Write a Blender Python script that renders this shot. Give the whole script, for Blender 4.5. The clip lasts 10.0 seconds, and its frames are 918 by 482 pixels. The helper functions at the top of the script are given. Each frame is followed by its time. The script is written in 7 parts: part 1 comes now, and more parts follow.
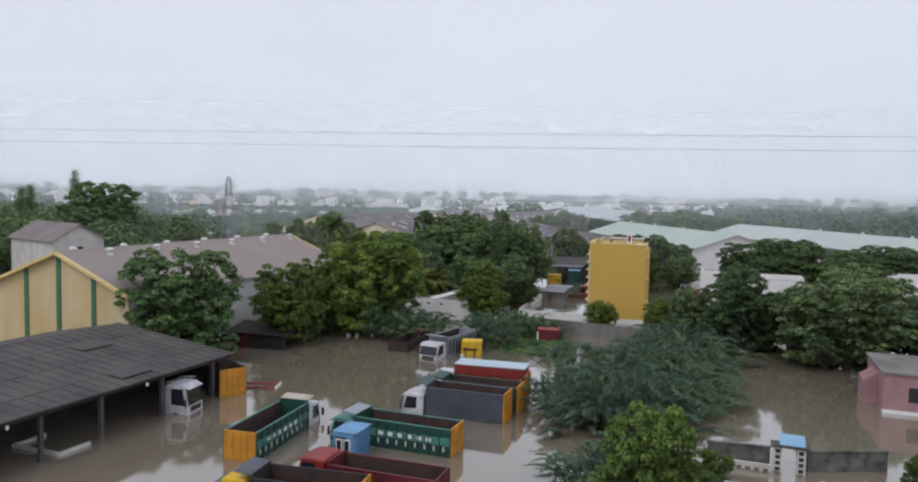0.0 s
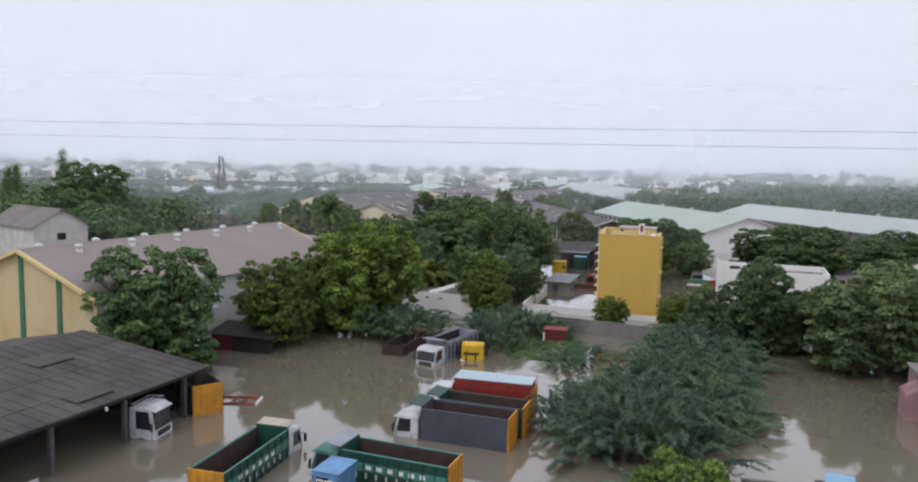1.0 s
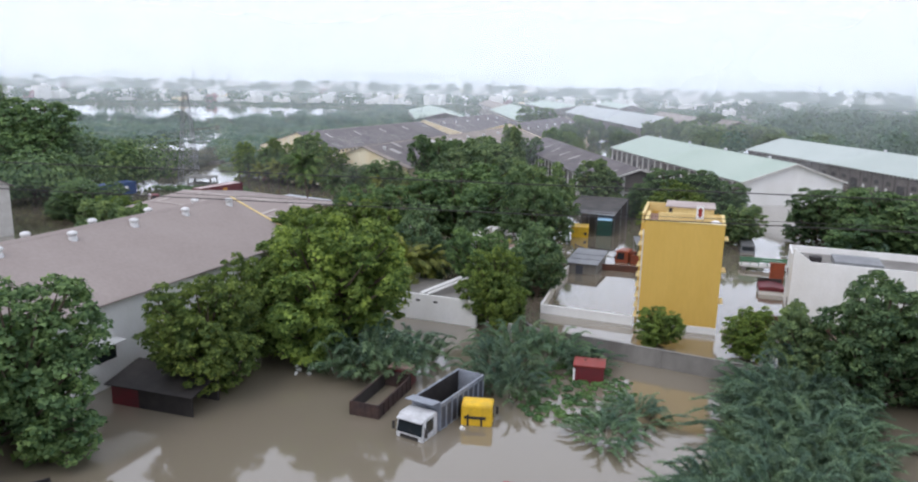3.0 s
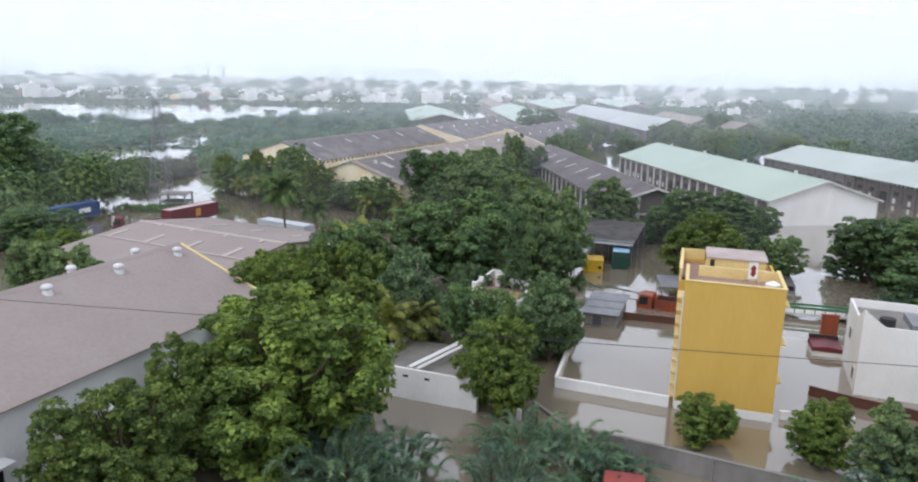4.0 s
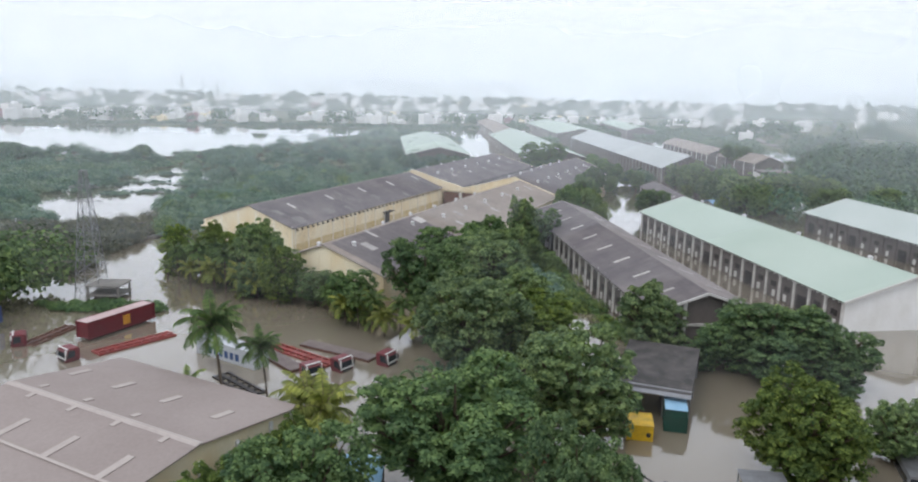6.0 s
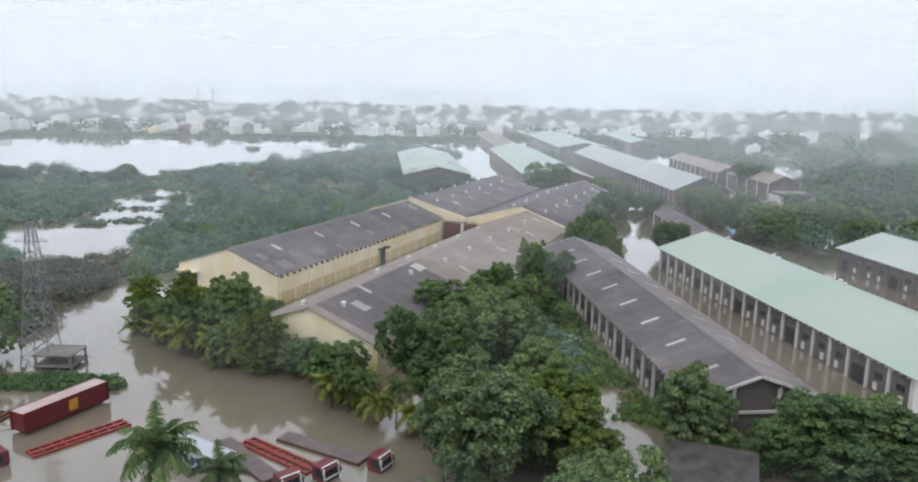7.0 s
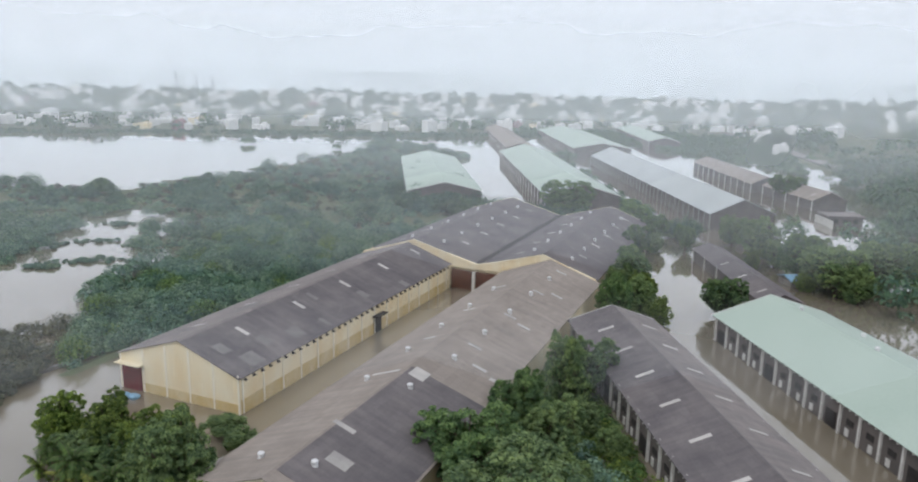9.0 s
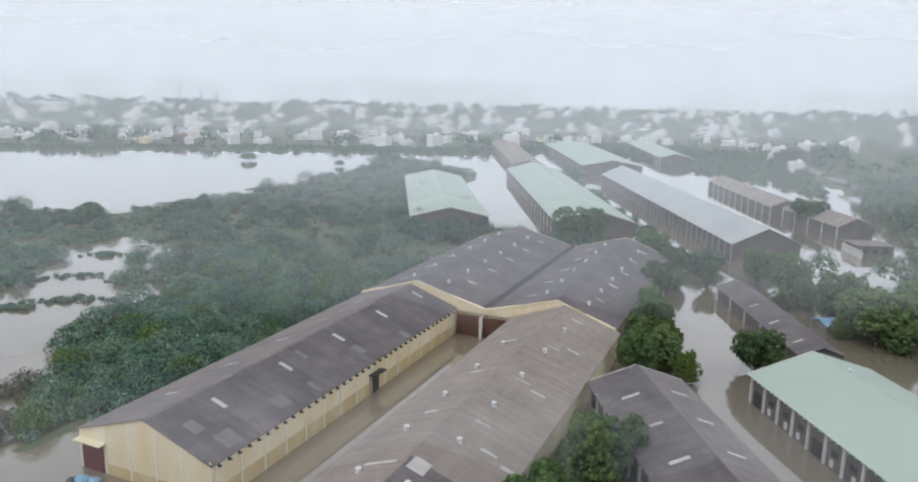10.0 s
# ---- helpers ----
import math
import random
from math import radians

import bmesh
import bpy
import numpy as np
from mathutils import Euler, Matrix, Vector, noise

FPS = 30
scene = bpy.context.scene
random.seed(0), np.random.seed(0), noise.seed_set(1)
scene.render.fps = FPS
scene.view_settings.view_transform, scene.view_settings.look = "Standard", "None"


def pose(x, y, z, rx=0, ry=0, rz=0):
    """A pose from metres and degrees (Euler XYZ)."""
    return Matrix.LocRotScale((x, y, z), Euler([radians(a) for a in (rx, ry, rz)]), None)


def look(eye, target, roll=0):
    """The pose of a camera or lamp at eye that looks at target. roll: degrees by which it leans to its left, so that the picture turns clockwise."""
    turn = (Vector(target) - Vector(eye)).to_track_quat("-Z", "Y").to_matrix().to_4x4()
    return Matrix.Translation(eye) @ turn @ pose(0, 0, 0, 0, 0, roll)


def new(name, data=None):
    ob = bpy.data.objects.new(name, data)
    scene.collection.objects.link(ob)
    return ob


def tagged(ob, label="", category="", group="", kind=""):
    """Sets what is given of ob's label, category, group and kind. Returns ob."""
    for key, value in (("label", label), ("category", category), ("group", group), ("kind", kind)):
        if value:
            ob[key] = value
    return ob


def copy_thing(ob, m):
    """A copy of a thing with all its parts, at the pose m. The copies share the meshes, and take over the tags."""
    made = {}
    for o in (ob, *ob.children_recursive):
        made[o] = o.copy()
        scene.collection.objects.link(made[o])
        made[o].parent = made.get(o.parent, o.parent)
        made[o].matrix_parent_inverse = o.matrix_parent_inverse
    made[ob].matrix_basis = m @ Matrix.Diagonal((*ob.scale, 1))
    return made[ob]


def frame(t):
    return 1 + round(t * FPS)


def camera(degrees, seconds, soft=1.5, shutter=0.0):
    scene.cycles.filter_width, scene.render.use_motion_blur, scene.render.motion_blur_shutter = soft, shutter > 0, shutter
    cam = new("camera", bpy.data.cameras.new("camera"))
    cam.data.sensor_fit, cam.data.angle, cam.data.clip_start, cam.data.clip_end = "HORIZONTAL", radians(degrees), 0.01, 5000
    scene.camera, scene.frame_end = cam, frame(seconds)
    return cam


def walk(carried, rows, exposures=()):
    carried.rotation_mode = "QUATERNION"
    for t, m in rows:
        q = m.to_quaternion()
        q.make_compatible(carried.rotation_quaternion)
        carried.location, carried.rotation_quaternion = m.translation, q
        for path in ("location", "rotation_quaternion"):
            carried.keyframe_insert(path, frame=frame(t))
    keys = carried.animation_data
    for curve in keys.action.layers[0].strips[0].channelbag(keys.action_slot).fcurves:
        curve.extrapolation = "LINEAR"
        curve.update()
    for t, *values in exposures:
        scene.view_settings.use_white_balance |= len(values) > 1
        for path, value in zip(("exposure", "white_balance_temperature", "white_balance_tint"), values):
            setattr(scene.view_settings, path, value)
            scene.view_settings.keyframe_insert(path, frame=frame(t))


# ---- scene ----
cam = camera(64.0, 10.0, 2.1)
PATH = [
    (0, (-0.63, 5.28, 18.92), (-7.77, 23.92, 17.640), 1.2),
    (0.5, (-1.79, 8.46, 19.78), (-8.92, 27.08, 18.230), 1.2),
    (1, (-3.05, 12.15, 20.73), (-10.21, 30.71, 18.750), 1.2),
    (1.5, (-4.78, 16.75, 22.29), (-11.95, 35.25, 19.760), 1.2),
    (2, (-7.07, 22.71, 23.92), (-14.22, 41.12, 20.855), 1.3),
    (3.5, (-15.08, 43.76, 26.84), (-22.11, 61.94, 22.400), 1.2),
    (4, (-17.99, 51.31, 28.57), (-25.00, 69.52, 24.230), 1.2),
    (4.5, (-20.75, 58.76, 30.83), (-27.76, 76.98, 26.550), 1.1),
    (5, (-23.67, 66.03, 33.26), (-30.65, 84.27, 29.020), 1.2),
    (5.5, (-26.46, 73.60, 35.59), (-33.47, 91.84, 31.420), 1.2),
    (7, (-37.78, 98.86, 42.92), (-44.75, 117.18, 38.990), 1.2),
    (7.5, (-41.45, 106.36, 45.17), (-48.39, 124.70, 41.250), 1.2),
    (8, (-45.13, 115.27, 47.74), (-52.07, 133.54, 43.490), 1.2),
    (8.5, (-48.73, 123.93, 50.56), (-55.63, 142.16, 46.100), 1.2),
    (9, (-52.11, 132.21, 53.54), (-59.19, 150.38, 49.120), 1.2),
    (9.5, (-54.98, 139.69, 56.09), (-62.23, 157.82, 51.740), 1.2),
    (10, (-58.42, 147.55, 57.96), (-65.66, 165.71, 53.750), 1.2),
]
walk(cam, [(t, look(eye, target, roll)) for t, eye, target, roll in PATH],
     [(0.0, -0.03, 6430, 14), (1.0, 0.11, 6430, 14), (2.0, 0.30, 6360, 14), (3.5, 0.51, 6300, 13), (5.5, 0.42, 6460, 11), (7.5, 0.26, 6500, 10), (10.0, 0.13, 6500, 10)])

# ---- overcast sky and a soft sun ----
SUN_UP, SUN_AZ = 52.0, 200.0
world = bpy.data.worlds.new("overcast_sky")
scene.world = world
world.use_nodes = True
wn, wl = world.node_tree.nodes, world.node_tree.links
wn.clear()
w_out = wn.new("ShaderNodeOutputWorld")
w_bg = wn.new("ShaderNodeBackground")
w_sky = wn.new("ShaderNodeTexSky")
w_sky.sky_type, w_sky.sun_disc = "NISHITA", False
w_sky.sun_elevation, w_sky.sun_rotation = radians(SUN_UP), radians(SUN_AZ)
w_sky.air_density, w_sky.dust_density = 1.0, 6.0
w_tc = wn.new("ShaderNodeTexCoord")
w_map = wn.new("ShaderNodeMapping")
w_map.inputs["Scale"].default_value = (1.0, 1.0, 2.0)
w_cloud = wn.new("ShaderNodeTexNoise")
w_cloud.inputs["Scale"].default_value, w_cloud.inputs["Detail"].default_value = 2.2, 5.0
w_ramp = wn.new("ShaderNodeValToRGB")
w_ramp.color_ramp.elements[0].position, w_ramp.color_ramp.elements[0].color = 0.30, (0.755, 0.80, 0.888, 1)
w_ramp.color_ramp.elements[1].position, w_ramp.color_ramp.elements[1].color = 0.72, (0.815, 0.86, 0.95, 1)
w_scale = wn.new("ShaderNodeMix")
w_scale.data_type, w_scale.blend_type = "RGBA", "MULTIPLY"
w_scale.inputs[0].default_value = 1.0
w_scale.inputs[7].default_value = (0.08, 0.08, 0.08, 1)
w_mix = wn.new("ShaderNodeMix")
w_mix.data_type = "RGBA"
w_mix.inputs[0].default_value = 0.92
wl.new(w_tc.outputs["Generated"], w_map.inputs["Vector"])
wl.new(w_map.outputs["Vector"], w_cloud.inputs["Vector"])
wl.new(w_cloud.outputs["Fac"], w_ramp.inputs["Fac"])
wl.new(w_sky.outputs["Color"], w_scale.inputs[6])
wl.new(w_scale.outputs[2], w_mix.inputs[6])
wl.new(w_ramp.outputs["Color"], w_mix.inputs[7])
wl.new(w_mix.outputs[2], w_bg.inputs["Color"])
w_bg.inputs["Strength"].default_value = 1.0
wl.new(w_bg.outputs["Background"], w_out.inputs["Surface"])

sun = new("sun", bpy.data.lights.new("sun", "SUN"))
sun.data.energy, sun.data.angle, sun.data.color = 0.6, radians(25), (1.0, 0.97, 0.93)
sun.matrix_world = pose(0, 0, 100, 90 - SUN_UP, 0, 180 - SUN_AZ)

# ---- materials ----
RNG = np.random.default_rng(7)


def nodes_of(name):
    m = bpy.data.materials.new(name)
    m.use_nodes = True
    nt = m.node_tree
    nt.nodes.clear()
    out = nt.nodes.new("ShaderNodeOutputMaterial")
    return m, nt.nodes, nt.links, out


def mix_rgb(n, l, fac, a, b, blend="MIX"):
    x = n.new("ShaderNodeMix")
    x.data_type, x.blend_type = "RGBA", blend
    for socket, value in ((x.inputs[0], fac), (x.inputs[6], a), (x.inputs[7], b)):
        if isinstance(value, bpy.types.NodeSocket):
            l.new(value, socket)
        elif isinstance(value, (int, float)):
            socket.default_value = value
        else:
            socket.default_value = (*value[:3], 1)
    return x.outputs[2]


def ramp(n, l, fac, lo, hi):
    r = n.new("ShaderNodeMapRange")
    r.inputs["From Min"].default_value, r.inputs["From Max"].default_value = lo, hi
    l.new(fac, r.inputs["Value"])
    return r.outputs["Result"]


def noise_tex(n, l, vec, scale, detail=4.0, rough=0.55):
    t = n.new("ShaderNodeTexNoise")
    t.inputs["Scale"].default_value, t.inputs["Detail"].default_value, t.inputs["Roughness"].default_value = scale, detail, rough
    l.new(vec, t.inputs["Vector"])
    return t.outputs["Fac"]


def surface(name, base, alt, coarse=0.25, fine=6.0, rough=0.85, bump=0.15, metal=0.0, stretch=(1, 1, 1), vary=0.0, sheets=None, spec=0.4, grainy=0.1):
    """A weathered surface: two tones in large stains, fine grain, relief; sheets=(width, length) adds lapped sheets of uneven tone."""
    m, n, l, out = nodes_of(name)
    tc = n.new("ShaderNodeTexCoord")
    mp = n.new("ShaderNodeMapping")
    mp.inputs["Scale"].default_value = stretch
    l.new(tc.outputs["Object"], mp.inputs["Vector"])
    vec = mp.outputs["Vector"]
    big = ramp(n, l, noise_tex(n, l, vec, coarse, 5.0, 0.6), 0.35, 0.68)
    small = noise_tex(n, l, vec, fine, 3.0)
    col = mix_rgb(n, l, big, base, alt)
    grain = ramp(n, l, small, 0.2, 0.8)
    col = mix_rgb(n, l, grain, mix_rgb(n, l, 1.0, col, (1 - grainy,) * 3, "MULTIPLY"), mix_rgb(n, l, 1.0, col, (1 + grainy * 0.6,) * 3, "MULTIPLY"))
    height = small
    if sheets:
        br = n.new("ShaderNodeTexBrick")
        br.offset = 0.0
        for key, value in (("Scale", 1.0), ("Mortar Size", 0.02), ("Brick Width", sheets[0]), ("Row Height", sheets[1]), ("Bias", 0.0)):
            br.inputs[key].default_value = value
        br.inputs["Color1"].default_value, br.inputs["Color2"].default_value, br.inputs["Mortar"].default_value = (0.88, 0.88, 0.88, 1), (1.08, 1.08, 1.08, 1), (0.78, 0.78, 0.78, 1)
        l.new(tc.outputs["Object"], br.inputs["Vector"])
        col = mix_rgb(n, l, 0.6, col, br.outputs["Color"], "MULTIPLY")
        wave = n.new("ShaderNodeTexWave")
        wave.bands_direction = "Y" if sheets[0] > sheets[1] else "X"
        wave.inputs["Scale"].default_value = 2.2
        l.new(tc.outputs["Object"], wave.inputs["Vector"])
        height = wave.outputs["Fac"]
        streak_map = n.new("ShaderNodeMapping")
        streak_map.inputs["Scale"].default_value = (0.12, 1.0, 0.12) if sheets[0] < sheets[1] or sheets[1] > 1.5 else (1.0, 0.12, 1.0)
        l.new(tc.outputs["Object"], streak_map.inputs["Vector"])
        streak = ramp(n, l, noise_tex(n, l, streak_map.outputs["Vector"], 0.9, 4.0), 0.3, 0.75)
        col = mix_rgb(n, l, streak, mix_rgb(n, l, 1.0, col, (0.84, 0.84, 0.86), "MULTIPLY"), mix_rgb(n, l, 1.0, col, (1.12, 1.1, 1.08), "MULTIPLY"))
    if vary:
        oi = n.new("ShaderNodeObjectInfo")
        lo, hi = 1 - vary, 1 + vary
        col = mix_rgb(n, l, 1.0, col, mix_rgb(n, l, oi.outputs["Random"], (lo, lo, lo), (hi, hi, hi)), "MULTIPLY")
    b = n.new("ShaderNodeBump")
    b.inputs["Strength"].default_value, b.inputs["Distance"].default_value = bump, 0.05
    l.new(height, b.inputs["Height"])
    p = n.new("ShaderNodeBsdfPrincipled")
    l.new(col, p.inputs["Base Color"])
    l.new(b.outputs["Normal"], p.inputs["Normal"])
    p.inputs["Roughness"].default_value, p.inputs["Metallic"].default_value, p.inputs["Specular IOR Level"].default_value = rough, metal, spec
    l.new(p.outputs["BSDF"], out.inputs["Surface"])
    return m


def foliage(name, dark, light, vary=0.18, through_light=0.25):
    m, n, l, out = nodes_of(name)
    geo = n.new("ShaderNodeNewGeometry")
    oi = n.new("ShaderNodeObjectInfo")
    tc = n.new("ShaderNodeTexCoord")
    col = mix_rgb(n, l, geo.outputs["Random Per Island"], dark, light)
    patch = ramp(n, l, noise_tex(n, l, tc.outputs["Object"], 0.55, 3.0), 0.36, 0.66)
    col = mix_rgb(n, l, patch, mix_rgb(n, l, 1.0, col, (0.60, 0.68, 0.72), "MULTIPLY"), mix_rgb(n, l, 1.0, col, (1.22, 1.2, 1.02), "MULTIPLY"))
    broad = ramp(n, l, noise_tex(n, l, tc.outputs["Object"], 0.045, 3.0), 0.36, 0.66)
    col = mix_rgb(n, l, broad, mix_rgb(n, l, 1.0, col, (0.86, 0.97, 1.08), "MULTIPLY"), mix_rgb(n, l, 1.0, col, (1.04, 1.04, 0.95), "MULTIPLY"))
    lo, hi = 1 - vary, 1 + vary
    col = mix_rgb(n, l, 1.0, col, mix_rgb(n, l, oi.outputs["Random"], (lo, lo, lo * 1.08), (hi * 0.98, hi, hi * 0.92)), "MULTIPLY")
    p = n.new("ShaderNodeBsdfPrincipled")
    l.new(col, p.inputs["Base Color"])
    p.inputs["Roughness"].default_value, p.inputs["Specular IOR Level"].default_value = 0.7, 0.22
    tr = n.new("ShaderNodeBsdfTranslucent")
    l.new(mix_rgb(n, l, 1.0, col, (1.2, 1.25, 0.7), "MULTIPLY"), tr.inputs["Color"])
    mx = n.new("ShaderNodeMixShader")
    mx.inputs[0].default_value = through_light
    l.new(p.outputs["BSDF"], mx.inputs[1])
    l.new(tr.outputs["BSDF"], mx.inputs[2])
    l.new(mx.outputs["Shader"], out.inputs["Surface"])
    return m


def flood_water():
    m, n, l, out = nodes_of("muddy_flood_water")
    tc = n.new("ShaderNodeTexCoord")
    silt = ramp(n, l, noise_tex(n, l, tc.outputs["Object"], 0.012, 4.0), 0.35, 0.7)
    col = mix_rgb(n, l, silt, (0.190, 0.162, 0.120), (0.250, 0.217, 0.166))
    p = n.new("ShaderNodeBsdfPrincipled")
    l.new(col, p.inputs["Base Color"])
    p.inputs["Roughness"].default_value, p.inputs["IOR"].default_value = 0.07, 1.4
    p.inputs["Coat Weight"].default_value, p.inputs["Coat IOR"].default_value, p.inputs["Coat Roughness"].default_value = 1.0, 1.6, 0.055
    b = n.new("ShaderNodeBump")
    b.inputs["Strength"].default_value, b.inputs["Distance"].default_value = 0.01, 0.03
    l.new(noise_tex(n, l, tc.outputs["Object"], 0.5, 2.0), b.inputs["Height"])
    l.new(b.outputs["Normal"], p.inputs["Normal"])
    l.new(p.outputs["BSDF"], out.inputs["Surface"])
    return m


def pane_glass():
    m, n, l, out = nodes_of("dark_window_glass")
    p = n.new("ShaderNodeBsdfPrincipled")
    p.inputs["Base Color"].default_value = (0.02, 0.025, 0.03, 1)
    p.inputs["Roughness"].default_value = 0.08
    l.new(p.outputs["BSDF"], out.inputs["Surface"])
    return m


M_WATER = flood_water()
M_GLASS = pane_glass()
M_GROUND = surface("scrub_ground", (0.085, 0.115, 0.065), (0.13, 0.135, 0.08), 0.05, 1.0, 0.95, 0.3)
M_TAN_ROOF = surface("tan_asbestos_roof", (0.285, 0.240, 0.222), (0.325, 0.278, 0.258), 0.10, 3.0, 0.85, 0.12)
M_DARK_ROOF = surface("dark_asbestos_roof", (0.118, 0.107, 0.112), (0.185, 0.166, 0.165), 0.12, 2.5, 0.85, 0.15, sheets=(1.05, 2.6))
M_BROWN_ROOF = surface("brown_asbestos_roof", (0.324, 0.281, 0.245), (0.270, 0.234, 0.205), 0.08, 2.5, 0.85, 0.15, sheets=(1.05, 2.6))
M_WORN_ROOF = surface("weathered_pale_sheet_roof", (0.40, 0.455, 0.425), (0.47, 0.52, 0.49), 0.06, 2.0, 0.6, 0.08, grainy=0.05)
M_GREEN_ROOF = surface("pale_green_sheet_roof", (0.37, 0.455, 0.388), (0.42, 0.50, 0.432), 0.05, 2.0, 0.55, 0.06, grainy=0.04)
M_PALE_ROOF = surface("pale_grey_sheet_roof", (0.47, 0.50, 0.50), (0.40, 0.43, 0.43), 0.06, 2.0, 0.6, 0.06)
M_GREY_ROOF = surface("mid_grey_asbestos_roof", (0.25, 0.222, 0.212), (0.20, 0.18, 0.175), 0.12, 2.5, 0.85, 0.15, sheets=(1.05, 2.6))
M_SKYLIGHT = surface("milky_skylight_sheet", (0.50, 0.47, 0.44), (0.38, 0.36, 0.34), 0.4, 5.0, 0.5, 0.05, vary=0.25)
M_CREAM = surface("cream_plaster", (0.84, 0.77, 0.59), (0.78, 0.64, 0.40), 0.22, 4.0, 0.9, 0.12, stretch=(1, 1, 0.55), grainy=0.05)
M_PIER = surface("pale_cream_pier_paint", (0.86, 0.83, 0.74), (0.80, 0.74, 0.60), 0.4, 5.0, 0.9, 0.08, grainy=0.05)
M_OCHRE = surface("stained_ochre_plaster", (0.58, 0.43, 0.19), (0.68, 0.58, 0.38), 0.2, 4.0, 0.9, 0.12, stretch=(1, 1, 0.55), grainy=0.05)
M_GREEN_PAINT = surface("dark_green_paint", (0.05, 0.16, 0.08), (0.07, 0.20, 0.11), 0.4, 5.0, 0.8, 0.05)
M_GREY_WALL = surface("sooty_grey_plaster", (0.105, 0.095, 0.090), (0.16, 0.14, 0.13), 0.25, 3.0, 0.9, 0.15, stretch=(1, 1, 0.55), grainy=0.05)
M_WHITE = surface("white_wall_paint", (0.84, 0.84, 0.83), (0.75, 0.745, 0.72), 0.3, 5.0, 0.85, 0.06, stretch=(1, 1, 0.55), grainy=0.05)
M_WHITE_TRIM = surface("white_painted_concrete", (0.66, 0.65, 0.62), (0.50, 0.48, 0.45), 0.5, 6.0, 0.85, 0.06)
M_YELLOW_WALL = surface("mustard_yellow_paint", (0.66, 0.435, 0.105), (0.62, 0.40, 0.088), 0.5, 3.0, 0.85, 0.06, stretch=(1, 1, 0.25), grainy=0.05)
M_YELLOW_TRIM = surface("pale_yellow_paint", (0.78, 0.63, 0.30), (0.68, 0.52, 0.22), 0.4, 4.0, 0.85, 0.06)
M_TERRACE = surface("pinkish_terrace_screed", (0.36, 0.24, 0.20), (0.28, 0.19, 0.16), 0.5, 4.0, 0.9, 0.1)
M_CONCRETE = surface("grey_concrete", (0.26, 0.25, 0.23), (0.15, 0.14, 0.13), 0.3, 4.0, 0.92, 0.2, stretch=(1, 1, 0.5), grainy=0.05)
M_PINK = surface("faded_pink_paint", (0.44, 0.26, 0.27), (0.30, 0.18, 0.18), 0.35, 4.0, 0.9, 0.1)
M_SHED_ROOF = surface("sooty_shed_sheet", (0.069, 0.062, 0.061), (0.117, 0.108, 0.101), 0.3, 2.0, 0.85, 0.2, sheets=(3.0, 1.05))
# black steel; also fills openings and hollows, with their shade as its colour
M_DARK = surface("black_steel_and_shade", (0.025, 0.022, 0.022), (0.045, 0.04, 0.038), 0.8, 6.0, 0.7, 0.1)
M_STEEL = surface("galvanised_steel", (0.30, 0.31, 0.32), (0.22, 0.22, 0.23), 0.8, 8.0, 0.5, 0.05, metal=0.6)
M_RUBBER = surface("tyre_rubber", (0.03, 0.03, 0.03), (0.05, 0.05, 0.05), 1.0, 10.0, 0.9, 0.1)
M_SHED_PIER = surface("weathered_grey_pier", (0.26, 0.26, 0.25), (0.36, 0.36, 0.35), 0.5, 4.0, 0.85, 0.1)
M_MOSSY = surface("moss_blackened_plaster", (0.055, 0.056, 0.050), (0.19, 0.185, 0.165), 0.9, 6.0, 0.95, 0.3)
M_SOOT = surface("sooty_rusted_sheet", (0.035, 0.033, 0.032), (0.095, 0.085, 0.08), 0.5, 5.0, 0.8, 0.2)
M_ROOF_WASH = surface("pale_pinkish_roof_wash", (0.50, 0.43, 0.40), (0.38, 0.31, 0.29), 0.5, 4.0, 0.9, 0.1)
M_TARP = surface("blue_tarpaulin", (0.22, 0.42, 0.60), (0.30, 0.50, 0.66), 0.8, 5.0, 0.6, 0.1)
M_BARK = surface("brown_bark", (0.09, 0.065, 0.045), (0.14, 0.11, 0.08), 1.2, 12.0, 0.95, 0.5)
M_SHEET_PALE = surface("weathered_pale_sheet", (0.215, 0.20, 0.195), (0.17, 0.158, 0.155), 0.5, 3.0, 0.85, 0.12)
M_TAN_PALE = surface("pale_tan_sheet", (0.45, 0.40, 0.37), (0.40, 0.35, 0.325), 0.4, 4.0, 0.8, 0.05)
M_VENT = surface("white_ventilator_metal", (0.72, 0.72, 0.72), (0.58, 0.58, 0.58), 1.0, 6.0, 0.45, 0.05)


def paint(name, rgb, rough=0.45):
    dull = tuple(0.55 * c + 0.016 for c in rgb)
    return surface(name, rgb, dull, 0.7, 5.0, rough, 0.05)


P_WHITE = paint("white_cab_paint", (0.72, 0.73, 0.75))
P_ORANGE = paint("orange_yellow_paint", (0.72, 0.33, 0.03))
P_YELLOW = paint("bright_yellow_paint", (0.80, 0.50, 0.02))
P_GREEN = paint("dark_green_truck_paint", (0.015, 0.075, 0.055))
P_TEAL = paint("pale_teal_band", (0.075, 0.26, 0.215))
P_GREY = paint("slate_grey_truck_paint", (0.085, 0.095, 0.12))
P_RED = paint("brick_red_paint", (0.30, 0.035, 0.025))
P_MAROON = paint("maroon_container_paint", (0.17, 0.022, 0.03))
P_BLUE = paint("sky_blue_cab_paint", (0.16, 0.36, 0.62))
P_NAVY = paint("navy_container_paint", (0.03, 0.08, 0.22))
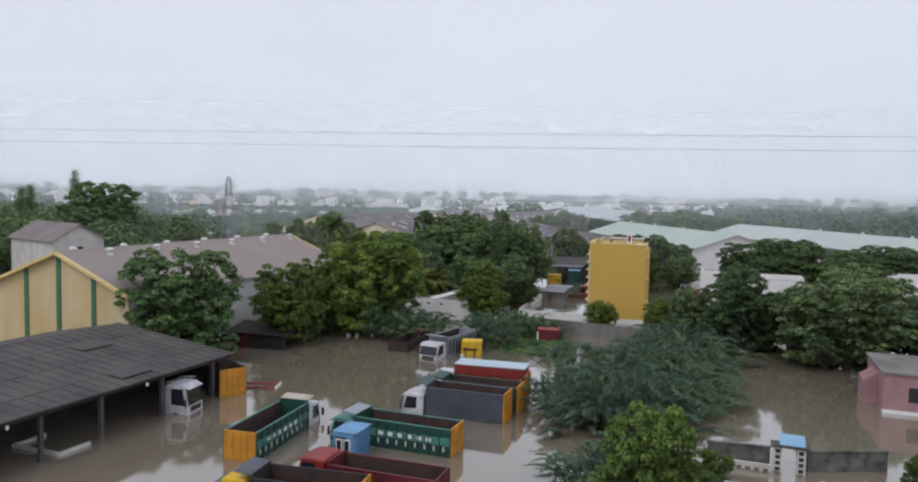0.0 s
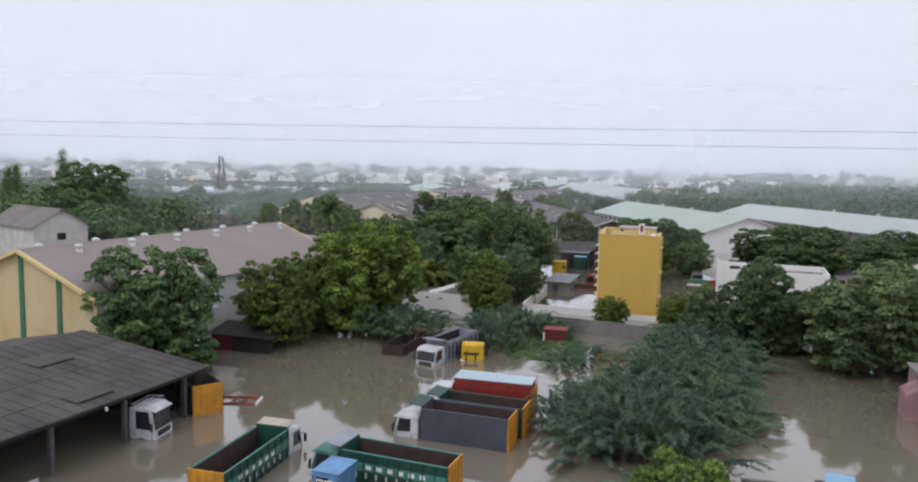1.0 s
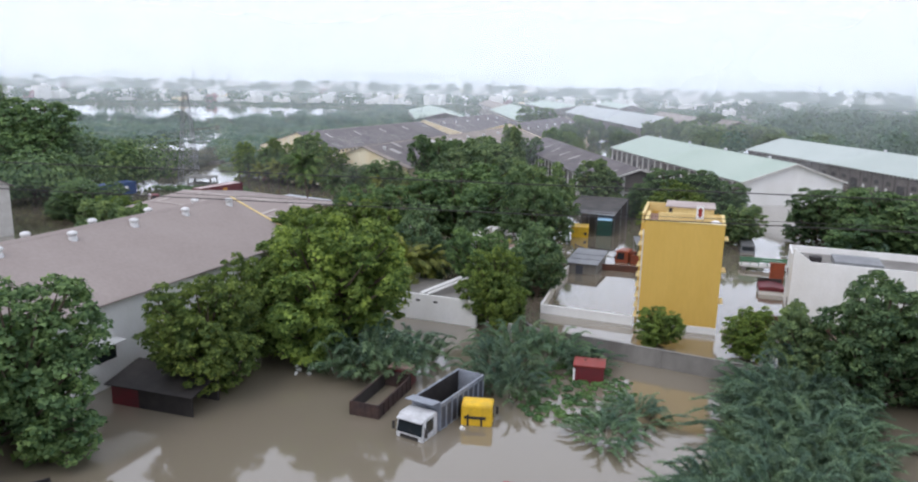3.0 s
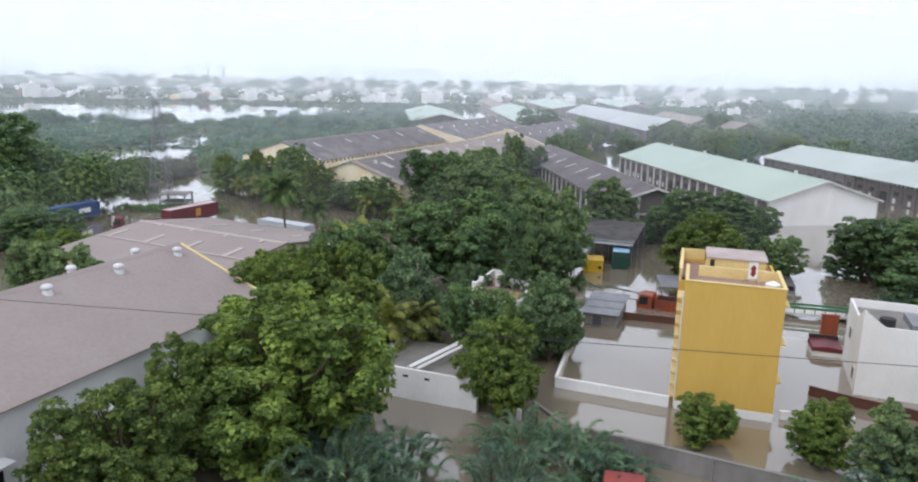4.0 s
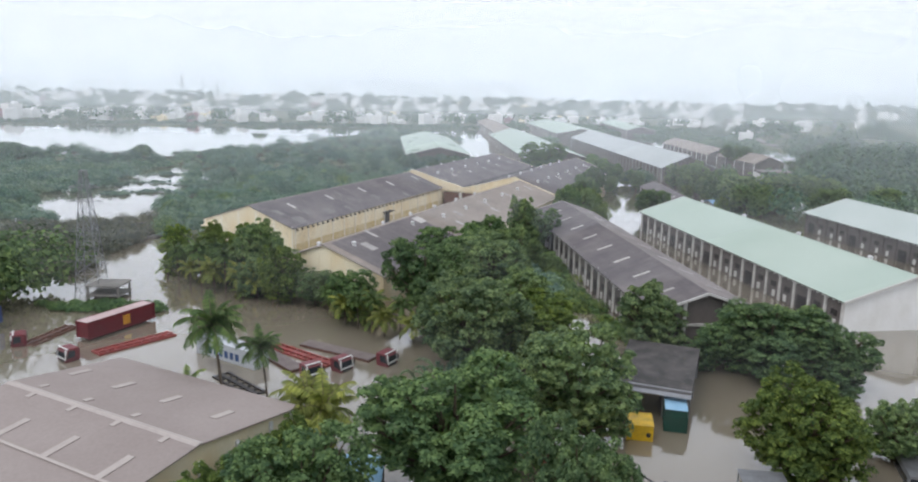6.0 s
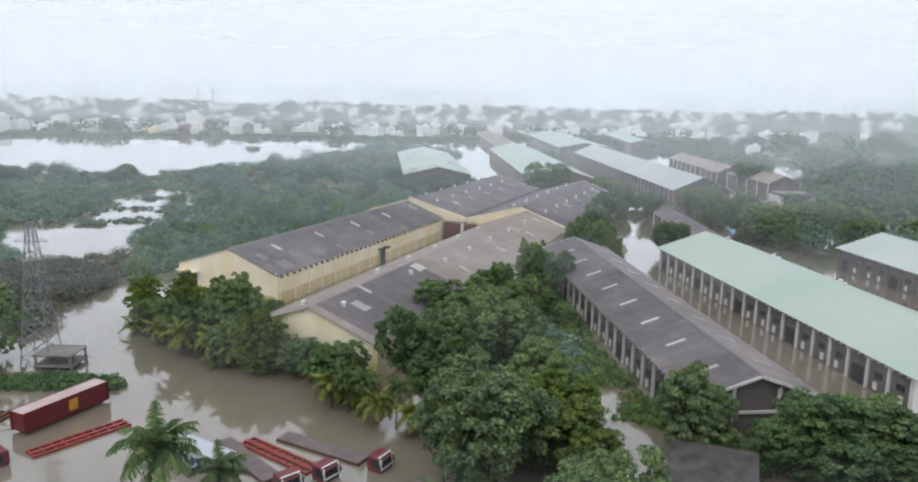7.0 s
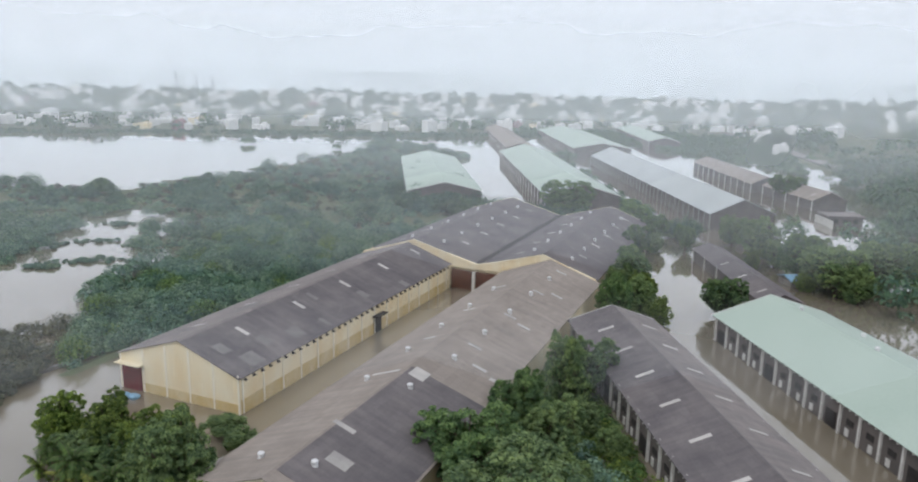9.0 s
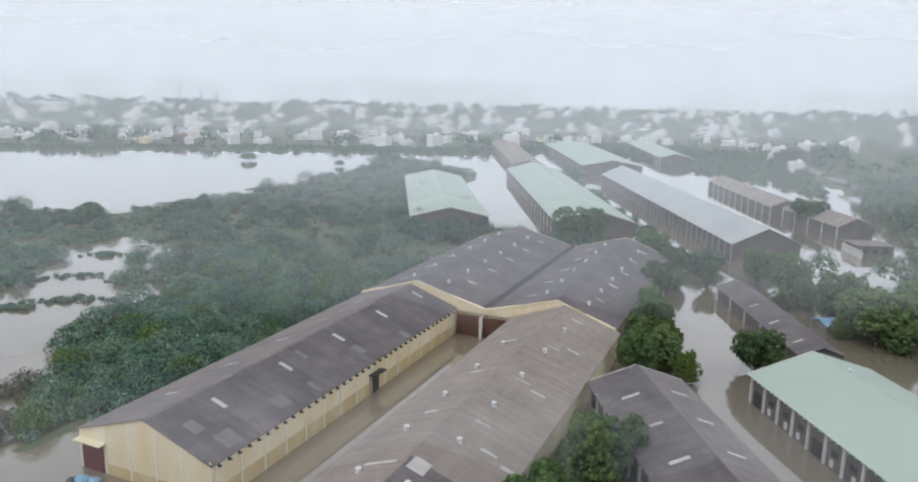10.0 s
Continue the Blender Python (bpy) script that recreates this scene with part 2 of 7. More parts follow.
P_RUST = paint("rusty_orange_paint", (0.32, 0.07, 0.025))
P_CREAM = paint("cream_cab_paint", (0.52, 0.46, 0.36))
P_DULLRUST = paint("dull_rust_brown_paint", (0.13, 0.05, 0.03))
P_DUSK = paint("pale_slate_truck_paint", (0.33, 0.36, 0.42))
P_RUSTBED = surface("rusty_bed_lining", (0.045, 0.032, 0.032), (0.085, 0.05, 0.04), 0.8, 5.0, 0.85, 0.1)
F_TREE = foliage("broad_leaves", (0.052, 0.096, 0.042), (0.218, 0.290, 0.122))
F_LIGHT = foliage("fresh_leaves", (0.055, 0.098, 0.026), (0.285, 0.335, 0.078))
F_BRIGHT = foliage("bright_yellow_green_leaves", (0.045, 0.080, 0.022), (0.205, 0.265, 0.070))
F_OLIVE = foliage("olive_leaves", (0.074, 0.118, 0.056), (0.310, 0.370, 0.165))
F_WISP = foliage("feathery_grey_green_leaves", (0.075, 0.122, 0.078), (0.270, 0.345, 0.225))
F_PALM = foliage("palm_fronds", (0.045, 0.085, 0.028), (0.160, 0.215, 0.075))
F_YELLOW = foliage("yellowing_palm_fronds", (0.130, 0.150, 0.035), (0.380, 0.360, 0.100))
# lighter, greyer scrub green: the haze over the marsh is in this colour
F_SCRUB_HAZE = foliage("haze_tinted_scrub_leaves", (0.115, 0.180, 0.142), (0.300, 0.392, 0.305))
# greyer and bluer than near leaves: distance haze put into the green
F_FAR_HAZE = foliage("haze_greyed_wood_leaves", (0.058, 0.098, 0.070), (0.152, 0.215, 0.148))
F_SILVER = foliage("silvery_leaves", (0.056, 0.100, 0.044), (0.275, 0.350, 0.185))
# blued along with the scrub green, so it carries the same haze
F_DEEP = foliage("deep_green_scrub_leaves", (0.060, 0.110, 0.090), (0.168, 0.248, 0.196))
F_DRY = foliage("dry_brown_scrub", (0.095, 0.090, 0.082), (0.200, 0.185, 0.160))
F_GRASS = foliage("marsh_grass", (0.075, 0.135, 0.055), (0.185, 0.265, 0.11))


# ---- mesh tools ----
class Shell:
    """Gathers the faces of one part."""

    def __init__(self):
        self.v, self.f = [], []

    def add(self, vs, fs):
        o = len(self.v)
        self.v += [tuple(p) for p in vs]
        self.f += [tuple(o + i for i in face) for face in fs]
        return self

    def box(self, x0, x1, y0, y1, z0, z1):
        return self.add([(x, y, z) for z in (z0, z1) for y in (y0, y1) for x in (x0, x1)],
                        [(0, 2, 3, 1), (4, 5, 7, 6), (0, 1, 5, 4), (2, 6, 7, 3), (0, 4, 6, 2), (1, 3, 7, 5)])

    def loft(self, rings, caps=True):
        k = len(rings[0])
        fs = [(i * k + j, i * k + (j + 1) % k, (i + 1) * k + (j + 1) % k, (i + 1) * k + j) for i in range(len(rings) - 1) for j in range(k)]
        if caps:
            fs += [tuple(reversed(range(k))), tuple((len(rings) - 1) * k + j for j in range(k))]
        return self.add([p for r in rings for p in r], fs)

    def prism_y(self, poly, y0, y1):
        return self.loft([[(x, y, z) for x, z in poly] for y in (y0, y1)])

    def prism_x(self, poly, x0, x1):
        return self.loft([[(x, y, z) for y, z in poly] for x in (x0, x1)])

    def tube(self, points, radii, n=6):
        rings = []
        for i, p in enumerate(points):
            a, b = Vector(points[max(i - 1, 0)]), Vector(points[min(i + 1, len(points) - 1)])
            q = (b - a).to_track_quat("Z", "Y")
            r = radii[i] if hasattr(radii, "__len__") else radii
            rings.append([tuple(Vector(p) + q @ Vector((r * math.cos(2 * math.pi * j / n), r * math.sin(2 * math.pi * j / n), 0))) for j in range(n)])
        return self.loft(rings)

    def beam(self, a, b, w):
        return self.tube([a, b], w, 4)

    def mesh(self, name, material, smooth=False):
        me = bpy.data.meshes.new(name)
        me.from_pydata(self.v, [], self.f)
        me.materials.append(material)
        if smooth:
            me.shade_smooth()
        return me


def quad_mesh(name, verts, material):
    """A mesh of loose quads, four rows of verts each."""
    k = len(verts) // 4
    me = bpy.data.meshes.new(name)
    me.vertices.add(k * 4)
    me.vertices.foreach_set("co", np.ascontiguousarray(verts, dtype=np.float32).ravel())
    me.loops.add(k * 4)
    me.loops.foreach_set("vertex_index", np.arange(k * 4, dtype=np.int32))
    me.polygons.add(k)
    me.polygons.foreach_set("loop_start", np.arange(0, k * 4, 4, dtype=np.int32))
    me.update(calc_edges=True)
    me.materials.append(material)
    return me


def tri_mesh(name, verts, material):
    """A mesh of loose leaf triangles, three rows of verts each."""
    k = len(verts) // 3
    me = bpy.data.meshes.new(name)
    me.vertices.add(k * 3)
    me.vertices.foreach_set("co", np.ascontiguousarray(verts, dtype=np.float32).ravel())
    me.loops.add(k * 3)
    me.loops.foreach_set("vertex_index", np.arange(k * 3, dtype=np.int32))
    me.polygons.add(k)
    me.polygons.foreach_set("loop_start", np.arange(0, k * 3, 3, dtype=np.int32))
    me.update(calc_edges=True)
    me.materials.append(material)
    return me


def part(name, shell, material, parent, label="", smooth=False):
    me = shell if isinstance(shell, bpy.types.Mesh) else shell.mesh(name, material, smooth)
    ob = new(name, me)
    ob.parent = parent
    return tagged(ob, label)


def thing(name, label, category, m, group="", kind=""):
    ob = new(name)
    ob.matrix_basis = m
    return tagged(ob, label, category, group, kind)


def solid(name, shell, material, label, category, m=Matrix(), group="", kind=""):
    ob = new(name, shell if isinstance(shell, bpy.types.Mesh) else shell.mesh(name, material))
    ob.matrix_basis = m
    return tagged(ob, label, category, group, kind)


# ---- flood water and ground ----
def inside(poly, x, y):
    hit = np.zeros(x.shape, bool)
    for (ax, ay), (bx, by) in zip(poly, poly[1:] + poly[:1]):
        cross = (ay > y) != (by > y)
        hit ^= cross & (x < (bx - ax) * (y - ay) / ((by - ay) or 1e-9) + ax)
    return hit


POOL = [(-240, 270), (-246, 285), (-256, 305), (-276, 326), (-271, 340), (-269, 354), (-245, 330), (-232, 313), (-230, 301), (-207, 299), (-203, 291), (-207, 278), (-202, 266), (-190, 252), (-184, 243), (-183, 233), (-203, 224), (-222, 236), (-244, 254)]
SCRUB = [(-164, 220), (-154, 236), (-152, 330), (-146, 396), (-172, 402), (-214, 490), (-224, 600), (-290, 640), (-332, 668), (-300, 582), (-303, 430),
         (-312, 378), (-345, 372), (-430, 360), (-430, 320), (-312, 326), (-268, 350), (-236, 322), (-205, 285), (-182, 246)]
SHORE_X, SHORE_Y = [-4000, -595, -454, -345, -250, -110, -60, -15, 30, 70, 4000], [-1400, 540, 638, 680, 735, 860, 800, 640, 470, 330, 330]


def land(x, y):
    """True where the ground stands above the flood."""
    jx, jy = x + 7 * np.sin(y * 0.11) + 4 * np.sin(y * 0.31 + 1), y + 7 * np.sin(x * 0.09 + 2) + 4 * np.sin(x * 0.27)
    return inside(SCRUB, jx, jy) & ~inside(POOL, x, y) | (y + 2.0 * np.sin(x * 0.05) > np.interp(x, SHORE_X, SHORE_Y))


def rise(x, y):
    """The far plain climbs gently behind the town."""
    return np.interp(0.934 * y - 0.357 * x, [1000, 2700], [0, 46])


def ground_sheet():
    xs = np.concatenate([np.linspace(-4500, -720, 24), np.arange(-700, 200, 7.0), np.linspace(220, 4500, 24)])
    ys = np.concatenate([np.linspace(-1500, 190, 16), np.arange(200, 900, 7.0), np.linspace(920, 4900, 28)])
    gx, gy = np.meshgrid(xs, ys)
    up = land(gx, gy)
    gz = np.where(up, 0.35 + 0.25 * np.sin(gx * 0.05) * np.sin(gy * 0.07), -1.3) + rise(gx, gy)
    nx, ny = len(xs), len(ys)
    me = bpy.data.meshes.new("ground")
    idx = np.arange(nx * ny).reshape(ny, nx)
    faces = np.stack([idx[:-1, :-1], idx[:-1, 1:], idx[1:, 1:], idx[1:, :-1]], -1).reshape(-1, 4)
    me.from_pydata(np.stack([gx, gy, gz], -1).reshape(-1, 3).tolist(), [], faces.tolist())
    me.materials.append(M_GROUND)
    return solid("ground", me, None, "scrubby brown-green flood plain under the water", "ground", kind="structure")


ground_sheet()
solid("water", Shell().add([(-4500, -1500, 0), (4500, -1500, 0), (4500, 4900, 0), (-4500, 4900, 0)], [(0, 1, 2, 3)]), M_WATER,
      "brown muddy flood water standing over the whole district", "water", kind="structure")


# ---- warehouses ----
def slope_box(x, y, w, l, x0, z0, x1, z1, lift, thick=0.05):
    """A flat slab lying on the roof slope from (x0, z0) to (x1, z1), centred at x, y; w runs down the slope, l along the ridge."""
    zz = lambda px: z0 + (z1 - z0) * (px - x0) / (x1 - x0) + lift
    a, b = x - w / 2, x + w / 2
    return Shell().prism_y([(a, zz(a)), (b, zz(b)), (b, zz(b) + thick), (a, zz(a) + thick)], y - l / 2, y + l / 2)


def ventilator(parent, x, y, z, size=0.42):
    base = part("ventilator", Shell().tube([(x, y, z - 0.3), (x, y, z + size * 0.7)], [size * 1.2, size * 0.8], 8), M_VENT, parent, "white roof ventilator")
    s = Shell()
    rings = [[(x + size * r * math.cos(a * math.pi / 5), y + size * r * math.sin(a * math.pi / 5), z + size * h) for a in range(10)]
             for r, h in ((0.7, 0.7), (1.05, 1.0), (1.1, 1.35), (0.8, 1.7), (0.25, 1.85))]
    part("turbine_head", s.loft(rings), M_VENT, base, smooth=True)


def warehouse(name, label, m, x0, x1, ridge_x, length, eave, ridge, roof_mat, wall_mat, over=0.6, gable_mat=None, far_gable=True,
              pier_mat=None, pier_gap=5.0, pier_sides=(0, 1), sky=(), sky_mat=None, vents=(), trim_mat=None, cap_mat=None, low=-1.3, trim_w=0.12, other_roof=None):
    """Gabled shed along +y from y=0. sky: (side, share of the slope from the ridge, first y, step, count, width down the slope, length)."""
    t = thing(name, label, "warehouse", m, "godowns of the depot")
    k0, k1 = (ridge - eave) / (ridge_x - x0), (ridge - eave) / (x1 - ridge_x)
    part("side_wall", Shell().box(x0, x0 + 0.3, 0.3, length - 0.3, low, eave), wall_mat, t)
    part("side_wall", Shell().box(x1 - 0.3, x1, 0.3, length - 0.3, low, eave), wall_mat, t)
    gable = [(x0, low), (x1, low), (x1, eave - 0.05), (ridge_x, ridge - 0.15), (x0, eave - 0.05)]
    part("gable_wall", Shell().prism_y(gable, 0, 0.3), gable_mat or wall_mat, t)
    if far_gable:
        part("gable_wall", Shell().prism_y(gable, length - 0.3, length), gable_mat or wall_mat, t)
    lx, rx = x0 - over, x1 + over
    lz, rz = eave - k0 * over, eave - k1 * over
    part("roof_slope", Shell().prism_y([(lx, lz - 0.12), (ridge_x, ridge - 0.12), (ridge_x, ridge), (lx, lz)], -over, length + over), roof_mat, t)
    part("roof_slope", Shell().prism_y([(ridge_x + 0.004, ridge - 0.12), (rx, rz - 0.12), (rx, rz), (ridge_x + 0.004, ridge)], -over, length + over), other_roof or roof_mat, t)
    part("ridge_cap", Shell().prism_y([(ridge_x - 0.45, ridge - 0.45 * k0 + 0.02), (ridge_x + 0.45, ridge - 0.45 * k1 + 0.02), (ridge_x, ridge + 0.09)], -over, length + over), cap_mat or roof_mat, t)
    if trim_mat:
        for side, ex, ez in ((0, lx, lz), (1, rx, rz)):
            for y in ((-over - 0.1, -over + trim_w), (length + over - trim_w, length + over + 0.1)) if far_gable else ((-over - 0.1, -over + trim_w),):
                part("barge_board", Shell().prism_y([(ex, ez - 0.3), (ridge_x, ridge - 0.3), (ridge_x, ridge + 0.06), (ex, ez + 0.06)], *y), trim_mat, t, "pale barge board along the gable")
    if pier_mat:
        me = Shell().box(-0.22, 0.22, -0.22, 0.22, low, eave - 0.1).mesh("pier", pier_mat)
        for side in pier_sides:
            for i in range(int(length / pier_gap) + 1):
                p = part("pier", me, None, t)
                p.location = ((x0 - 0.12, x1 + 0.12)[side], 0.25 + (length - 0.5) * i / int(length / pier_gap), 0)
    for side, share, first, step, count, w, l in sky:
        ex, ez = ((lx, lz), (rx, rz))[side]
        for i in range(count):
            x = ridge_x + (ex - ridge_x) * share
            part("skylight", slope_box(x, first + i * step, w, l, ridge_x, ridge, ex, ez, 0.03), sky_mat or M_SKYLIGHT, t, "milky translucent skylight sheet")
    for x, first, step, count in vents:
        for i in range(count):
            z = ridge - abs(x - ridge_x) * (k0 if x < ridge_x else k1)
            ventilator(t, x, first + i * step, z)
    return t


# the H-shaped depot block of four halls
HX, HY, HT = -123.0, 220.1, -2.0
HALL = pose(HX, HY, 0, 0, 0, HT)
# left slope in the lighter grey sheet, right slope in the dark one
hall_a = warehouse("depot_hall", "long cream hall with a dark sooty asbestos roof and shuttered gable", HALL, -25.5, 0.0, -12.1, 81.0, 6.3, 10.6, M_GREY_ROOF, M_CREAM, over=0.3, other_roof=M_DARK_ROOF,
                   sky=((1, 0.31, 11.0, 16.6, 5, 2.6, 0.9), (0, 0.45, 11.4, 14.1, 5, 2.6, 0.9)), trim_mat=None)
for i in range(16):
    part("wall_pier", Shell().box(0.0, 0.12, 0.6 + i * 5.2, 0.9 + i * 5.2, -1.3, 6.0), M_PIER, hall_a)
part("stained_plinth", Shell().box(0.0, 0.06, 0.3, 80.0, -1.3, 2.4), M_OCHRE, hall_a, "ochre flood-stained lower wall band")
for i in range(6):
    part("gable_pier", Shell().box(-25.3 + i * 5.0, -25.0 + i * 5.0, -0.07, 0.0, -1.3, 6.2 + 3.6 * (1 - abs(-25.15 + i * 5.0 + 12.1) / 13.6)), M_PIER, hall_a)
part("stained_plinth", Shell().box(-20.4, -0.05, -0.05, 0.0, -1.3, 1.7), M_OCHRE, hall_a, "ochre flood-stained lower gable")
shutter = part("shutter_door", Shell().box(-24.9, -20.6, -0.12, 0.0, -1.3, 4.6), P_MAROON, hall_a, "dull maroon rolling shutter")
for i in range(10):
    part("slat", Shell().box(-24.9, -20.6, -0.17, -0.12, -0.9 + i * 0.55, -0.45 + i * 0.55), P_MAROON, shutter)
# row of dark rafter ends below the eave
for i in range(38):
    part("rafter_end", Shell().prism_y([(0.0, 5.35), (0.0, 5.95), (0.62, 5.72), (0.62, 5.6)], 1.2 + i * 2.1, 1.42 + i * 2.1), M_DARK, hall_a, "dark rafter end under the eave")
part("canopy", Shell().box(-25.4, -20.0, -1.3, 0.0, 4.75, 4.95), M_CREAM, hall_a)
for y in (42.0,):
    # open door is a flat black panel, the shade within painted on
    door = part("side_door", Shell().box(0.0, 0.1, y, y + 3.2, -1.3, 3.6), M_DARK, hall_a, "black panel for the shade in an open loading door")
    part("canopy", Shell().box(0.0, 1.5, y - 0.5, y + 3.7, 3.8, 4.0), M_DARK, hall_a)

for i, (side, share, y, w, l) in enumerate(((1, 0.78, 6, 3.0, 3.2), (1, 0.6, 12, 2.6, 2.1), (1, 0.72, 19, 2.6, 3.1), (1, 0.8, 27, 2.6, 1.0), (1, 0.42, 4, 2.6, 2.1), (1, 0.25, 33, 2.6, 1.0),
                                            (1, 0.66, 44, 2.6, 2.1), (1, 0.86, 58, 2.2, 2.1), (0, 0.3, 22, 2.6, 8.0), (0, 0.7, 40, 2.6, 6.0), (0, 0.55, 9, 3.0, 5.0))):
    ex, ez = ((-26.1, 6.1), (0.6, 6.1))[side]
    part("replaced_sheet", slope_box(-12.1 + (ex + 12.1) * share, y, w, l, -12.1, 10.6, ex, ez, 0.012, 0.02), M_SHEET_PALE, hall_a, "paler replaced roof sheet")

hall_b = warehouse("depot_hall", "long brown-grey asbestos-roofed hall with cream walls standing in water", HALL, 14.6, 38.2, 26.3, 108.0, 6.2, 10.4, M_BROWN_ROOF, M_CREAM,
                   sky=((0, 0.37, 50.6, 17.8, 3, 2.2, 0.8), (0, 0.27, 33.1, 30, 1, 4.6, 0.8), (1, 0.34, 50.0, 17.7, 4, 2.4, 0.8), (1, 0.6, 44.2, 22, 3, 2.4, 0.8), (1, 0.88, 42.9, 30, 1, 2.4, 1.0), (1, 0.34, 8.3, 9, 1, 2.8, 2.2), (1, 0.1, 14.2, 9, 1, 3.0, 0.9), (1, 0.16, 33.8, 9, 1, 2.4, 3.0)),
                   vents=((20.9, 31, 13.3, 5), (21.4, 5.5, 13, 1), (29.9, 43, 13.1, 5), (29.0, 5.5, 23.8, 2)))
hall_b.matrix_basis = HALL @ pose(0, -27.0, 0)
part("resheeted_patch", slope_box(32.5, 18.2, 12.0, 33.0, 26.3, 10.4, 38.8, 5.99, 0.015, 0.03), M_DARK_ROOF, hall_b, "darker resheeted stretch of roof")
for i in range(10):
    part("gable_pier", Shell().box(14.9 + i * 2.5, 15.2 + i * 2.5, -0.07, 0.0, -1.3, 6.0 + 3.8 * (1 - abs(15.05 + i * 2.5 - 26.3) / 12.7)), M_CREAM, hall_b)

for cx0, cx1, rx, n in ((-26.0, 6.8, -11.0, 0), (7.2, 37.0, 24.2, 1)):
    h = warehouse("depot_hall", "far depot hall with dark grey asbestos roof and cream fascia", HALL @ pose(0, 83.0, 0), cx0, cx1, rx, 76.0, 6.4, 11.2, M_DARK_ROOF, M_CREAM,
                  sky=((0, 0.5, 8, 14, 5, 2.2, 0.8), (1, 0.5, 12, 14, 5, 2.2, 0.8)), vents=((rx - 5, 8, 12, 6), (rx + 5.5, 6, 12, 6)), trim_mat=M_CREAM)
    part("fascia", Shell().prism_y([(cx0 - 0.3, 5.2), (cx1 + 0.3, 5.2), (cx1 + 0.3, 6.5), (rx, 11.0), (cx0 - 0.3, 6.5)], -0.5, 0.0), M_CREAM, h, "stained cream gable fascia")
    for i in range(7):
        x = cx0 + (cx1 - cx0) * (i + 0.5) / 7
        part("fascia_rib", Shell().box(x - 0.2, x + 0.2, -0.75, -0.5, 5.2, 6.6 + 3.6 * max(0, 1 - abs(x - rx) / (cx1 - rx))), M_CREAM, h)
# dark strip laid along the line where the two slopes meet
solid("valley_strip", Shell().prism_y([(6.1, 6.62), (7.0, 6.42), (7.9, 6.62), (7.9, 6.68), (7.0, 6.5), (6.1, 6.68)], 82.5, 159.4), M_DARK, "dark strip in the valley between two roofs", "gutter", HALL)
heap = thing("tarpaulin_heap", "crumpled blue tarpaulin over sacks beside the maroon shutter", "heap", pose(-144.6, 217.6, 0, 0, 0, 12))
for x, y, r, h in ((0.0, 0.0, 1.2, 1.0), (1.7, 0.3, 1.0, 0.7), (-1.5, -0.3, 0.9, 0.6)):
    part("sack_pile", Shell().tube([(x, y, -1.3), (x + 0.05, y, h * 0.55), (x + 0.1, y + 0.1, h * 0.9), (x + 0.12, y + 0.1, h)], [r, r * 0.95, r * 0.6, r * 0.15], 7), M_TARP if x >= 0 else P_GREY, heap)
solid("passage_gate", Shell().box(0.4, 14.2, 81.0, 81.2, -1.3, 5.0), P_DULLRUST, "dark maroon gate closing the passage between the halls", "gate", HALL)
solid("passage_column", Shell().box(6.6, 7.3, 79.6, 80.3, -1.3, 5.2), M_WHITE_TRIM, "white concrete column at the passage between the halls", "column", HALL)


def pillared_hall(label, m, w, length, eave, ridge, roof_mat, gable_mat, gap=4.4, sky=(), vents=(), pier=None, other_roof=None):
    """A shed with white piers along both sides, dark walls with small openings between them."""
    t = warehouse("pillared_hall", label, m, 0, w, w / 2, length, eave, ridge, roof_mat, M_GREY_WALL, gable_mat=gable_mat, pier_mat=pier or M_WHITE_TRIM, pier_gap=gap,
                  sky=sky, vents=vents, trim_mat=M_WHITE_TRIM, over=0.8, other_roof=other_roof)
    n = int(length / gap)
    box = Shell().box(-0.14, 0.0, -0.42, 0.42, 0.35, 1.55).mesh("shutter", M_WHITE_TRIM)
    # wall openings are shallow black boxes with the inner shade as colour
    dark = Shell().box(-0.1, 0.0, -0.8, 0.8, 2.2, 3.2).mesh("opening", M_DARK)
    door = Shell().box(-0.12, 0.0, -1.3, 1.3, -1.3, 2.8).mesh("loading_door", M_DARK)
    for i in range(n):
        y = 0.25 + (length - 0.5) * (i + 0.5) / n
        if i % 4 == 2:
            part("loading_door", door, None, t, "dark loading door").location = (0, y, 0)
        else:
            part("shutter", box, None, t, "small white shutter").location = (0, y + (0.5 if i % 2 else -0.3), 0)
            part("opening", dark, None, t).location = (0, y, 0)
    me = Shell().box(-0.75, -0.1, -0.05, 0.05, eave - 0.75, eave - 0.35).mesh("eave_bracket", M_WHITE_TRIM)
    for i in range(int(length / 1.47)):
        part("eave_bracket", me, None, t).location = (0, 0.8 + i * 1.47, 0)
    return t


# dark sheet on the left slope, lighter grey on the right
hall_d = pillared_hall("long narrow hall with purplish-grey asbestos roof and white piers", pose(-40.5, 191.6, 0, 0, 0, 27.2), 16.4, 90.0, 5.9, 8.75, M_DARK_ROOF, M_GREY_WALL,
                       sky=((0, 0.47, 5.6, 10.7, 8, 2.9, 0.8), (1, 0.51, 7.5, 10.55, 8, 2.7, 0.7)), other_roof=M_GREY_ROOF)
for x in (5.0, 11.2):
    part("gable_pier", Shell().box(x - 0.25, x + 0.25, -0.25, 0.0, -1.3, 7.0), M_WHITE_TRIM, hall_d)
part("gable_beam", Shell().box(-0.2, 16.6, -0.3, 0.0, 3.4, 3.75), M_WHITE_TRIM, hall_d, "white beam across the gable")

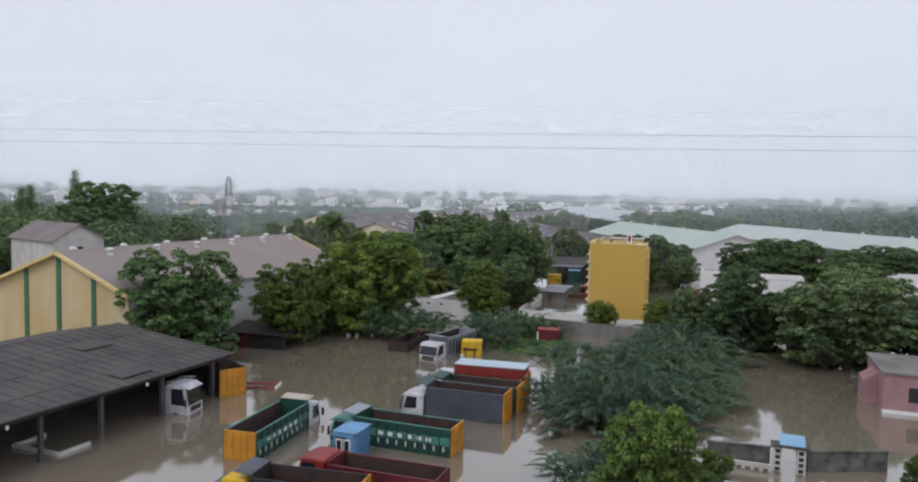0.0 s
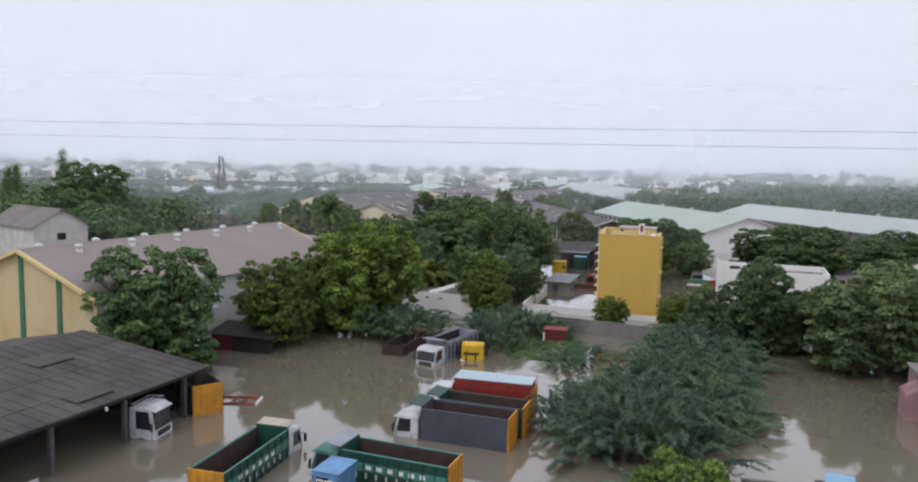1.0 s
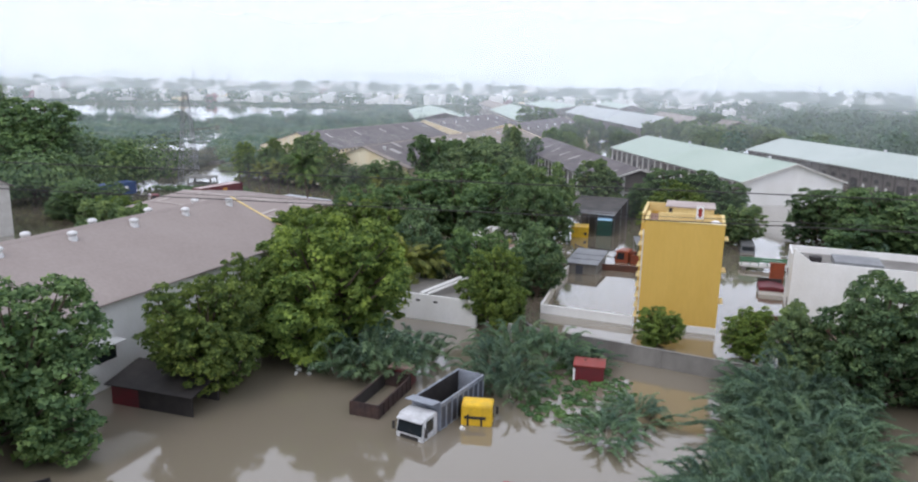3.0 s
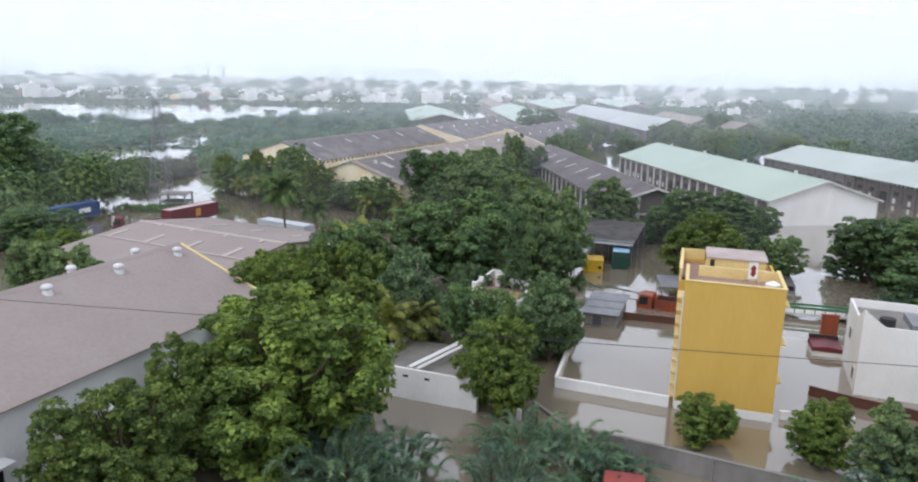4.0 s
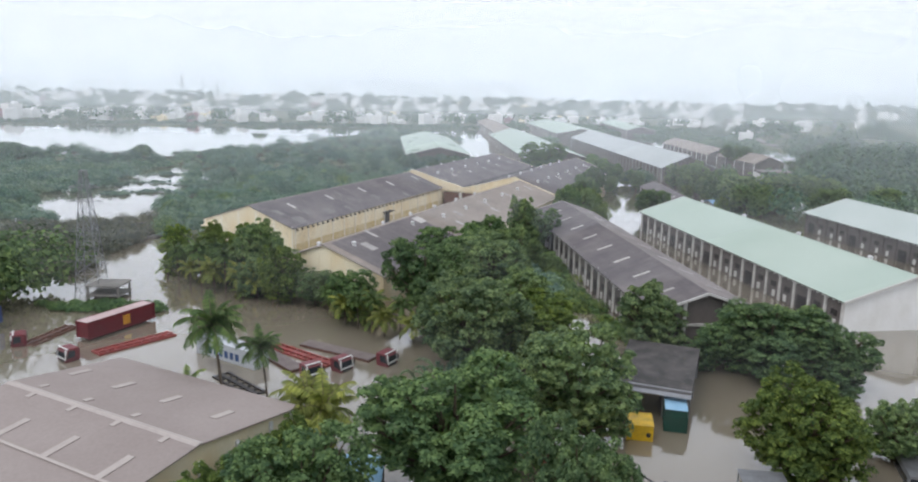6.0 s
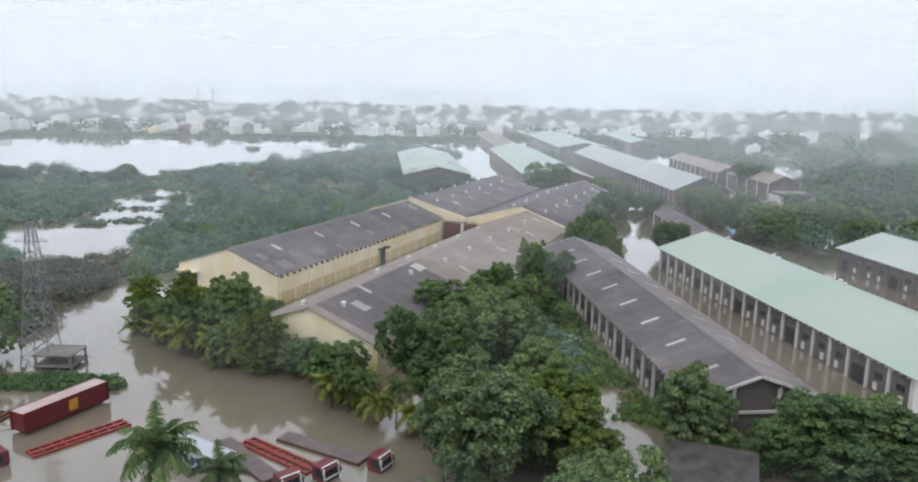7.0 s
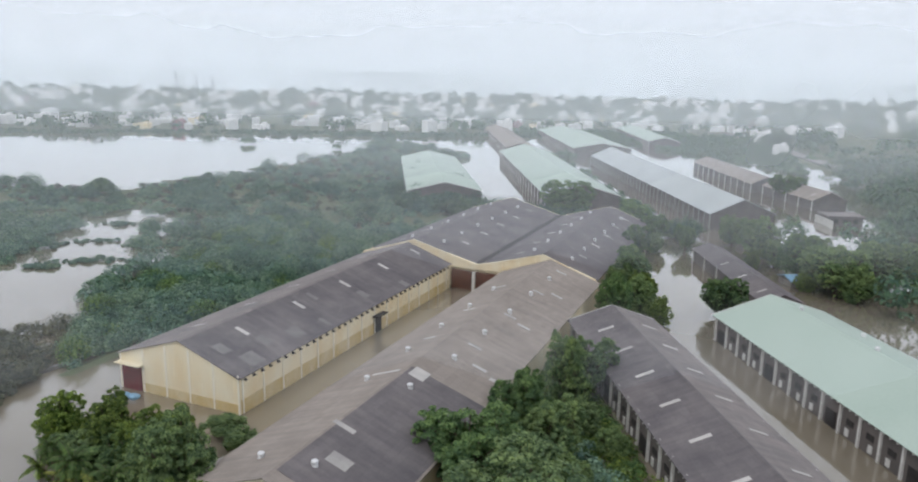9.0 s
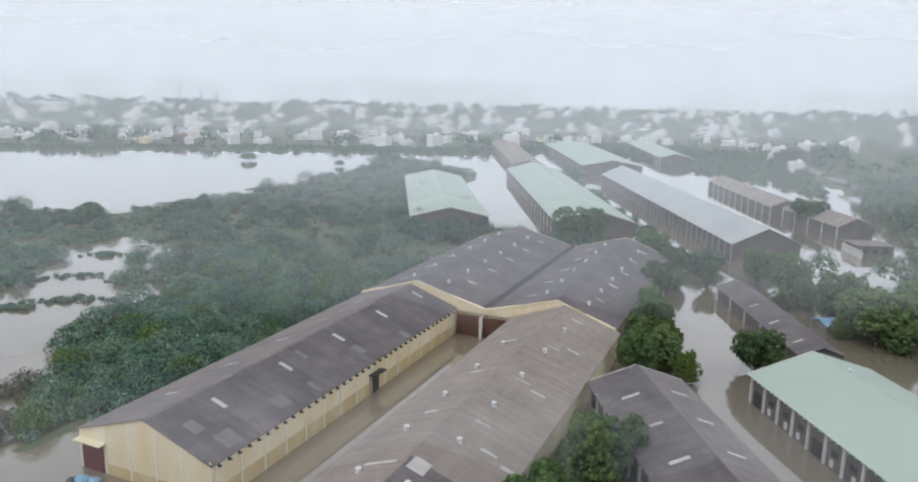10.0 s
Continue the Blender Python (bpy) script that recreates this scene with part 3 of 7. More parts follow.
pillared_hall("long pale green roofed hall with white piers and gable", pose(-12.2, 212.6, 0, 0, 0, 29.1), 24.0, 87.4, 5.6, 9.5, M_GREEN_ROOF, M_WHITE,
                       vents=((12.6, 12, 22, 4), (19, 20, 24, 3)))
pillared_hall("second long hall with weathered pale roof and grey walls", pose(47.2, 205.6, 0, 0, 0, 29.3), 24.0, 120.0, 5.6, 9.3, M_WORN_ROOF, M_GREY_WALL, vents=((12.6, 10, 20, 4),), pier=M_GREY_WALL)

for x, y, ang, w, ln, eave, ridge, roof, what in (
        (-183.0, 408.0, 27.0, 31.0, 128.0, 6.0, 9.6, M_GREEN_ROOF, "distant pale green roofed hall beside the flooded lane"),
        (-128.0, 424.0, 24.4, 31.0, 178.0, 6.0, 10.6, M_GREEN_ROOF, "distant long hall with pale green sheet roof"),
        (-62.5, 412.0, 24.2, 24.0, 196.0, 6.0, 11.3, M_PALE_ROOF, "distant long hall with pale grey roof and pillared side"),
        (-164.0, 633.0, 23.5, 40.0, 175.0, 6.0, 9.5, M_GREEN_ROOF, "far pale green roofed hall in the haze"),
        (-124.8, 722.0, 19.0, 24.0, 150.0, 6.0, 9.0, M_GREEN_ROOF, "far pale green roofed hall in the haze"),
        (-207.0, 616.0, 24.0, 20.0, 190.0, 5.5, 8.5, M_BROWN_ROOF, "far hall with brownish asbestos roof"),
        (-49.0, 516.0, 21.0, 15.0, 92.0, 4.6, 8.0, M_BROWN_ROOF, "far low hall with brown-grey roof and white piers"),
        (-24.5, 474.0, 26.0, 15.0, 44.0, 4.6, 8.0, M_BROWN_ROOF, "far low hall with brown-grey roof and white piers"),
        (-45.5, 309.5, 20.8, 9.0, 53.0, 3.9, 5.6, M_DARK_ROOF, "low narrow outbuilding with dark asbestos roof")):
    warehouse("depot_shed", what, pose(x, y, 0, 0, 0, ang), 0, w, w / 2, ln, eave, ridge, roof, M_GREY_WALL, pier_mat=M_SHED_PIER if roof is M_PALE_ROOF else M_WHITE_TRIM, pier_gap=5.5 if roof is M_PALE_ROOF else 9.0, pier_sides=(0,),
              trim_mat=M_WHITE_TRIM if roof is M_GREEN_ROOF else None, sky=((0, 0.5, 6, 13, 3, 2.2, 0.7),) if roof is not M_GREEN_ROOF else ())

compound = thing("walled_compound", "low flat-roofed building with white corner walls by the far water", "building", pose(-21.0, 440.0, 0, 0, 0, 20))
part("wall_block", Shell().box(0, 13.0, 0, 9.0, -1.3, 3.6), M_GREY_WALL, compound)
part("roof_slab", Shell().box(-0.5, 13.5, -0.5, 9.5, 3.6, 3.9), M_GREY_ROOF, compound, "flat grey roof slab")
part("white_wall", Shell().box(-0.9, -0.5, -5.0, 9.6, -1.3, 2.8), M_WHITE_TRIM, compound)
for x in (2.0, 5.5, 9.5):
    part("window", Shell().box(x, x + 1.6, -0.06, 0.0, 1.0, 2.4), M_DARK, compound)

far_house = warehouse("gabled_house", "pale gabled house with grey sheet roof among the trees", pose(-124.6, 109.5, 0, 0, 0, 75), 0, 10.0, 5.0, 18.0, 8.4, 11.4, M_GREY_ROOF, M_WHITE_TRIM)
part("gable_window", Shell().box(4.2, 5.8, -0.06, 0.0, 5.6, 6.9), M_GLASS, far_house)

# striped warehouse and the flat-pitched shed behind it
striped = warehouse("striped_warehouse", "tan roofed warehouse, cream gable with dark green stripes", pose(-70.3, 64.6, 0), -10.6, 9.8, 0.0, 43.5, 7.7, 11.7, M_TAN_ROOF, M_WHITE, gable_mat=M_OCHRE,
                    trim_mat=M_YELLOW_TRIM, trim_w=0.22, vents=((-1.3, 3, 7.3, 6), (1.5, 5.5, 7.3, 6)))
for x in (-9.9, -5.0, -0.1, 5.0):
    part("green_stripe", Shell().box(x - 0.3, x + 0.3, -0.12, 0.0, -1.3, 7.6 + 3.8 * (1 - abs(x) / 10.4)), M_GREEN_PAINT, striped, "dark green painted pilaster")
for y in (14, 24, 34):
    w = part("window_hood", Shell().box(9.8, 11.0, y, y + 2.4, 4.0, 4.15), M_WHITE, striped, "white concrete sunshade")
    part("window_pane", Shell().box(9.8, 9.9, y + 0.2, y + 2.2, 2.4, 3.9), M_GLASS, w)

flat = warehouse("flat_warehouse", "wide low-pitched warehouse with pinkish-tan sheet roof", pose(-73.2, 114.6, 0, 0, 0, 83.5), 0.0, 26.7, 14.0, 26.0, 6.0, 7.6, M_TAN_ROOF, M_CREAM, over=0.5,
                 sky=((0, 0.38, 3.4, 7.0, 4, 3.4, 0.8), (1, 0.485, 3.4, 7.0, 4, 2.5, 0.8), (0, 0.06, 3.0, 6.2, 4, 0.9, 0.6), (1, 0.1, 9.2, 6.8, 3, 0.9, 0.6)), sky_mat=M_TAN_PALE, cap_mat=M_TAN_PALE)
part("roof_seam", slope_box(6.8, 13.0, 0.3, 26.6, 14.0, 7.6, -0.5, 5.95, 0.05), M_TAN_PALE, flat, "pale lapped roof seam")
# black sheet over the wall paints the shade of the open bay
part("open_bay_shade", Shell().box(0.4, 7.4, -0.12, 0.0, -1.3, 5.2), M_DARK, flat, "black sheet for the shade inside an open bay")
for x in (9.5, 14.0, 18.5, 23.0, 26.0):
    part("side_pier", Shell().box(x, x + 0.4, -0.2, 0.0, -1.3, 5.8), M_WHITE, flat)

leanto = thing("lean_to_hut", "low soot-dark hut with maroon sheet wall under the trees", "hut", pose(-57.8, 77.6, 0, 0, 0, 4))
part("wall_sheet", Shell().box(0.0, 2.6, 0.0, 0.12, -1.3, 1.7), P_MAROON, leanto, "dull maroon sheet wall")
part("dark_wall", Shell().box(2.6, 7.6, 0.0, 0.12, -1.3, 1.5), M_DARK, leanto)
part("roof_sheet", Shell().prism_x([(-0.4, 1.7), (3.6, 2.5), (3.6, 2.58), (-0.4, 1.78)], -0.3, 7.9), M_DARK, leanto, "sooty sagging roof sheet")
part("back_wall", Shell().box(0.0, 7.6, 3.3, 3.45, -1.3, 2.4), M_DARK, leanto)

# open truck shed
def truck_shed():
    t = thing("truck_shed", "open-sided truck shed with sooty corrugated lean-to roof", "shed", pose(0, 0, 0))
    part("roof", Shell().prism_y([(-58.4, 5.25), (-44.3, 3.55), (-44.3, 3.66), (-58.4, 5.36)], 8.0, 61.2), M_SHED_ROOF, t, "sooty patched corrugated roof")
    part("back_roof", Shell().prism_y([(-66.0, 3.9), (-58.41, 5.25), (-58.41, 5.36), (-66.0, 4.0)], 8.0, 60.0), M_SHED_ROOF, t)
    for i, (x, y) in enumerate(((-46.6, 49.0), (-52.0, 35.0), (-54.0, 52.0), (-48.0, 28.0))):
        part("lifted_sheet", Shell().prism_y([(x - 1.2, 5.36 - (x - 1.2 + 58.4) * 0.1206 + 0.02), (x + 1.2, 5.36 - (x + 1.2 + 58.4) * 0.1206 + 0.12),
                                              (x + 1.2, 5.36 - (x + 1.2 + 58.4) * 0.1206 + 0.16), (x - 1.2, 5.36 - (x - 1.2 + 58.4) * 0.1206 + 0.05)], y, y + 3.2), M_SHED_ROOF, t, "loose lifted roof sheet")
    for i in range(50):
        y = 8.6 + i * 1.06
        part("sheet_lap", Shell().prism_y([(-58.3, 5.35), (-44.3, 3.662), (-44.3, 3.70), (-58.3, 5.39)], y, y + 0.06), M_SHED_ROOF, t)
    for x in (-54.6, -50.9, -47.3):
        z = 5.36 - (x + 58.4) * 0.1206
        part("end_lap", Shell().prism_y([(x - 0.12, z + 0.012), (x + 0.12, z - 0.015), (x + 0.12, z + 0.03), (x - 0.12, z + 0.05)], 8.0, 61.2), M_SHED_ROOF, t)
    # black back, inner and end walls are added to keep the inside dark
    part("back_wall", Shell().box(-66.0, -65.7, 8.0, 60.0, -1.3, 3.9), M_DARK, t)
    # this sheet stands for the deep shade behind the posts
    part("inner_shade_wall", Shell().box(-51.2, -51.0, 8.6, 59.4, -1.3, 4.2), M_DARK, t, "black sheet added for the shade inside the shed")
    part("added_end_wall", Shell().prism_y([(-65.7, -1.3), (-46.6, -1.3), (-46.6, 3.8), (-58.4, 5.24), (-65.7, 3.94)], 59.6, 59.8), M_DARK, t, "black end wall added to keep the shed dark")
    part("added_end_wall", Shell().prism_y([(-65.7, -1.3), (-46.0, -1.3), (-46.0, 3.6), (-58.4, 5.15), (-65.7, 3.8)], 8.2, 8.4), M_DARK, t)
    part("front_beam", Shell().box(-44.8, -44.55, 8.0, 61.0, 3.25, 3.52), M_DARK, t)
    for y in (23.0, 29.0, 35.0, 41.1, 46.2, 52.4, 58.6):
        part("post", Shell().box(-44.85, -44.55, y - 0.15, y + 0.15, -1.3, 3.3), M_SHED_ROOF, t)
        part("rafter", Shell().prism_y([(-58.4, 5.0), (-44.6, 3.3), (-44.6, 3.5), (-58.4, 5.2)], y - 0.06, y + 0.06), M_DARK, t)
    for y in (38.4, 50.4):
        part("lamp_bulb", Shell().tube([(-44.3, y, 3.1), (-44.3, y, 3.35)], 0.1, 8), M_WHITE, t, "small white lamp under the eave")


truck_shed()


# ---- yellow house and its yard ----
def yellow_house():
    t = thing("yellow_house", "three-storey mustard yellow house with blank front wall and roof terrace", "house", pose(-21.65, 115.5, 0, 0, 0, 3.5))
    W, D, Z, TOP, STEP, OUT = 8.1, 13.0, 10.9, 11.88, 6.0, -0.6
    part("front_wall", Shell().box(0, W, 0, 0.25, -1.3, TOP), M_YELLOW_WALL, t, "blank mustard yellow wall with rain stains")
    part("side_wall", Shell().box(0, 0.25, 0.25, 4.0, -1.3, Z), M_YELLOW_WALL, t)
    part("side_wall", Shell().box(OUT, OUT + 0.25, 4.0, D, -1.3, Z), M_YELLOW_WALL, t)
    part("side_return", Shell().box(OUT, 0.25, 3.75, 4.0, -1.3, Z), M_YELLOW_WALL, t)
    part("side_wall", Shell().box(W - 0.25, W, 0.25, D, -1.3, Z), M_YELLOW_WALL, t)
    part("back_wall", Shell().box(OUT + 0.25, W - 0.25, D - 0.25, D, -1.3, Z), M_YELLOW_WALL, t)
    part("plinth", Shell().box(-0.05, W + 0.05, -0.06, 0.0, -1.3, 0.75), M_WHITE, t, "whitewashed plinth band")
    part("terrace_floor", Shell().box(0.25, W - 0.25, 0.25, STEP, Z - 0.2, Z), M_TERRACE, t, "reddish terrace screed")
    part("back_terrace_floor", Shell().box(OUT + 0.25, W - 0.25, STEP + 0.22, D - 0.25, Z - 0.5, Z - 0.3), M_TERRACE, t, "damp pinkish terrace floor")
    for x0, x1, y0, y1 in ((0, 0.22, 0.25, STEP), (OUT, OUT + 0.22, 4.0, D), (W - 0.22, W, 0.25, STEP + 0.5), (OUT + 0.22, 1.7, D - 0.22, D)):
        p = part("parapet", Shell().box(x0, x1, y0, y1, Z, TOP), M_YELLOW_TRIM, t)
        part("coping", Shell().box(x0 - 0.05, x1 + 0.05, y0, y1, TOP, TOP + 0.07), M_YELLOW_TRIM, p)
    part("cross_parapet", Shell().box(1.1, W - 0.22, STEP, STEP + 0.22, Z - 0.3, TOP), M_YELLOW_TRIM, t, "yellow cross parapet between the terraces")
    part("parapet_coping", Shell().box(-0.06, W + 0.06, -0.06, 0.28, TOP, TOP + 0.08), M_YELLOW_TRIM, t)
    head = part("stair_head", Shell().box(1.8, 7.1, 8.3, D - 0.3, Z - 0.3, 12.2), M_YELLOW_TRIM, t, "yellow stair-head block")
    part("stair_head_roof", Shell().box(1.7, 7.25, 8.15, D - 0.2, 12.2, 12.32), M_ROOF_WASH, head, "pale pinkish flat roof slab")
    part("door", Shell().box(2.1, 2.5, 8.24, 8.3, Z - 0.3, 12.05), M_DARK, head)
    part("well_edge", Shell().box(1.58, 1.8, STEP + 0.22, 9.2, Z - 0.3, Z + 0.35), M_YELLOW_TRIM, t)
    for k in range(9):
        z = 0.9 + k * 1.15
        part("sunshade", Shell().box(-0.6, 0.0, 0.4, 2.6, z, z + 0.13), M_YELLOW_TRIM, t, "projecting concrete sunshade")
        if k % 3 == 2:
            w = part("window_frame", Shell().box(-0.06, 0.0, 1.0, 2.4, z - 1.0, z - 0.05), M_WHITE, t)
            part("pane", Shell().box(-0.09, -0.06, 1.1, 2.3, z - 0.92, z - 0.12), M_GLASS, w)
            part("sunshade", Shell().box(W, W + 0.5, 1.0, 3.0, z, z + 0.13), M_YELLOW_TRIM, t)
    part("downpipe", Shell().tube([(-0.1, 0.35, -1.0), (-0.1, 0.35, 10.8)], 0.07, 6), M_WHITE, t)
    return t


yellow_house()
board = thing("roof_sign", "small red and white roof sign on a thin frame", "sign", pose(-16.3, 118.4, 10.9, 0, 0, 24) @ Matrix.Diagonal((0.68, 1, 0.8, 1)))
part("panel", Shell().box(-0.6, 0.6, -0.04, 0.04, 1.3, 3.1), M_WHITE, board)
part("red_emblem", Shell().add([(0.36 * math.cos(a * math.pi / 6) * (1.25 if a % 3 else 0.7), -0.05, 2.2 + 0.72 * math.sin(a * math.pi / 6) * (1.0 if a % 2 else 0.75)) for a in range(12)], [tuple(range(12))]), P_RED, board, "plain red emblem shape")
for x in (-0.7, 0.7):
    part("leg", Shell().beam((x, 0, 0), (x * 0.8, 0, 1.3), 0.04), M_STEEL, board)
    part("strut", Shell().beam((x, 1.0, 0), (x, 0.05, 1.6), 0.03), M_STEEL, board)
solid("water_tank", Shell().tube([(0, 0, 0), (0, 0, 0.75), (0, 0, 0.95)], [0.55, 0.55, 0.2], 12), M_WHITE, "white plastic water tank on the terrace", "tank", pose(-14.6, 118.0, 10.9) @ Matrix.Scale(1.15, 4))


def wall_run(label, pts, z1, mat, name="compound_wall", thick=0.22):
    s = thing(name, label, "wall", pose(0, 0, 0))
    for a, b in zip(pts, pts[1:]):
        d = Vector((b[0] - a[0], b[1] - a[1], 0))
        m = Matrix.Translation((a[0], a[1], 0)) @ Matrix.Rotation(math.atan2(d.y, d.x), 4, "Z")
        p = part("wall_panel", Shell().box(0, d.length, -thick / 2, thick / 2, -1.3, z1), mat, s)
        p.matrix_basis = m
        c = part("coping", Shell().box(-0.05, d.length + 0.05, -thick / 2 - 0.05, thick / 2 + 0.05, z1, z1 + 0.08), mat, s)
        c.matrix_basis = m
        for i in range(1, int(d.length / 3.2)):
            q = part("wall_pier", Shell().box(i * 3.2 - 0.18, i * 3.2 + 0.18, -thick / 2 - 0.08, thick / 2 + 0.08, -1.3, z1 - 0.02), mat, s)
            q.matrix_basis = m
    return s


wall_run("grey rain-stained concrete compound wall in flood water", [(-27.6, 104.9), (-12.0, 103.4), (-3.0, 103.0)], 1.7, M_CONCRETE)
wall_run("low whitewashed yard wall half under water", [(-22.2, 115.5), (-32.6, 115.7), (-33.9, 130.0), (-34.4, 146.0)], 0.95, M_WHITE)
wall_run("rusty dark yard wall behind the flooded plot", [(-30.0, 139.2), (-22.0, 139.8)], 0.8, P_DULLRUST)
wall_run("drowned brown kerb wall", [(-33.5, 111.4), (-27.8, 106.0)], 0.14, M_CONCRETE)
wall_run("white yard wall beside the yellow house", [(-12.9, 117.0), (-7.0, 118.2)], 0.7, M_WHITE)

wall_run("low dark earth bund along the flooded track", [(-168.5, 198.0), (-166.3, 214.0), (-164.2, 228.0), (-162.0, 244.0), (-158.5, 262.0)], 0.5, M_CONCRETE, "bund", 0.9)
room = thing("yard_room", "small low yard room with grey sheet roof in water", "outbuilding", pose(-34.2, 135.4, 0))
part("wall_block", Shell().box(0, 4.0, 0, 7.6, -1.3, 1.5), M_CONCRETE, room)
part("roof_sheet", Shell().prism_x([(-0.4, 1.5), (8.0, 1.85), (8.0, 1.92), (-0.4, 1.57)], -0.3, 4.3), M_STEEL, room, "grey sheet roof with lapped joints")
for y in (2.0, 4.6):
    part("sheet_lap", Shell().box(-0.3, 4.3, y, y + 0.1, 1.57 + (y + 0.4) * 0.0417, 1.62 + (y + 0.4) * 0.0417), M_STEEL, room)
part("door", Shell().box(1.2, 2.2, -0.04, 0.0, -1.3, 1.2), P_GREY, room)


def white_block(label, x, y, w, d, h, wins=()):
    t = thing("white_house", label, "house", pose(x, y, 0))
    part("wall_block", Shell().box(0, w, 0, d, -1.3, h - 0.9), M_WHITE, t)
    part("roof_floor", Shell().box(0.2, w - 0.2, 0.2, d - 0.2, h - 0.9, h - 0.84), M_CONCRETE, t, "dark damp roof floor")
    for b in ((0, w, 0, 0.2), (0, w, d - 0.2, d), (0, 0.2, 0.2, d - 0.2), (w - 0.2, w, 0.2, d - 0.2)):
        part("parapet", Shell().box(*b, h - 0.9, h), M_WHITE, t)
    for side, u, z, ww, hh in wins:
        f = part("window_frame", Shell().box(u, u + ww, -0.08, 0.0, z, z + hh) if side == 0 else Shell().box(-0.08, 0.0, u, u + ww, z, z + hh), M_WHITE_TRIM, t)
        part("pane", Shell().box(u + 0.1, u + ww - 0.1, -0.12, -0.08, z + 0.1, z + hh - 0.1) if side == 0 else Shell().box(-0.12, -0.08, u + 0.1, u + ww - 0.1, z + 0.1, z + hh - 0.1), M_GLASS, f)
    return t


wb = white_block("plain white two-storey block with flat parapet roof", -6.2, 125.6, 15.0, 9.5, 6.9, ((1, 1.2, 1.0, 0.9, 1.2), (1, 5.5, 3.6, 1.0, 1.2), (0, 6.0, 3.2, 1.2, 1.1), (0, 11.0, 3.2, 1.2, 1.1)))
part("roof_tank", Shell().tube([(2.5, 3, 6.06), (2.5, 3, 7.0)], 0.7, 10), M_DARK, wb, "black roof tank")
part("roof_hatch", Shell().box(4.5, 9.5, 2.5, 7.0, 6.06, 6.7), M_STEEL, wb)
part("corner_fin", Shell().prism_y([(0.0, 6.9), (1.9, 6.9), (0.0, 8.3)], 0.0, 0.22), M_WHITE, wb, "white triangular corner fin of the parapet")
part("corner_fin", Shell().prism_x([(0.22, 6.9), (3.0, 6.9), (0.22, 8.3)], 0.0, 0.22), M_WHITE, wb)

lane = thing("lane_house", "single-storey white house with tilted terrace beams", "house", pose(-48.6, 107.6, 0))
part("front_wall", Shell().box(0, 10.6, 0, 0.25, -1.3, 2.9), M_WHITE, lane, "long white wall with small vents")
part("body", Shell().box(0.2, 10.4, 0.25, 8.5, -1.3, 2.3), M_WHITE, lane)
part("roof_floor", Shell().box(0.3, 10.3, 0.3, 8.4, 2.3, 2.36), M_CONCRETE, lane)
part("roof_parapet", Shell().box(0.2, 0.45, 0.25, 8.5, 2.3, 2.9), M_WHITE, lane)
part("ridge_beam", Shell().beam((4.2, 0.4, 2.9), (6.6, 6.5, 3.5), 0.22), M_WHITE, lane)
part("ridge_beam", Shell().beam((5.0, 0.4, 2.9), (7.4, 6.5, 3.5), 0.18), M_WHITE, lane)
for x in (1.2, 3.8, 5.9):
    part("vent_slot", Shell().box(x, x + 0.5, -0.03, 0.0, 2.1, 2.3), M_DARK, lane)
part("gate_post", Shell().box(10.6, 11.0, -0.3, 0.2, -1.3, 1.3), M_WHITE, lane)
part("gate_post", Shell().box(14.6, 14.95, -0.2, 0.15, -1.3, 1.0), M_WHITE, lane)

terr = thing("terrace_house", "house with white roof-terrace parapets and posts among the trees", "house", pose(-44.8, 124.5, 0))
part("wall_block", Shell().box(0, 5.8, 0, 8.0, -1.3, 5.2), M_WHITE, terr)
part("terrace_floor", Shell().box(0.2, 5.6, 0.2, 7.8, 5.2, 5.26), M_TERRACE, terr, "reddish terrace floor")
for b in ((0, 0.3, 0.6, 8.0), (0.3, 5.8, 7.7, 8.0), (5.5, 5.8, 3.0, 7.7), (3.2, 5.5, 4.4, 4.7)):
    part("parapet", Shell().box(*b, 5.2, 6.2), M_WHITE, terr)
for x, y in ((0.15, 0.2), (0.15, 2.5), (1.6, 4.2), (2.0, 6.6)):
    part("terrace_post", Shell().box(x, x + 0.5, y, y + 0.5, 5.2, 6.6), M_WHITE, terr)

pink = thing("pink_house", "faded pink flat-roofed house wall in deep water", "house", pose(12.0, 80.0, 0))
part("wall_block", Shell().box(0, 14.0, 0, 9.0, -1.3, 3.6), M_PINK, pink)
part("roof_slab", Shell().box(-0.2, 14.2, -0.2, 9.2, 3.6, 3.75), M_CONCRETE, pink)
part("white_plinth", Shell().box(-0.03, 14.03, -0.05, 0.0, -1.3, 0.35), M_WHITE, pink)
part("ramp_wall", Shell().prism_y([(-1.2, -1.3), (0.0, -1.3), (0.0, 3.0), (-1.2, 2.2)], 3.0, 6.0), M_PINK, pink)
for x in (2.0, 6.5):
    # unglazed windows are black plates: room shade given as colour
    part("window", Shell().box(x, x + 1.3, -0.05, 0.0, 1.2, 2.5), M_DARK, pink, "black plate for the shade in an unglazed window")
part("side_door", Shell().box(-0.05, 0.0, 6.4, 7.6, -1.3, 2.0), M_DARK, pink)
part("roof_room", Shell().box(8.0, 14.0, 4.0, 9.0, 3.75, 6.2), M_PINK, pink)
brick_hut = thing("brick_hut", "low orange brick hut with brown-grey sheet roof by the trees", "hut", pose(12.5, 150.0, 0, 0, 0, -6))
part("wall_block", Shell().box(0, 9.0, 0, 6.0, -1.3, 3.3), P_RUST, brick_hut)
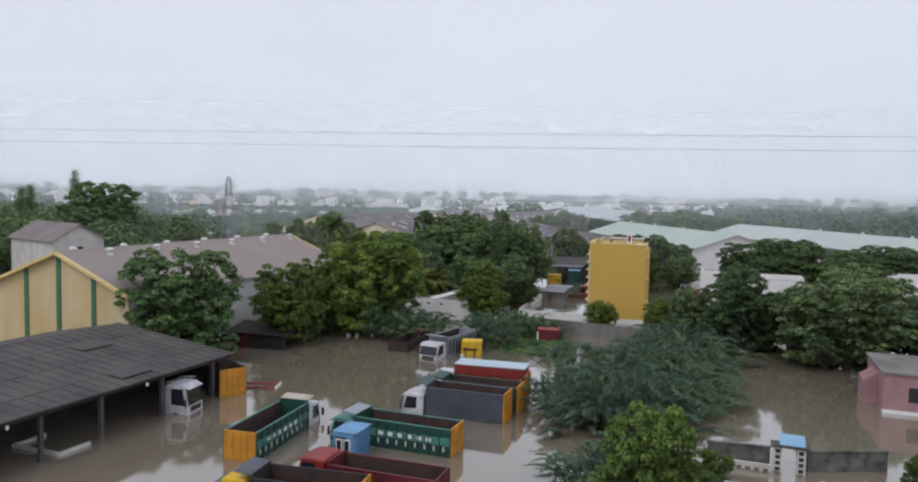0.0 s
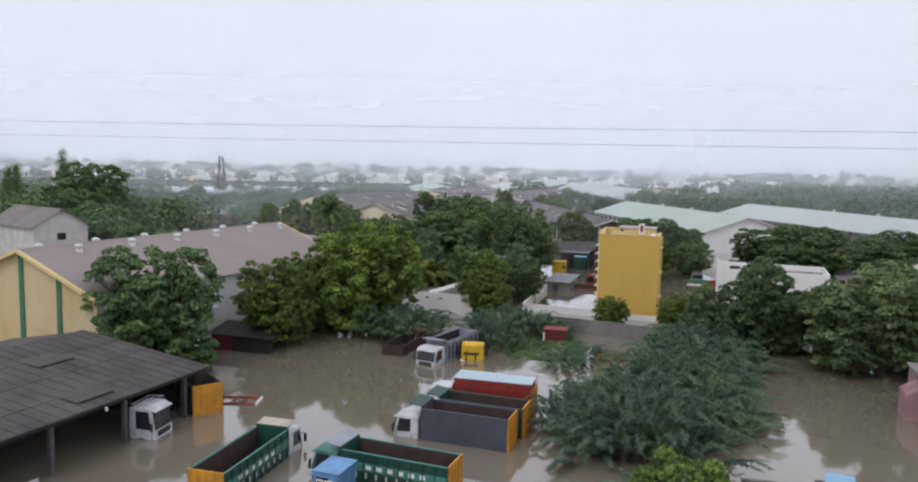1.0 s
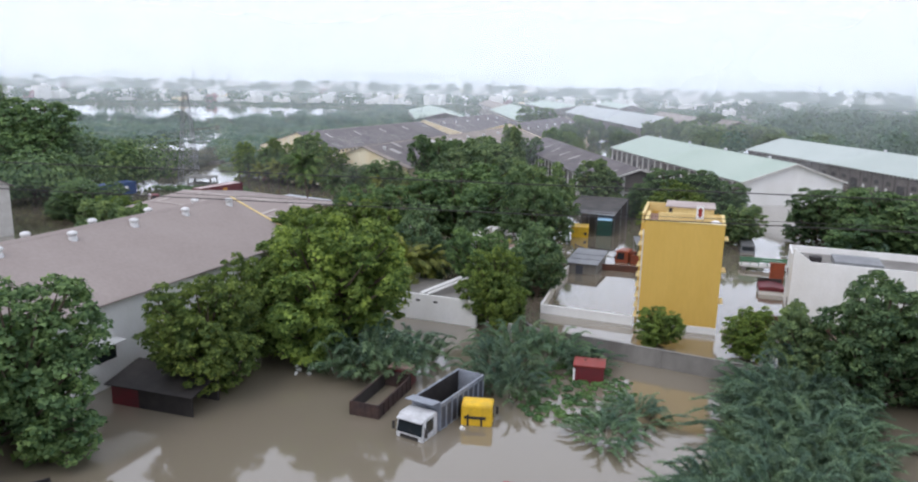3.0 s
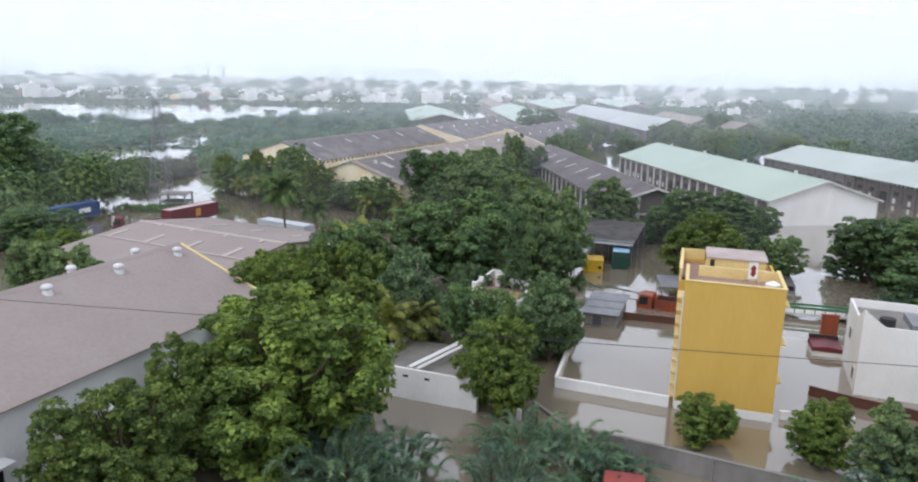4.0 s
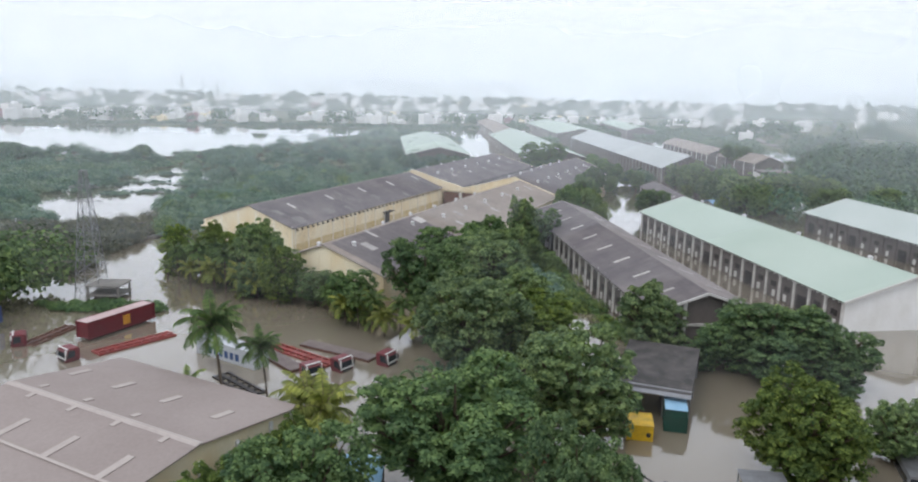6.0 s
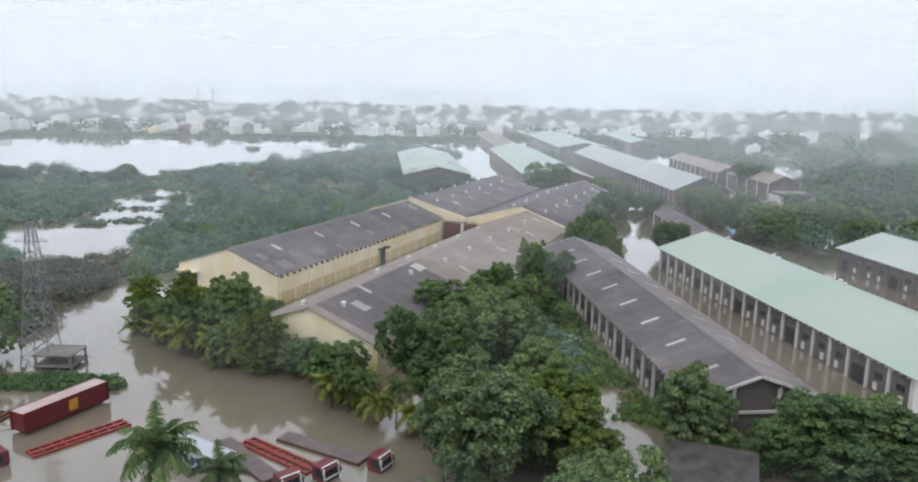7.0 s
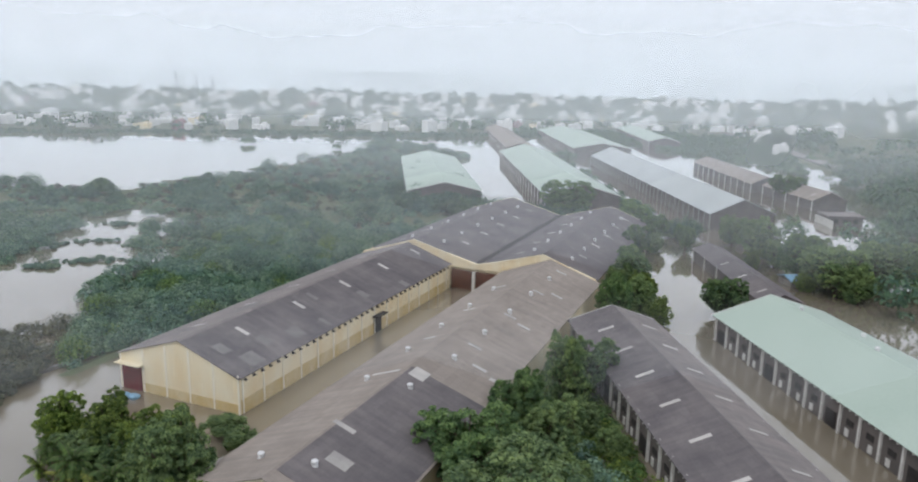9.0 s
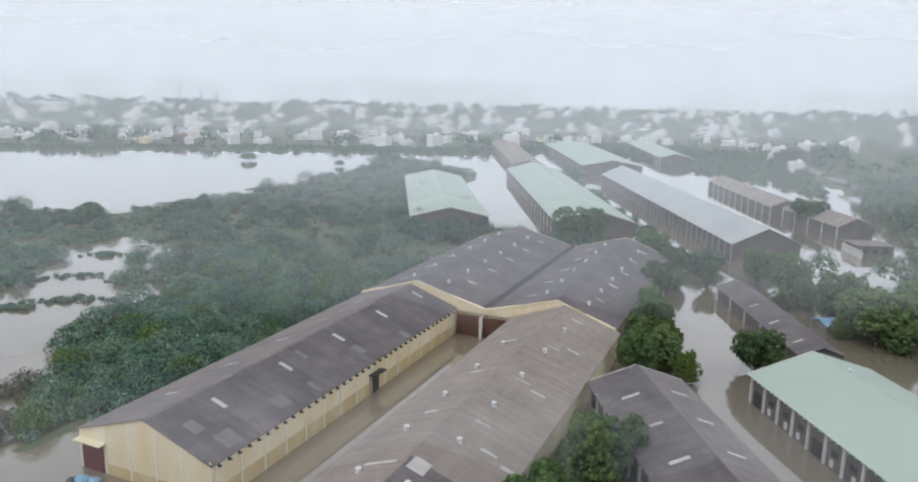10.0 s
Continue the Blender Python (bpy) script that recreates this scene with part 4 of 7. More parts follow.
part("roof_sheet", Shell().prism_x([(-0.7, 3.3), (6.6, 4.3), (6.6, 4.38), (-0.7, 3.38)], -0.5, 9.5), M_GREY_ROOF, brick_hut)
for x in (1.2, 4.2, 7.0):
    part("white_post", Shell().box(x, x + 0.3, -0.5, -0.2, -1.3, 3.2), M_WHITE, brick_hut)
# doorway drawn as a black plate, its shade painted rather than hollow
part("doorway_shade", Shell().box(2.2, 3.6, -0.05, 0.0, -1.3, 2.2), M_DARK, brick_hut)
white_block("lilac-white house behind the trees", 25.0, 160.0, 12.0, 9.0, 5.2, ((0, 3.0, 2.4, 1.2, 1.2),))

gate = thing("gate_house", "grey gate pillars with a blue name board roof", "gate", pose(2.2, 60.4, 0))
for x in (0.0, 1.5):
    post = part("pillar", Shell().box(x, x + 0.55, 0, 0.6, -1.3, 1.75), M_WHITE_TRIM, gate)
    for k in range(5):
        # no hollow is cut: black plates paint the shade of the recesses
        part("recess_shade", Shell().box(x + 0.12, x + 0.43, -0.03, 0.0, -0.35 + k * 0.42, -0.1 + k * 0.42), M_DARK, post)
part("lintel", Shell().box(-0.2, 2.3, -0.2, 0.8, 1.75, 1.95), M_MOSSY, gate)
part("blue_board", Shell().add([(0.35, -0.25, 1.96), (2.0, -0.25, 1.96), (2.0, 0.9, 2.4), (0.35, 0.9, 2.4), (0.35, -0.25, 2.02), (2.0, -0.25, 2.02), (2.0, 0.9, 2.47), (0.35, 0.9, 2.47)],
                                [(0, 3, 2, 1), (4, 5, 6, 7), (0, 1, 5, 4), (1, 2, 6, 5), (2, 3, 7, 6), (3, 0, 4, 7)]), M_TARP, gate, "bright blue sloping board")
wall_run("moss-blackened concrete boundary wall", [(4.4, 61.2), (9.7, 63.6)], 1.4, M_MOSSY)
bal = thing("balustrade", "white perforated balustrade wall by the gate", "wall", pose(-1.6, 60.0, 0))
for k in range(2):
    part("rail", Shell().box(0, 3.8, 0, 0.18, -0.6 + k * 0.8, -0.3 + k * 0.8), M_WHITE_TRIM, bal)
for i in range(7):
    part("baluster", Shell().box(i * 0.58, i * 0.58 + 0.25, 0.02, 0.16, -0.3, 0.2), M_WHITE_TRIM, bal)
wall_run("dark boundary wall behind the gate", [(-2.2, 60.9), (2.0, 61.4)], 1.3, M_MOSSY)

tin = thing("tin_shed", "low open shed with grey sheet roof and pale front sheet", "shed", pose(-42.4, 167.0, 0))
part("roof", Shell().prism_x([(0.0, 3.35), (15.0, 4.1), (15.0, 4.2), (0.0, 3.45)], 0, 9.4), M_SOOT, tin)
part("front_sheet", Shell().prism_x([(-1.0, 3.2), (1.0, 3.42), (1.0, 3.52), (-1.0, 3.3)], 2.0, 9.4), M_STEEL, tin, "paler galvanised front sheet")
for x in (0.2, 3.2, 6.2, 9.2):
    for y in (0.3, 7.5, 14.7):
        part("post", Shell().box(x - 0.08, x + 0.08, y - 0.08, y + 0.08, -1.3, 3.35 + y * 0.05), M_STEEL, tin)
part("back_wall", Shell().box(0, 9.4, 14.8, 15.0, -1.3, 4.0), M_GREY_WALL, tin)


# ---- vehicles ----
WHEEL = None


def wheel(parent, x, y, z, side):
    global WHEEL
    if WHEEL is None:
        ring = lambda r, dx: [(dx, r * math.cos(a * math.pi / 7), r * math.sin(a * math.pi / 7)) for a in range(14)]
        WHEEL = (Shell().loft([ring(0.4, -0.13), ring(0.5, -0.1), ring(0.5, 0.1), ring(0.4, 0.13)]).mesh("wheel", M_RUBBER),
                 Shell().loft([ring(0.27, -0.145), ring(0.27, 0.145)]).mesh("rim", M_STEEL))
    w = part("wheel", WHEEL[0], None, parent)
    w.location = (x, y, z)
    part("rim", WHEEL[1], None, w)


def cab_unit(parent, y, mat, w=2.4, deep=2.0, top=1.75, tilt=0.25, visor=None, rack=False):
    """A cab-over truck cab with rounded edges, windscreen, doors, mirrors, arches, bumper; its front faces +y."""
    h = w / 2
    prof = [(y, -0.75), (y + deep - 0.04, -0.75), (y + deep + 0.06, -0.3), (y + deep + 0.06, 0.35), (y + deep - tilt, top - 0.14), (y + deep - tilt - 0.1, top - 0.03), (y + deep - tilt - 0.35, top + 0.03),
            (y + 0.3, top + 0.03), (y + 0.06, top - 0.04), (y, top - 0.2)]
    my, mz = y + deep / 2, 0.4
    inner = lambda k: [(my + (a - my) * (1 - k * 0.075), mz + (b - mz) * (1 - k * 0.06) if b > 0 else b) for a, b in prof]
    cab = part("cab", Shell().loft([[(x, a, b) for a, b in inner(k)] for x, k in ((-h, 1.0), (-h + 0.05, 0.4), (-h + 0.14, 0.0), (h - 0.14, 0.0), (h - 0.05, 0.4), (h, 1.0))]), mat, parent)
    fy = lambda z: y + deep + 0.06 - (tilt + 0.06) * (z - 0.35) / (top - 0.49)
    part("windscreen", Shell().add([(-h + 0.1, fy(0.42) + 0.03, 0.42), (h - 0.1, fy(0.42) + 0.03, 0.42), (h - 0.16, fy(top - 0.2) + 0.03, top - 0.2), (-h + 0.16, fy(top - 0.2) + 0.03, top - 0.2)],
                                    [(0, 1, 2, 3)]), M_GLASS, cab)
    part("wiper", Shell().beam((-0.5, fy(0.45) + 0.06, 0.45), (0.1, fy(0.8) + 0.06, 0.8), 0.02), M_DARK, cab)
    for s in (-1, 1):
        win = [(y + 0.62, 0.5), (y + deep - 0.22, 0.42), (y + deep - 0.22 - tilt * 0.8, top - 0.28), (y + 0.62, top - 0.26)]
        part("side_window", Shell().prism_x(win, s * h - 0.012, s * h + 0.018), M_GLASS, cab)
        for q in (y + 0.5, y + deep - 0.16):
            part("door_seam", Shell().box(s * h - 0.01, s * h + 0.012, q, q + 0.035, -0.7, 0.4), M_DARK, cab)
        part("wheel_arch", Shell().prism_x([(y + deep * 0.5 + 0.62 * math.cos(k * math.pi / 6), -0.75 + 0.55 * math.sin(k * math.pi / 6)) for k in range(7)], s * h - 0.02, s * h + 0.02), M_DARK, cab)
        arm = part("mirror_arm", Shell().beam((s * (h - 0.04), y + deep - 0.1, 1.1), (s * (h + 0.24), y + deep + 0.02, 1.05), 0.025), M_DARK, cab)
        part("mirror", Shell().box(s * (h + 0.24) - 0.1, s * (h + 0.24) + 0.1, y + deep - 0.06, y + deep + 0.04, 0.45, 1.05), M_DARK, arm)
        part("headlight", Shell().box(s * (h - 0.35) - 0.2, s * (h - 0.35) + 0.2, y + deep + 0.02, y + deep + 0.09, -0.45, -0.2), M_VENT, cab)
    part("grille", Shell().box(-h + 0.4, h - 0.4, y + deep + 0.03, y + deep + 0.08, -0.15, 0.28), M_DARK, cab)
    part("bumper", Shell().box(-h - 0.02, h + 0.02, y + deep, y + deep + 0.2, -0.85, -0.52), mat, cab)
    part("sun_visor", Shell().prism_x([(y + deep - tilt - 0.1, top - 0.2), (y + deep + 0.12, top - 0.32), (y + deep + 0.12, top - 0.27), (y + deep - tilt - 0.1, top - 0.13)], -h + 0.1, h - 0.1), visor or mat, cab)
    if rack:
        for q in (0.25, 0.75, 1.25):
            part("roof_rack_bar", Shell().beam((-h + 0.15, y + q, top + 0.2), (h - 0.15, y + q, top + 0.2), 0.03), mat, cab)
        for s in (-1, 1):
            part("roof_rack_rail", Shell().beam((s * (h - 0.15), y + 0.1, top + 0.22), (s * (h - 0.15), y + 1.5, top + 0.3), 0.04), mat, cab)
    return cab


def open_bed(parent, length, mat, rim=2.0, floor=0.1, w=2.46, band=None, tail=None, lining=None, panel=None, ribs=True, canopy=None):
    h = w / 2
    for s in (-1, 1):
        a, b = (s * h, s * (h - 0.08)) if s < 0 else (s * (h - 0.08), s * h)
        side = part("bed_side", Shell().box(a, b, 0.08, length - 0.08, floor - 0.4, rim), mat, parent)
        i0 = s * (h - 0.09)
        part("bed_lining", Shell().box(min(i0, i0 - s * 0.02), max(i0, i0 - s * 0.02), 0.1, length - 0.1, floor, rim - 0.02), lining or P_RUSTBED, side)
        part("rim_rail", Shell().box(min(s * (h + 0.03), s * (h - 0.1)), max(s * (h + 0.03), s * (h - 0.1)), 0.0, length, rim, rim + 0.07), band or mat, side)
        n = int(length / 0.85)
        for i in range(n if panel else 0):
            y = 0.06 + (length - 0.12) * (i + 0.5) / n
            part("recessed_panel", Shell().box(min(s * h, s * (h + 0.015)), max(s * h, s * (h + 0.015)), y - 0.3, y + 0.3, floor, rim - 0.3), panel, side, "dark recessed side panel")
        for i in range(n + 1 if ribs else 0):
            y = 0.06 + (length - 0.12) * i / n
            part("rib", Shell().box(min(s * h, s * (h + 0.07)), max(s * h, s * (h + 0.07)), y - 0.05, y + 0.05, floor - 0.35, rim), mat, side)
        if band:
            part("painted_band", Shell().box(min(s * h, s * (h + 0.05)), max(s * h, s * (h + 0.05)), 0.1, length - 0.1, rim - 1.15, rim - 0.6), band, side, "pale painted band")
            for i in range(n):
                y = 0.5 + (length - 1.0) * i / n
                part("tie_bracket", Shell().box(min(s * (h + 0.02), s * (h + 0.09)), max(s * (h + 0.02), s * (h + 0.09)), y, y + 0.12, rim - 1.6, rim - 1.25), M_WHITE_TRIM, side, "pale tie bracket")
            for i in range(6):
                y = length * (0.2 + i * 0.1)
                part("lettering_bar", Shell().box(min(s * (h + 0.05), s * (h + 0.06)), max(s * (h + 0.05), s * (h + 0.06)), y, y + 0.4, rim - 1.0, rim - 0.72), M_WHITE, side, "pale painted lettering bar")
    part("bed_floor", Shell().box(-h + 0.08, h - 0.08, 0.08, length - 0.08, floor - 0.1, floor), lining or P_RUSTBED, parent)
    part("headboard", Shell().box(-h, h, length - 0.08, length, floor - 0.3, rim + 0.25), mat, parent)
    if canopy:
        part("cab_canopy", Shell().prism_x([(length, rim + 0.2), (length + 1.1, rim + 0.34), (length + 1.1, rim + 0.39), (length, rim + 0.26)], -h, h), canopy, parent, "pale sheet canopy over the cab")
    t = part("tailgate", Shell().box(-h - 0.03, h + 0.03, 0.0, 0.08, floor - 0.5, rim + 0.1), tail or mat, parent, "heavy ribbed tailgate")
    for i in range(5):
        x = -h + 0.1 + i * (w - 0.2) / 4
        part("tailgate_rib", Shell().box(x - 0.06, x + 0.06, -0.06, 0.0, floor - 0.5, rim + 0.1), tail or mat, t)
    for z in (0.35, 1.2):
        part("tailgate_rib", Shell().box(-h, h, -0.04, 0.0, z, z + 0.1), tail or mat, t)


def tipper(label, m, length, mat, cab_mat, rim=2.0, band=None, tail=None, cab=True, cover=None, visor=None, lining=None, panel=None, ribs=True, canopy=None):
    t = thing("tipper_truck", label, "truck", m, "trucks drowned in the yard")
    part("chassis", Shell().box(-0.45, 0.45, 0.2, length + 2.0, -0.75, -0.45), M_DARK, t)
    open_bed(t, length, mat, rim, 0.1, 2.46, band, tail, lining, panel, ribs, canopy)
    if cab:
        cab_unit(t, length + 0.25, cab_mat, visor=visor)
    for y in (0.9, 2.2, length + 1.2):
        for s in (-1, 1):
            wheel(t, s * 1.05, y, -0.8, s)
    if cover:
        part("load_box", Shell().box(-1.22, 1.22, 0.1, length - 0.1, 0.2, rim + 0.75), cover[0], t, "closed box body")
        part("box_lid", Shell().box(-1.26, 1.26, 0.04, length - 0.04, rim + 0.75, rim + 0.83), cover[1], t, "pale sheet lid")
    return t


tipper("dark green tipper with orange tailgate and open rusty bed", pose(-32.6, 46.8, 0, 0, 0, 6), 8.0, P_GREEN, P_WHITE, band=P_TEAL, tail=P_ORANGE, canopy=P_CREAM)
tipper("long dark green tipper with pale teal band and orange tailgate", pose(-19.3, 54.5, 0, 0, 0, 90), 7.7, P_GREEN, P_TEAL, band=P_TEAL, tail=P_ORANGE, canopy=P_DUSK)
tipper("slate grey tipper with white cab and orange tailgate", pose(-18.2, 63.4, 0, 0, 0, 92), 6.9, P_GREY, P_WHITE, 2.4, tail=P_ORANGE, ribs=False, canopy=P_GREEN)
tipper("dark tipper with orange tailgate and empty bed", pose(-18.0, 66.4, 0, 0, 0, 92), 6.9, P_GREEN, P_WHITE, 2.3, tail=P_ORANGE, canopy=P_GREEN)
tipper("brick red box truck with pale blue lid and orange tailgate", pose(-18.8, 71.6, 0, 0, 0, 96), 6.9, P_RED, P_WHITE, 2.0, tail=P_ORANGE, cover=(P_RED, surface("pale_blue_sheet", (0.50, 0.62, 0.66), (0.42, 0.54, 0.60), 0.5, 4.0, 0.5, 0.05)))
tipper("white cabbed tipper with ribbed grey body", pose(-32.0, 90.7, 0, 0, 0, 171), 6.8, P_DUSK, P_WHITE, 2.1, lining=M_DARK, panel=P_GREY, canopy=P_DUSK)
tipper("yellow cabbed truck with dark covered body", pose(-20.6, 42.6, 0, 0, 0, 98), 6.6, M_DARK, P_YELLOW, 1.9, tail=P_ORANGE, visor=P_GREY, canopy=P_GREY)
tipper("brick red cabbed truck with dark empty bed", pose(-17.2, 46.6, 0, 0, 0, 92), 7.4, P_MAROON, P_RED, 1.5)

rail = thing("rail_frame", "thin red pipe railing standing behind the box truck", "railing", pose(-24.3, 76.0, 0, 0, 0, 8))
for z in (1.0, 1.75):
    part("top_rail", Shell().beam((0, 0, z), (4.5, 0, z), 0.035), P_RED, rail)
for k in range(5):
    part("post", Shell().beam((k * 1.12, 0, -1.3), (k * 1.12, 0, 1.75), 0.03), P_RED, rail)
rngd = np.random.default_rng(9)
for x, y in ((-47.9, 88.8), (-48.2, 89.6), (-47.4, 90.5), (-46.8, 89.2), (-48.8, 90.2), (-45.5, 91.0), (-30.4, 84.8), (5.2, 58.8), (6.8, 59.4), (8.0, 60.0)):
    a, b = rngd.uniform(0.12, 0.34, 2)
    solid("floating_debris", Shell().prism_y([(-a, -0.05), (a, -0.05), (a * 0.6, 0.16), (-a * 0.3, 0.24), (-a * 0.9, 0.1)], -b / 2, b / 2), M_WHITE, "white plastic rubbish floating on the water", "debris", pose(x, y, 0, 0, 0, float(rngd.uniform(0, 180))), "floating rubbish")

sunk = thing("sunken_tipper_bed", "rusty brown tipper bed sinking in the flood", "truck", pose(-38.2, 83.6, -0.85, 0, 0, 2))
open_bed(sunk, 6.4, P_RUSTBED, 1.9, 0.6, lining=M_DARK)
cab_back = part("cab_back", Shell().loft([[(x, y, z) for x, y in ((-1.1, 6.6), (1.1, 6.6), (1.1, 8.0), (-1.1, 8.0))] for z in (0.2, 2.3)]), P_MAROON, sunk, "dull maroon cab")
part("cab_roof", Shell().box(-1.05, 1.05, 6.65, 7.95, 2.3, 2.42), M_TERRACE, cab_back, "faded pinkish cab roof")
part("rear_window", Shell().box(-0.6, 0.6, 6.57, 6.6, 1.4, 2.1), M_GLASS, cab_back)


def lone_cab(label, m, mat, deep=1.9, top=1.75, rack=False):
    t = thing("truck_cab", label, "truck", m, "trucks drowned in the yard")
    part("chassis", Shell().box(-0.45, 0.45, -3.0, 1.6, -0.8, -0.5), M_DARK, t)
    cab_unit(t, 0, mat, deep=deep, top=top, rack=rack)
    for s in (-1, 1):
        wheel(t, s * 1.05, 1.0, -0.8, s)
    return t


ycab = lone_cab("bright yellow truck cab up to its windows in water", pose(-29.6, 85.7, -0.2, 0, 0, 14), P_YELLOW, 1.9, 1.9)
for b in ((-0.75, -0.6, -0.3, 1.1), (0.3, 0.45, -0.3, 1.0), (-0.95, 0.7, 0.75, 0.98)):
    part("black_frame_bar", Shell().box(b[0], b[1], -0.05, 0.12, b[2], b[3]), M_DARK, ycab)
blue = lone_cab("sky blue truck cab with white window surrounds", pose(-25.0, 50.6, 0.1, 0, 0, 92), P_BLUE, 1.9, 2.0)
for q in (0.35, 0.95):
    f = part("white_window_frame", Shell().box(-1.25, -1.2, q, q + 0.5, 0.5, 1.6), M_WHITE, blue)
    part("pane", Shell().box(-1.27, -1.25, q + 0.08, q + 0.42, 0.6, 1.5), M_GLASS, f)
for q in range(7):
    part("rear_flute", Shell().box(-1.1 + q * 0.33, -0.95 + q * 0.33, -0.08, 0.02, -0.6, 1.9), P_BLUE, blue)
part("roof_slab", Shell().box(-1.25, 1.25, -0.12, 1.75, 2.03, 2.1), P_BLUE, blue)
lone_cab("white truck cab under the shed edge", pose(-45.4, 54.4, 0.3, 0, 0, -80), P_WHITE, 2.1, 2.1, True)
tail = thing("orange_tailgate_truck", "dark truck body with bright orange ribbed tailgate under the shed", "truck", pose(-43.5, 60.0, 0, 0, 0, 60))
open_bed(tail, 6.5, M_DARK, 2.4, 0.1, tail=P_ORANGE)
for name, x, y, rz, ln in (("red", -44.9, 63.2, -70, 3.4), ):
    fr = thing("drowned_frame", "red trailer frame at water level", "trailer", pose(x, y, 0, 0, 0, rz))
    for s in (-0.9, 0.9):
        part("side_rail", Shell().box(s - 0.08, s + 0.08, 0, ln, -0.1, 0.12), P_RED, fr)
    for k in range(4):
        part("cross_rail", Shell().box(-0.9, 0.9, 0.1 + k * 1.05, 0.22 + k * 1.05, -0.05, 0.1), P_RED, fr)
    part("white_edge", Shell().box(-1.0, 1.0, ln, ln + 0.12, -0.1, 0.18), M_WHITE, fr)
tray = thing("flat_tray", "pale steel tray edge lying in the water", "trailer", pose(-49.0, 42.4, 0, 0, 0, 0))
for b in ((0, 4.5, -0.1, 0.1), (4.4, 4.6, 0, 2.6), (0, 0.15, 0, 2.6)):
    part("edge_rail", Shell().box(*b, -0.1, 0.25), M_WHITE_TRIM, tray)

# ---- container yard ----
def container(label, m, length, mat, mark=None, roof=None):
    t = thing("shipping_container", label, "container", m, "containers in the yard")
    w, h = 2.44, 2.6
    part("body", Shell().box(-w / 2 + 0.04, w / 2 - 0.04, 0.04, length - 0.04, 0.1, h - 0.06), mat, t)
    me_side = Shell().box(-0.04, 0.04, -0.11, 0.11, 0.16, h - 0.12).mesh("corrugation", mat)
    n = int(length / 0.42)
    for s in (-1, 1):
        for i in range(n):
            part("corrugation", me_side, None, t).location = (s * (w / 2 - 0.04), 0.3 + (length - 0.6) * i / (n - 1), 0)
        for z in (0.0, h - 0.12):
            part("rail", Shell().box(s * w / 2 - 0.06, s * w / 2 + 0.06, 0, length, z, z + 0.14), mat, t)
    for y in (0.0, length):
        for s in (-1, 1):
            part("corner_post", Shell().box(s * w / 2 - 0.09, s * w / 2 + 0.09, y - 0.08, y + 0.08, 0, h + 0.02), mat, t)
    part("roof_sheet", Shell().box(-w / 2 + 0.05, w / 2 - 0.05, 0.05, length - 0.05, h - 0.06, h - 0.02), roof or mat, t)
    if mark:
        side, y, ww, hh, mm = mark
        part("painted_mark", Shell().box(side * (w / 2 + 0.02) - 0.02, side * (w / 2 + 0.02) + 0.02, y, y + ww, 1.3 - hh / 2, 1.3 + hh / 2), mm, t, "plain painted mark")
    return t


container("maroon forty-foot container on a drowned trailer", pose(-119.0, 159.0, 0.35, 0, 0, -4.5), 12.2, P_MAROON, (1, 6.2, 1.3, 1.5, P_ORANGE),
          surface("faded_pink_container_roof", (0.56, 0.44, 0.43), (0.46, 0.34, 0.33), 0.5, 4.0, 0.7, 0.05))
container("navy blue container beside the flooded track", pose(-136.6, 146.2, 0.9, 0, 0, -2), 12.2, P_NAVY, (1, 7.5, 2.6, 0.9, M_WHITE))
wc = container("pale grey container with dark lettering bars", pose(-100.2, 163.2, -0.2, 0, 0, -101), 11.6, surface("pale_grey_container", (0.52, 0.55, 0.58), (0.44, 0.47, 0.50), 0.4, 4.0, 0.6, 0.05))
for i in range(6):
    part("lettering_bar", Shell().box(1.22, 1.26, 2.4 + i * 1.1, 3.1 + i * 1.1, 0.7, 1.7), P_NAVY, wc, "dark painted lettering bar")


P_DECK = surface("dusty_deck_boards", (0.20, 0.165, 0.155), (0.14, 0.11, 0.105), 0.6, 4.0, 0.9, 0.15)


def trailer(label, m, length, mat, deck=False):
    t = thing("skeletal_trailer", label, "trailer", m, "drowned trailers")
    for s in (-1, 1):
        part("side_beam", Shell().box(s * 1.05 - 0.14, s * 1.05 + 0.14, 0, length, -0.1, 0.28), mat, t)
    n = int(length / 1.3)
    for i in range(n + 1):
        y = 0.05 + (length - 0.3) * i / n
        part("cross_beam", Shell().box(-1.05, 1.05, y, y + 0.2, 0.0, 0.24), mat, t)
    part("spine", Shell().box(-0.3, 0.3, 0.0, length, 0.02, 0.3), mat, t)
    if deck:
        part("deck", Shell().box(-1.15, 1.15, 0.1, length - 0.1, 0.31, 0.38), P_DECK, t, "dusty grey-brown deck")
    return t


trailer("red skeletal trailer just above the water", pose(-113.0, 155.6, 0, 0, 0, -18), 11.8, P_RED)
trailer("rusty skeletal trailer beside the maroon container", pose(-124.6, 154.2, -0.05, 0, 0, 8), 9.0, P_DULLRUST)
trailer("red skeletal trailer behind a maroon cab", pose(-92.0, 168.6, 0.0, 0, 0, -104.7), 12.0, P_RED)
trailer("dusty flat-decked trailer behind a maroon cab", pose(-94.8, 167.4, 0.0, 0, 0, -115.8), 12.6, P_DULLRUST, True)
trailer("dusty flat-decked trailer behind a maroon cab", pose(-88.6, 171.4, 0.0, 0, 0, -97.7), 12.6, P_DULLRUST, True)
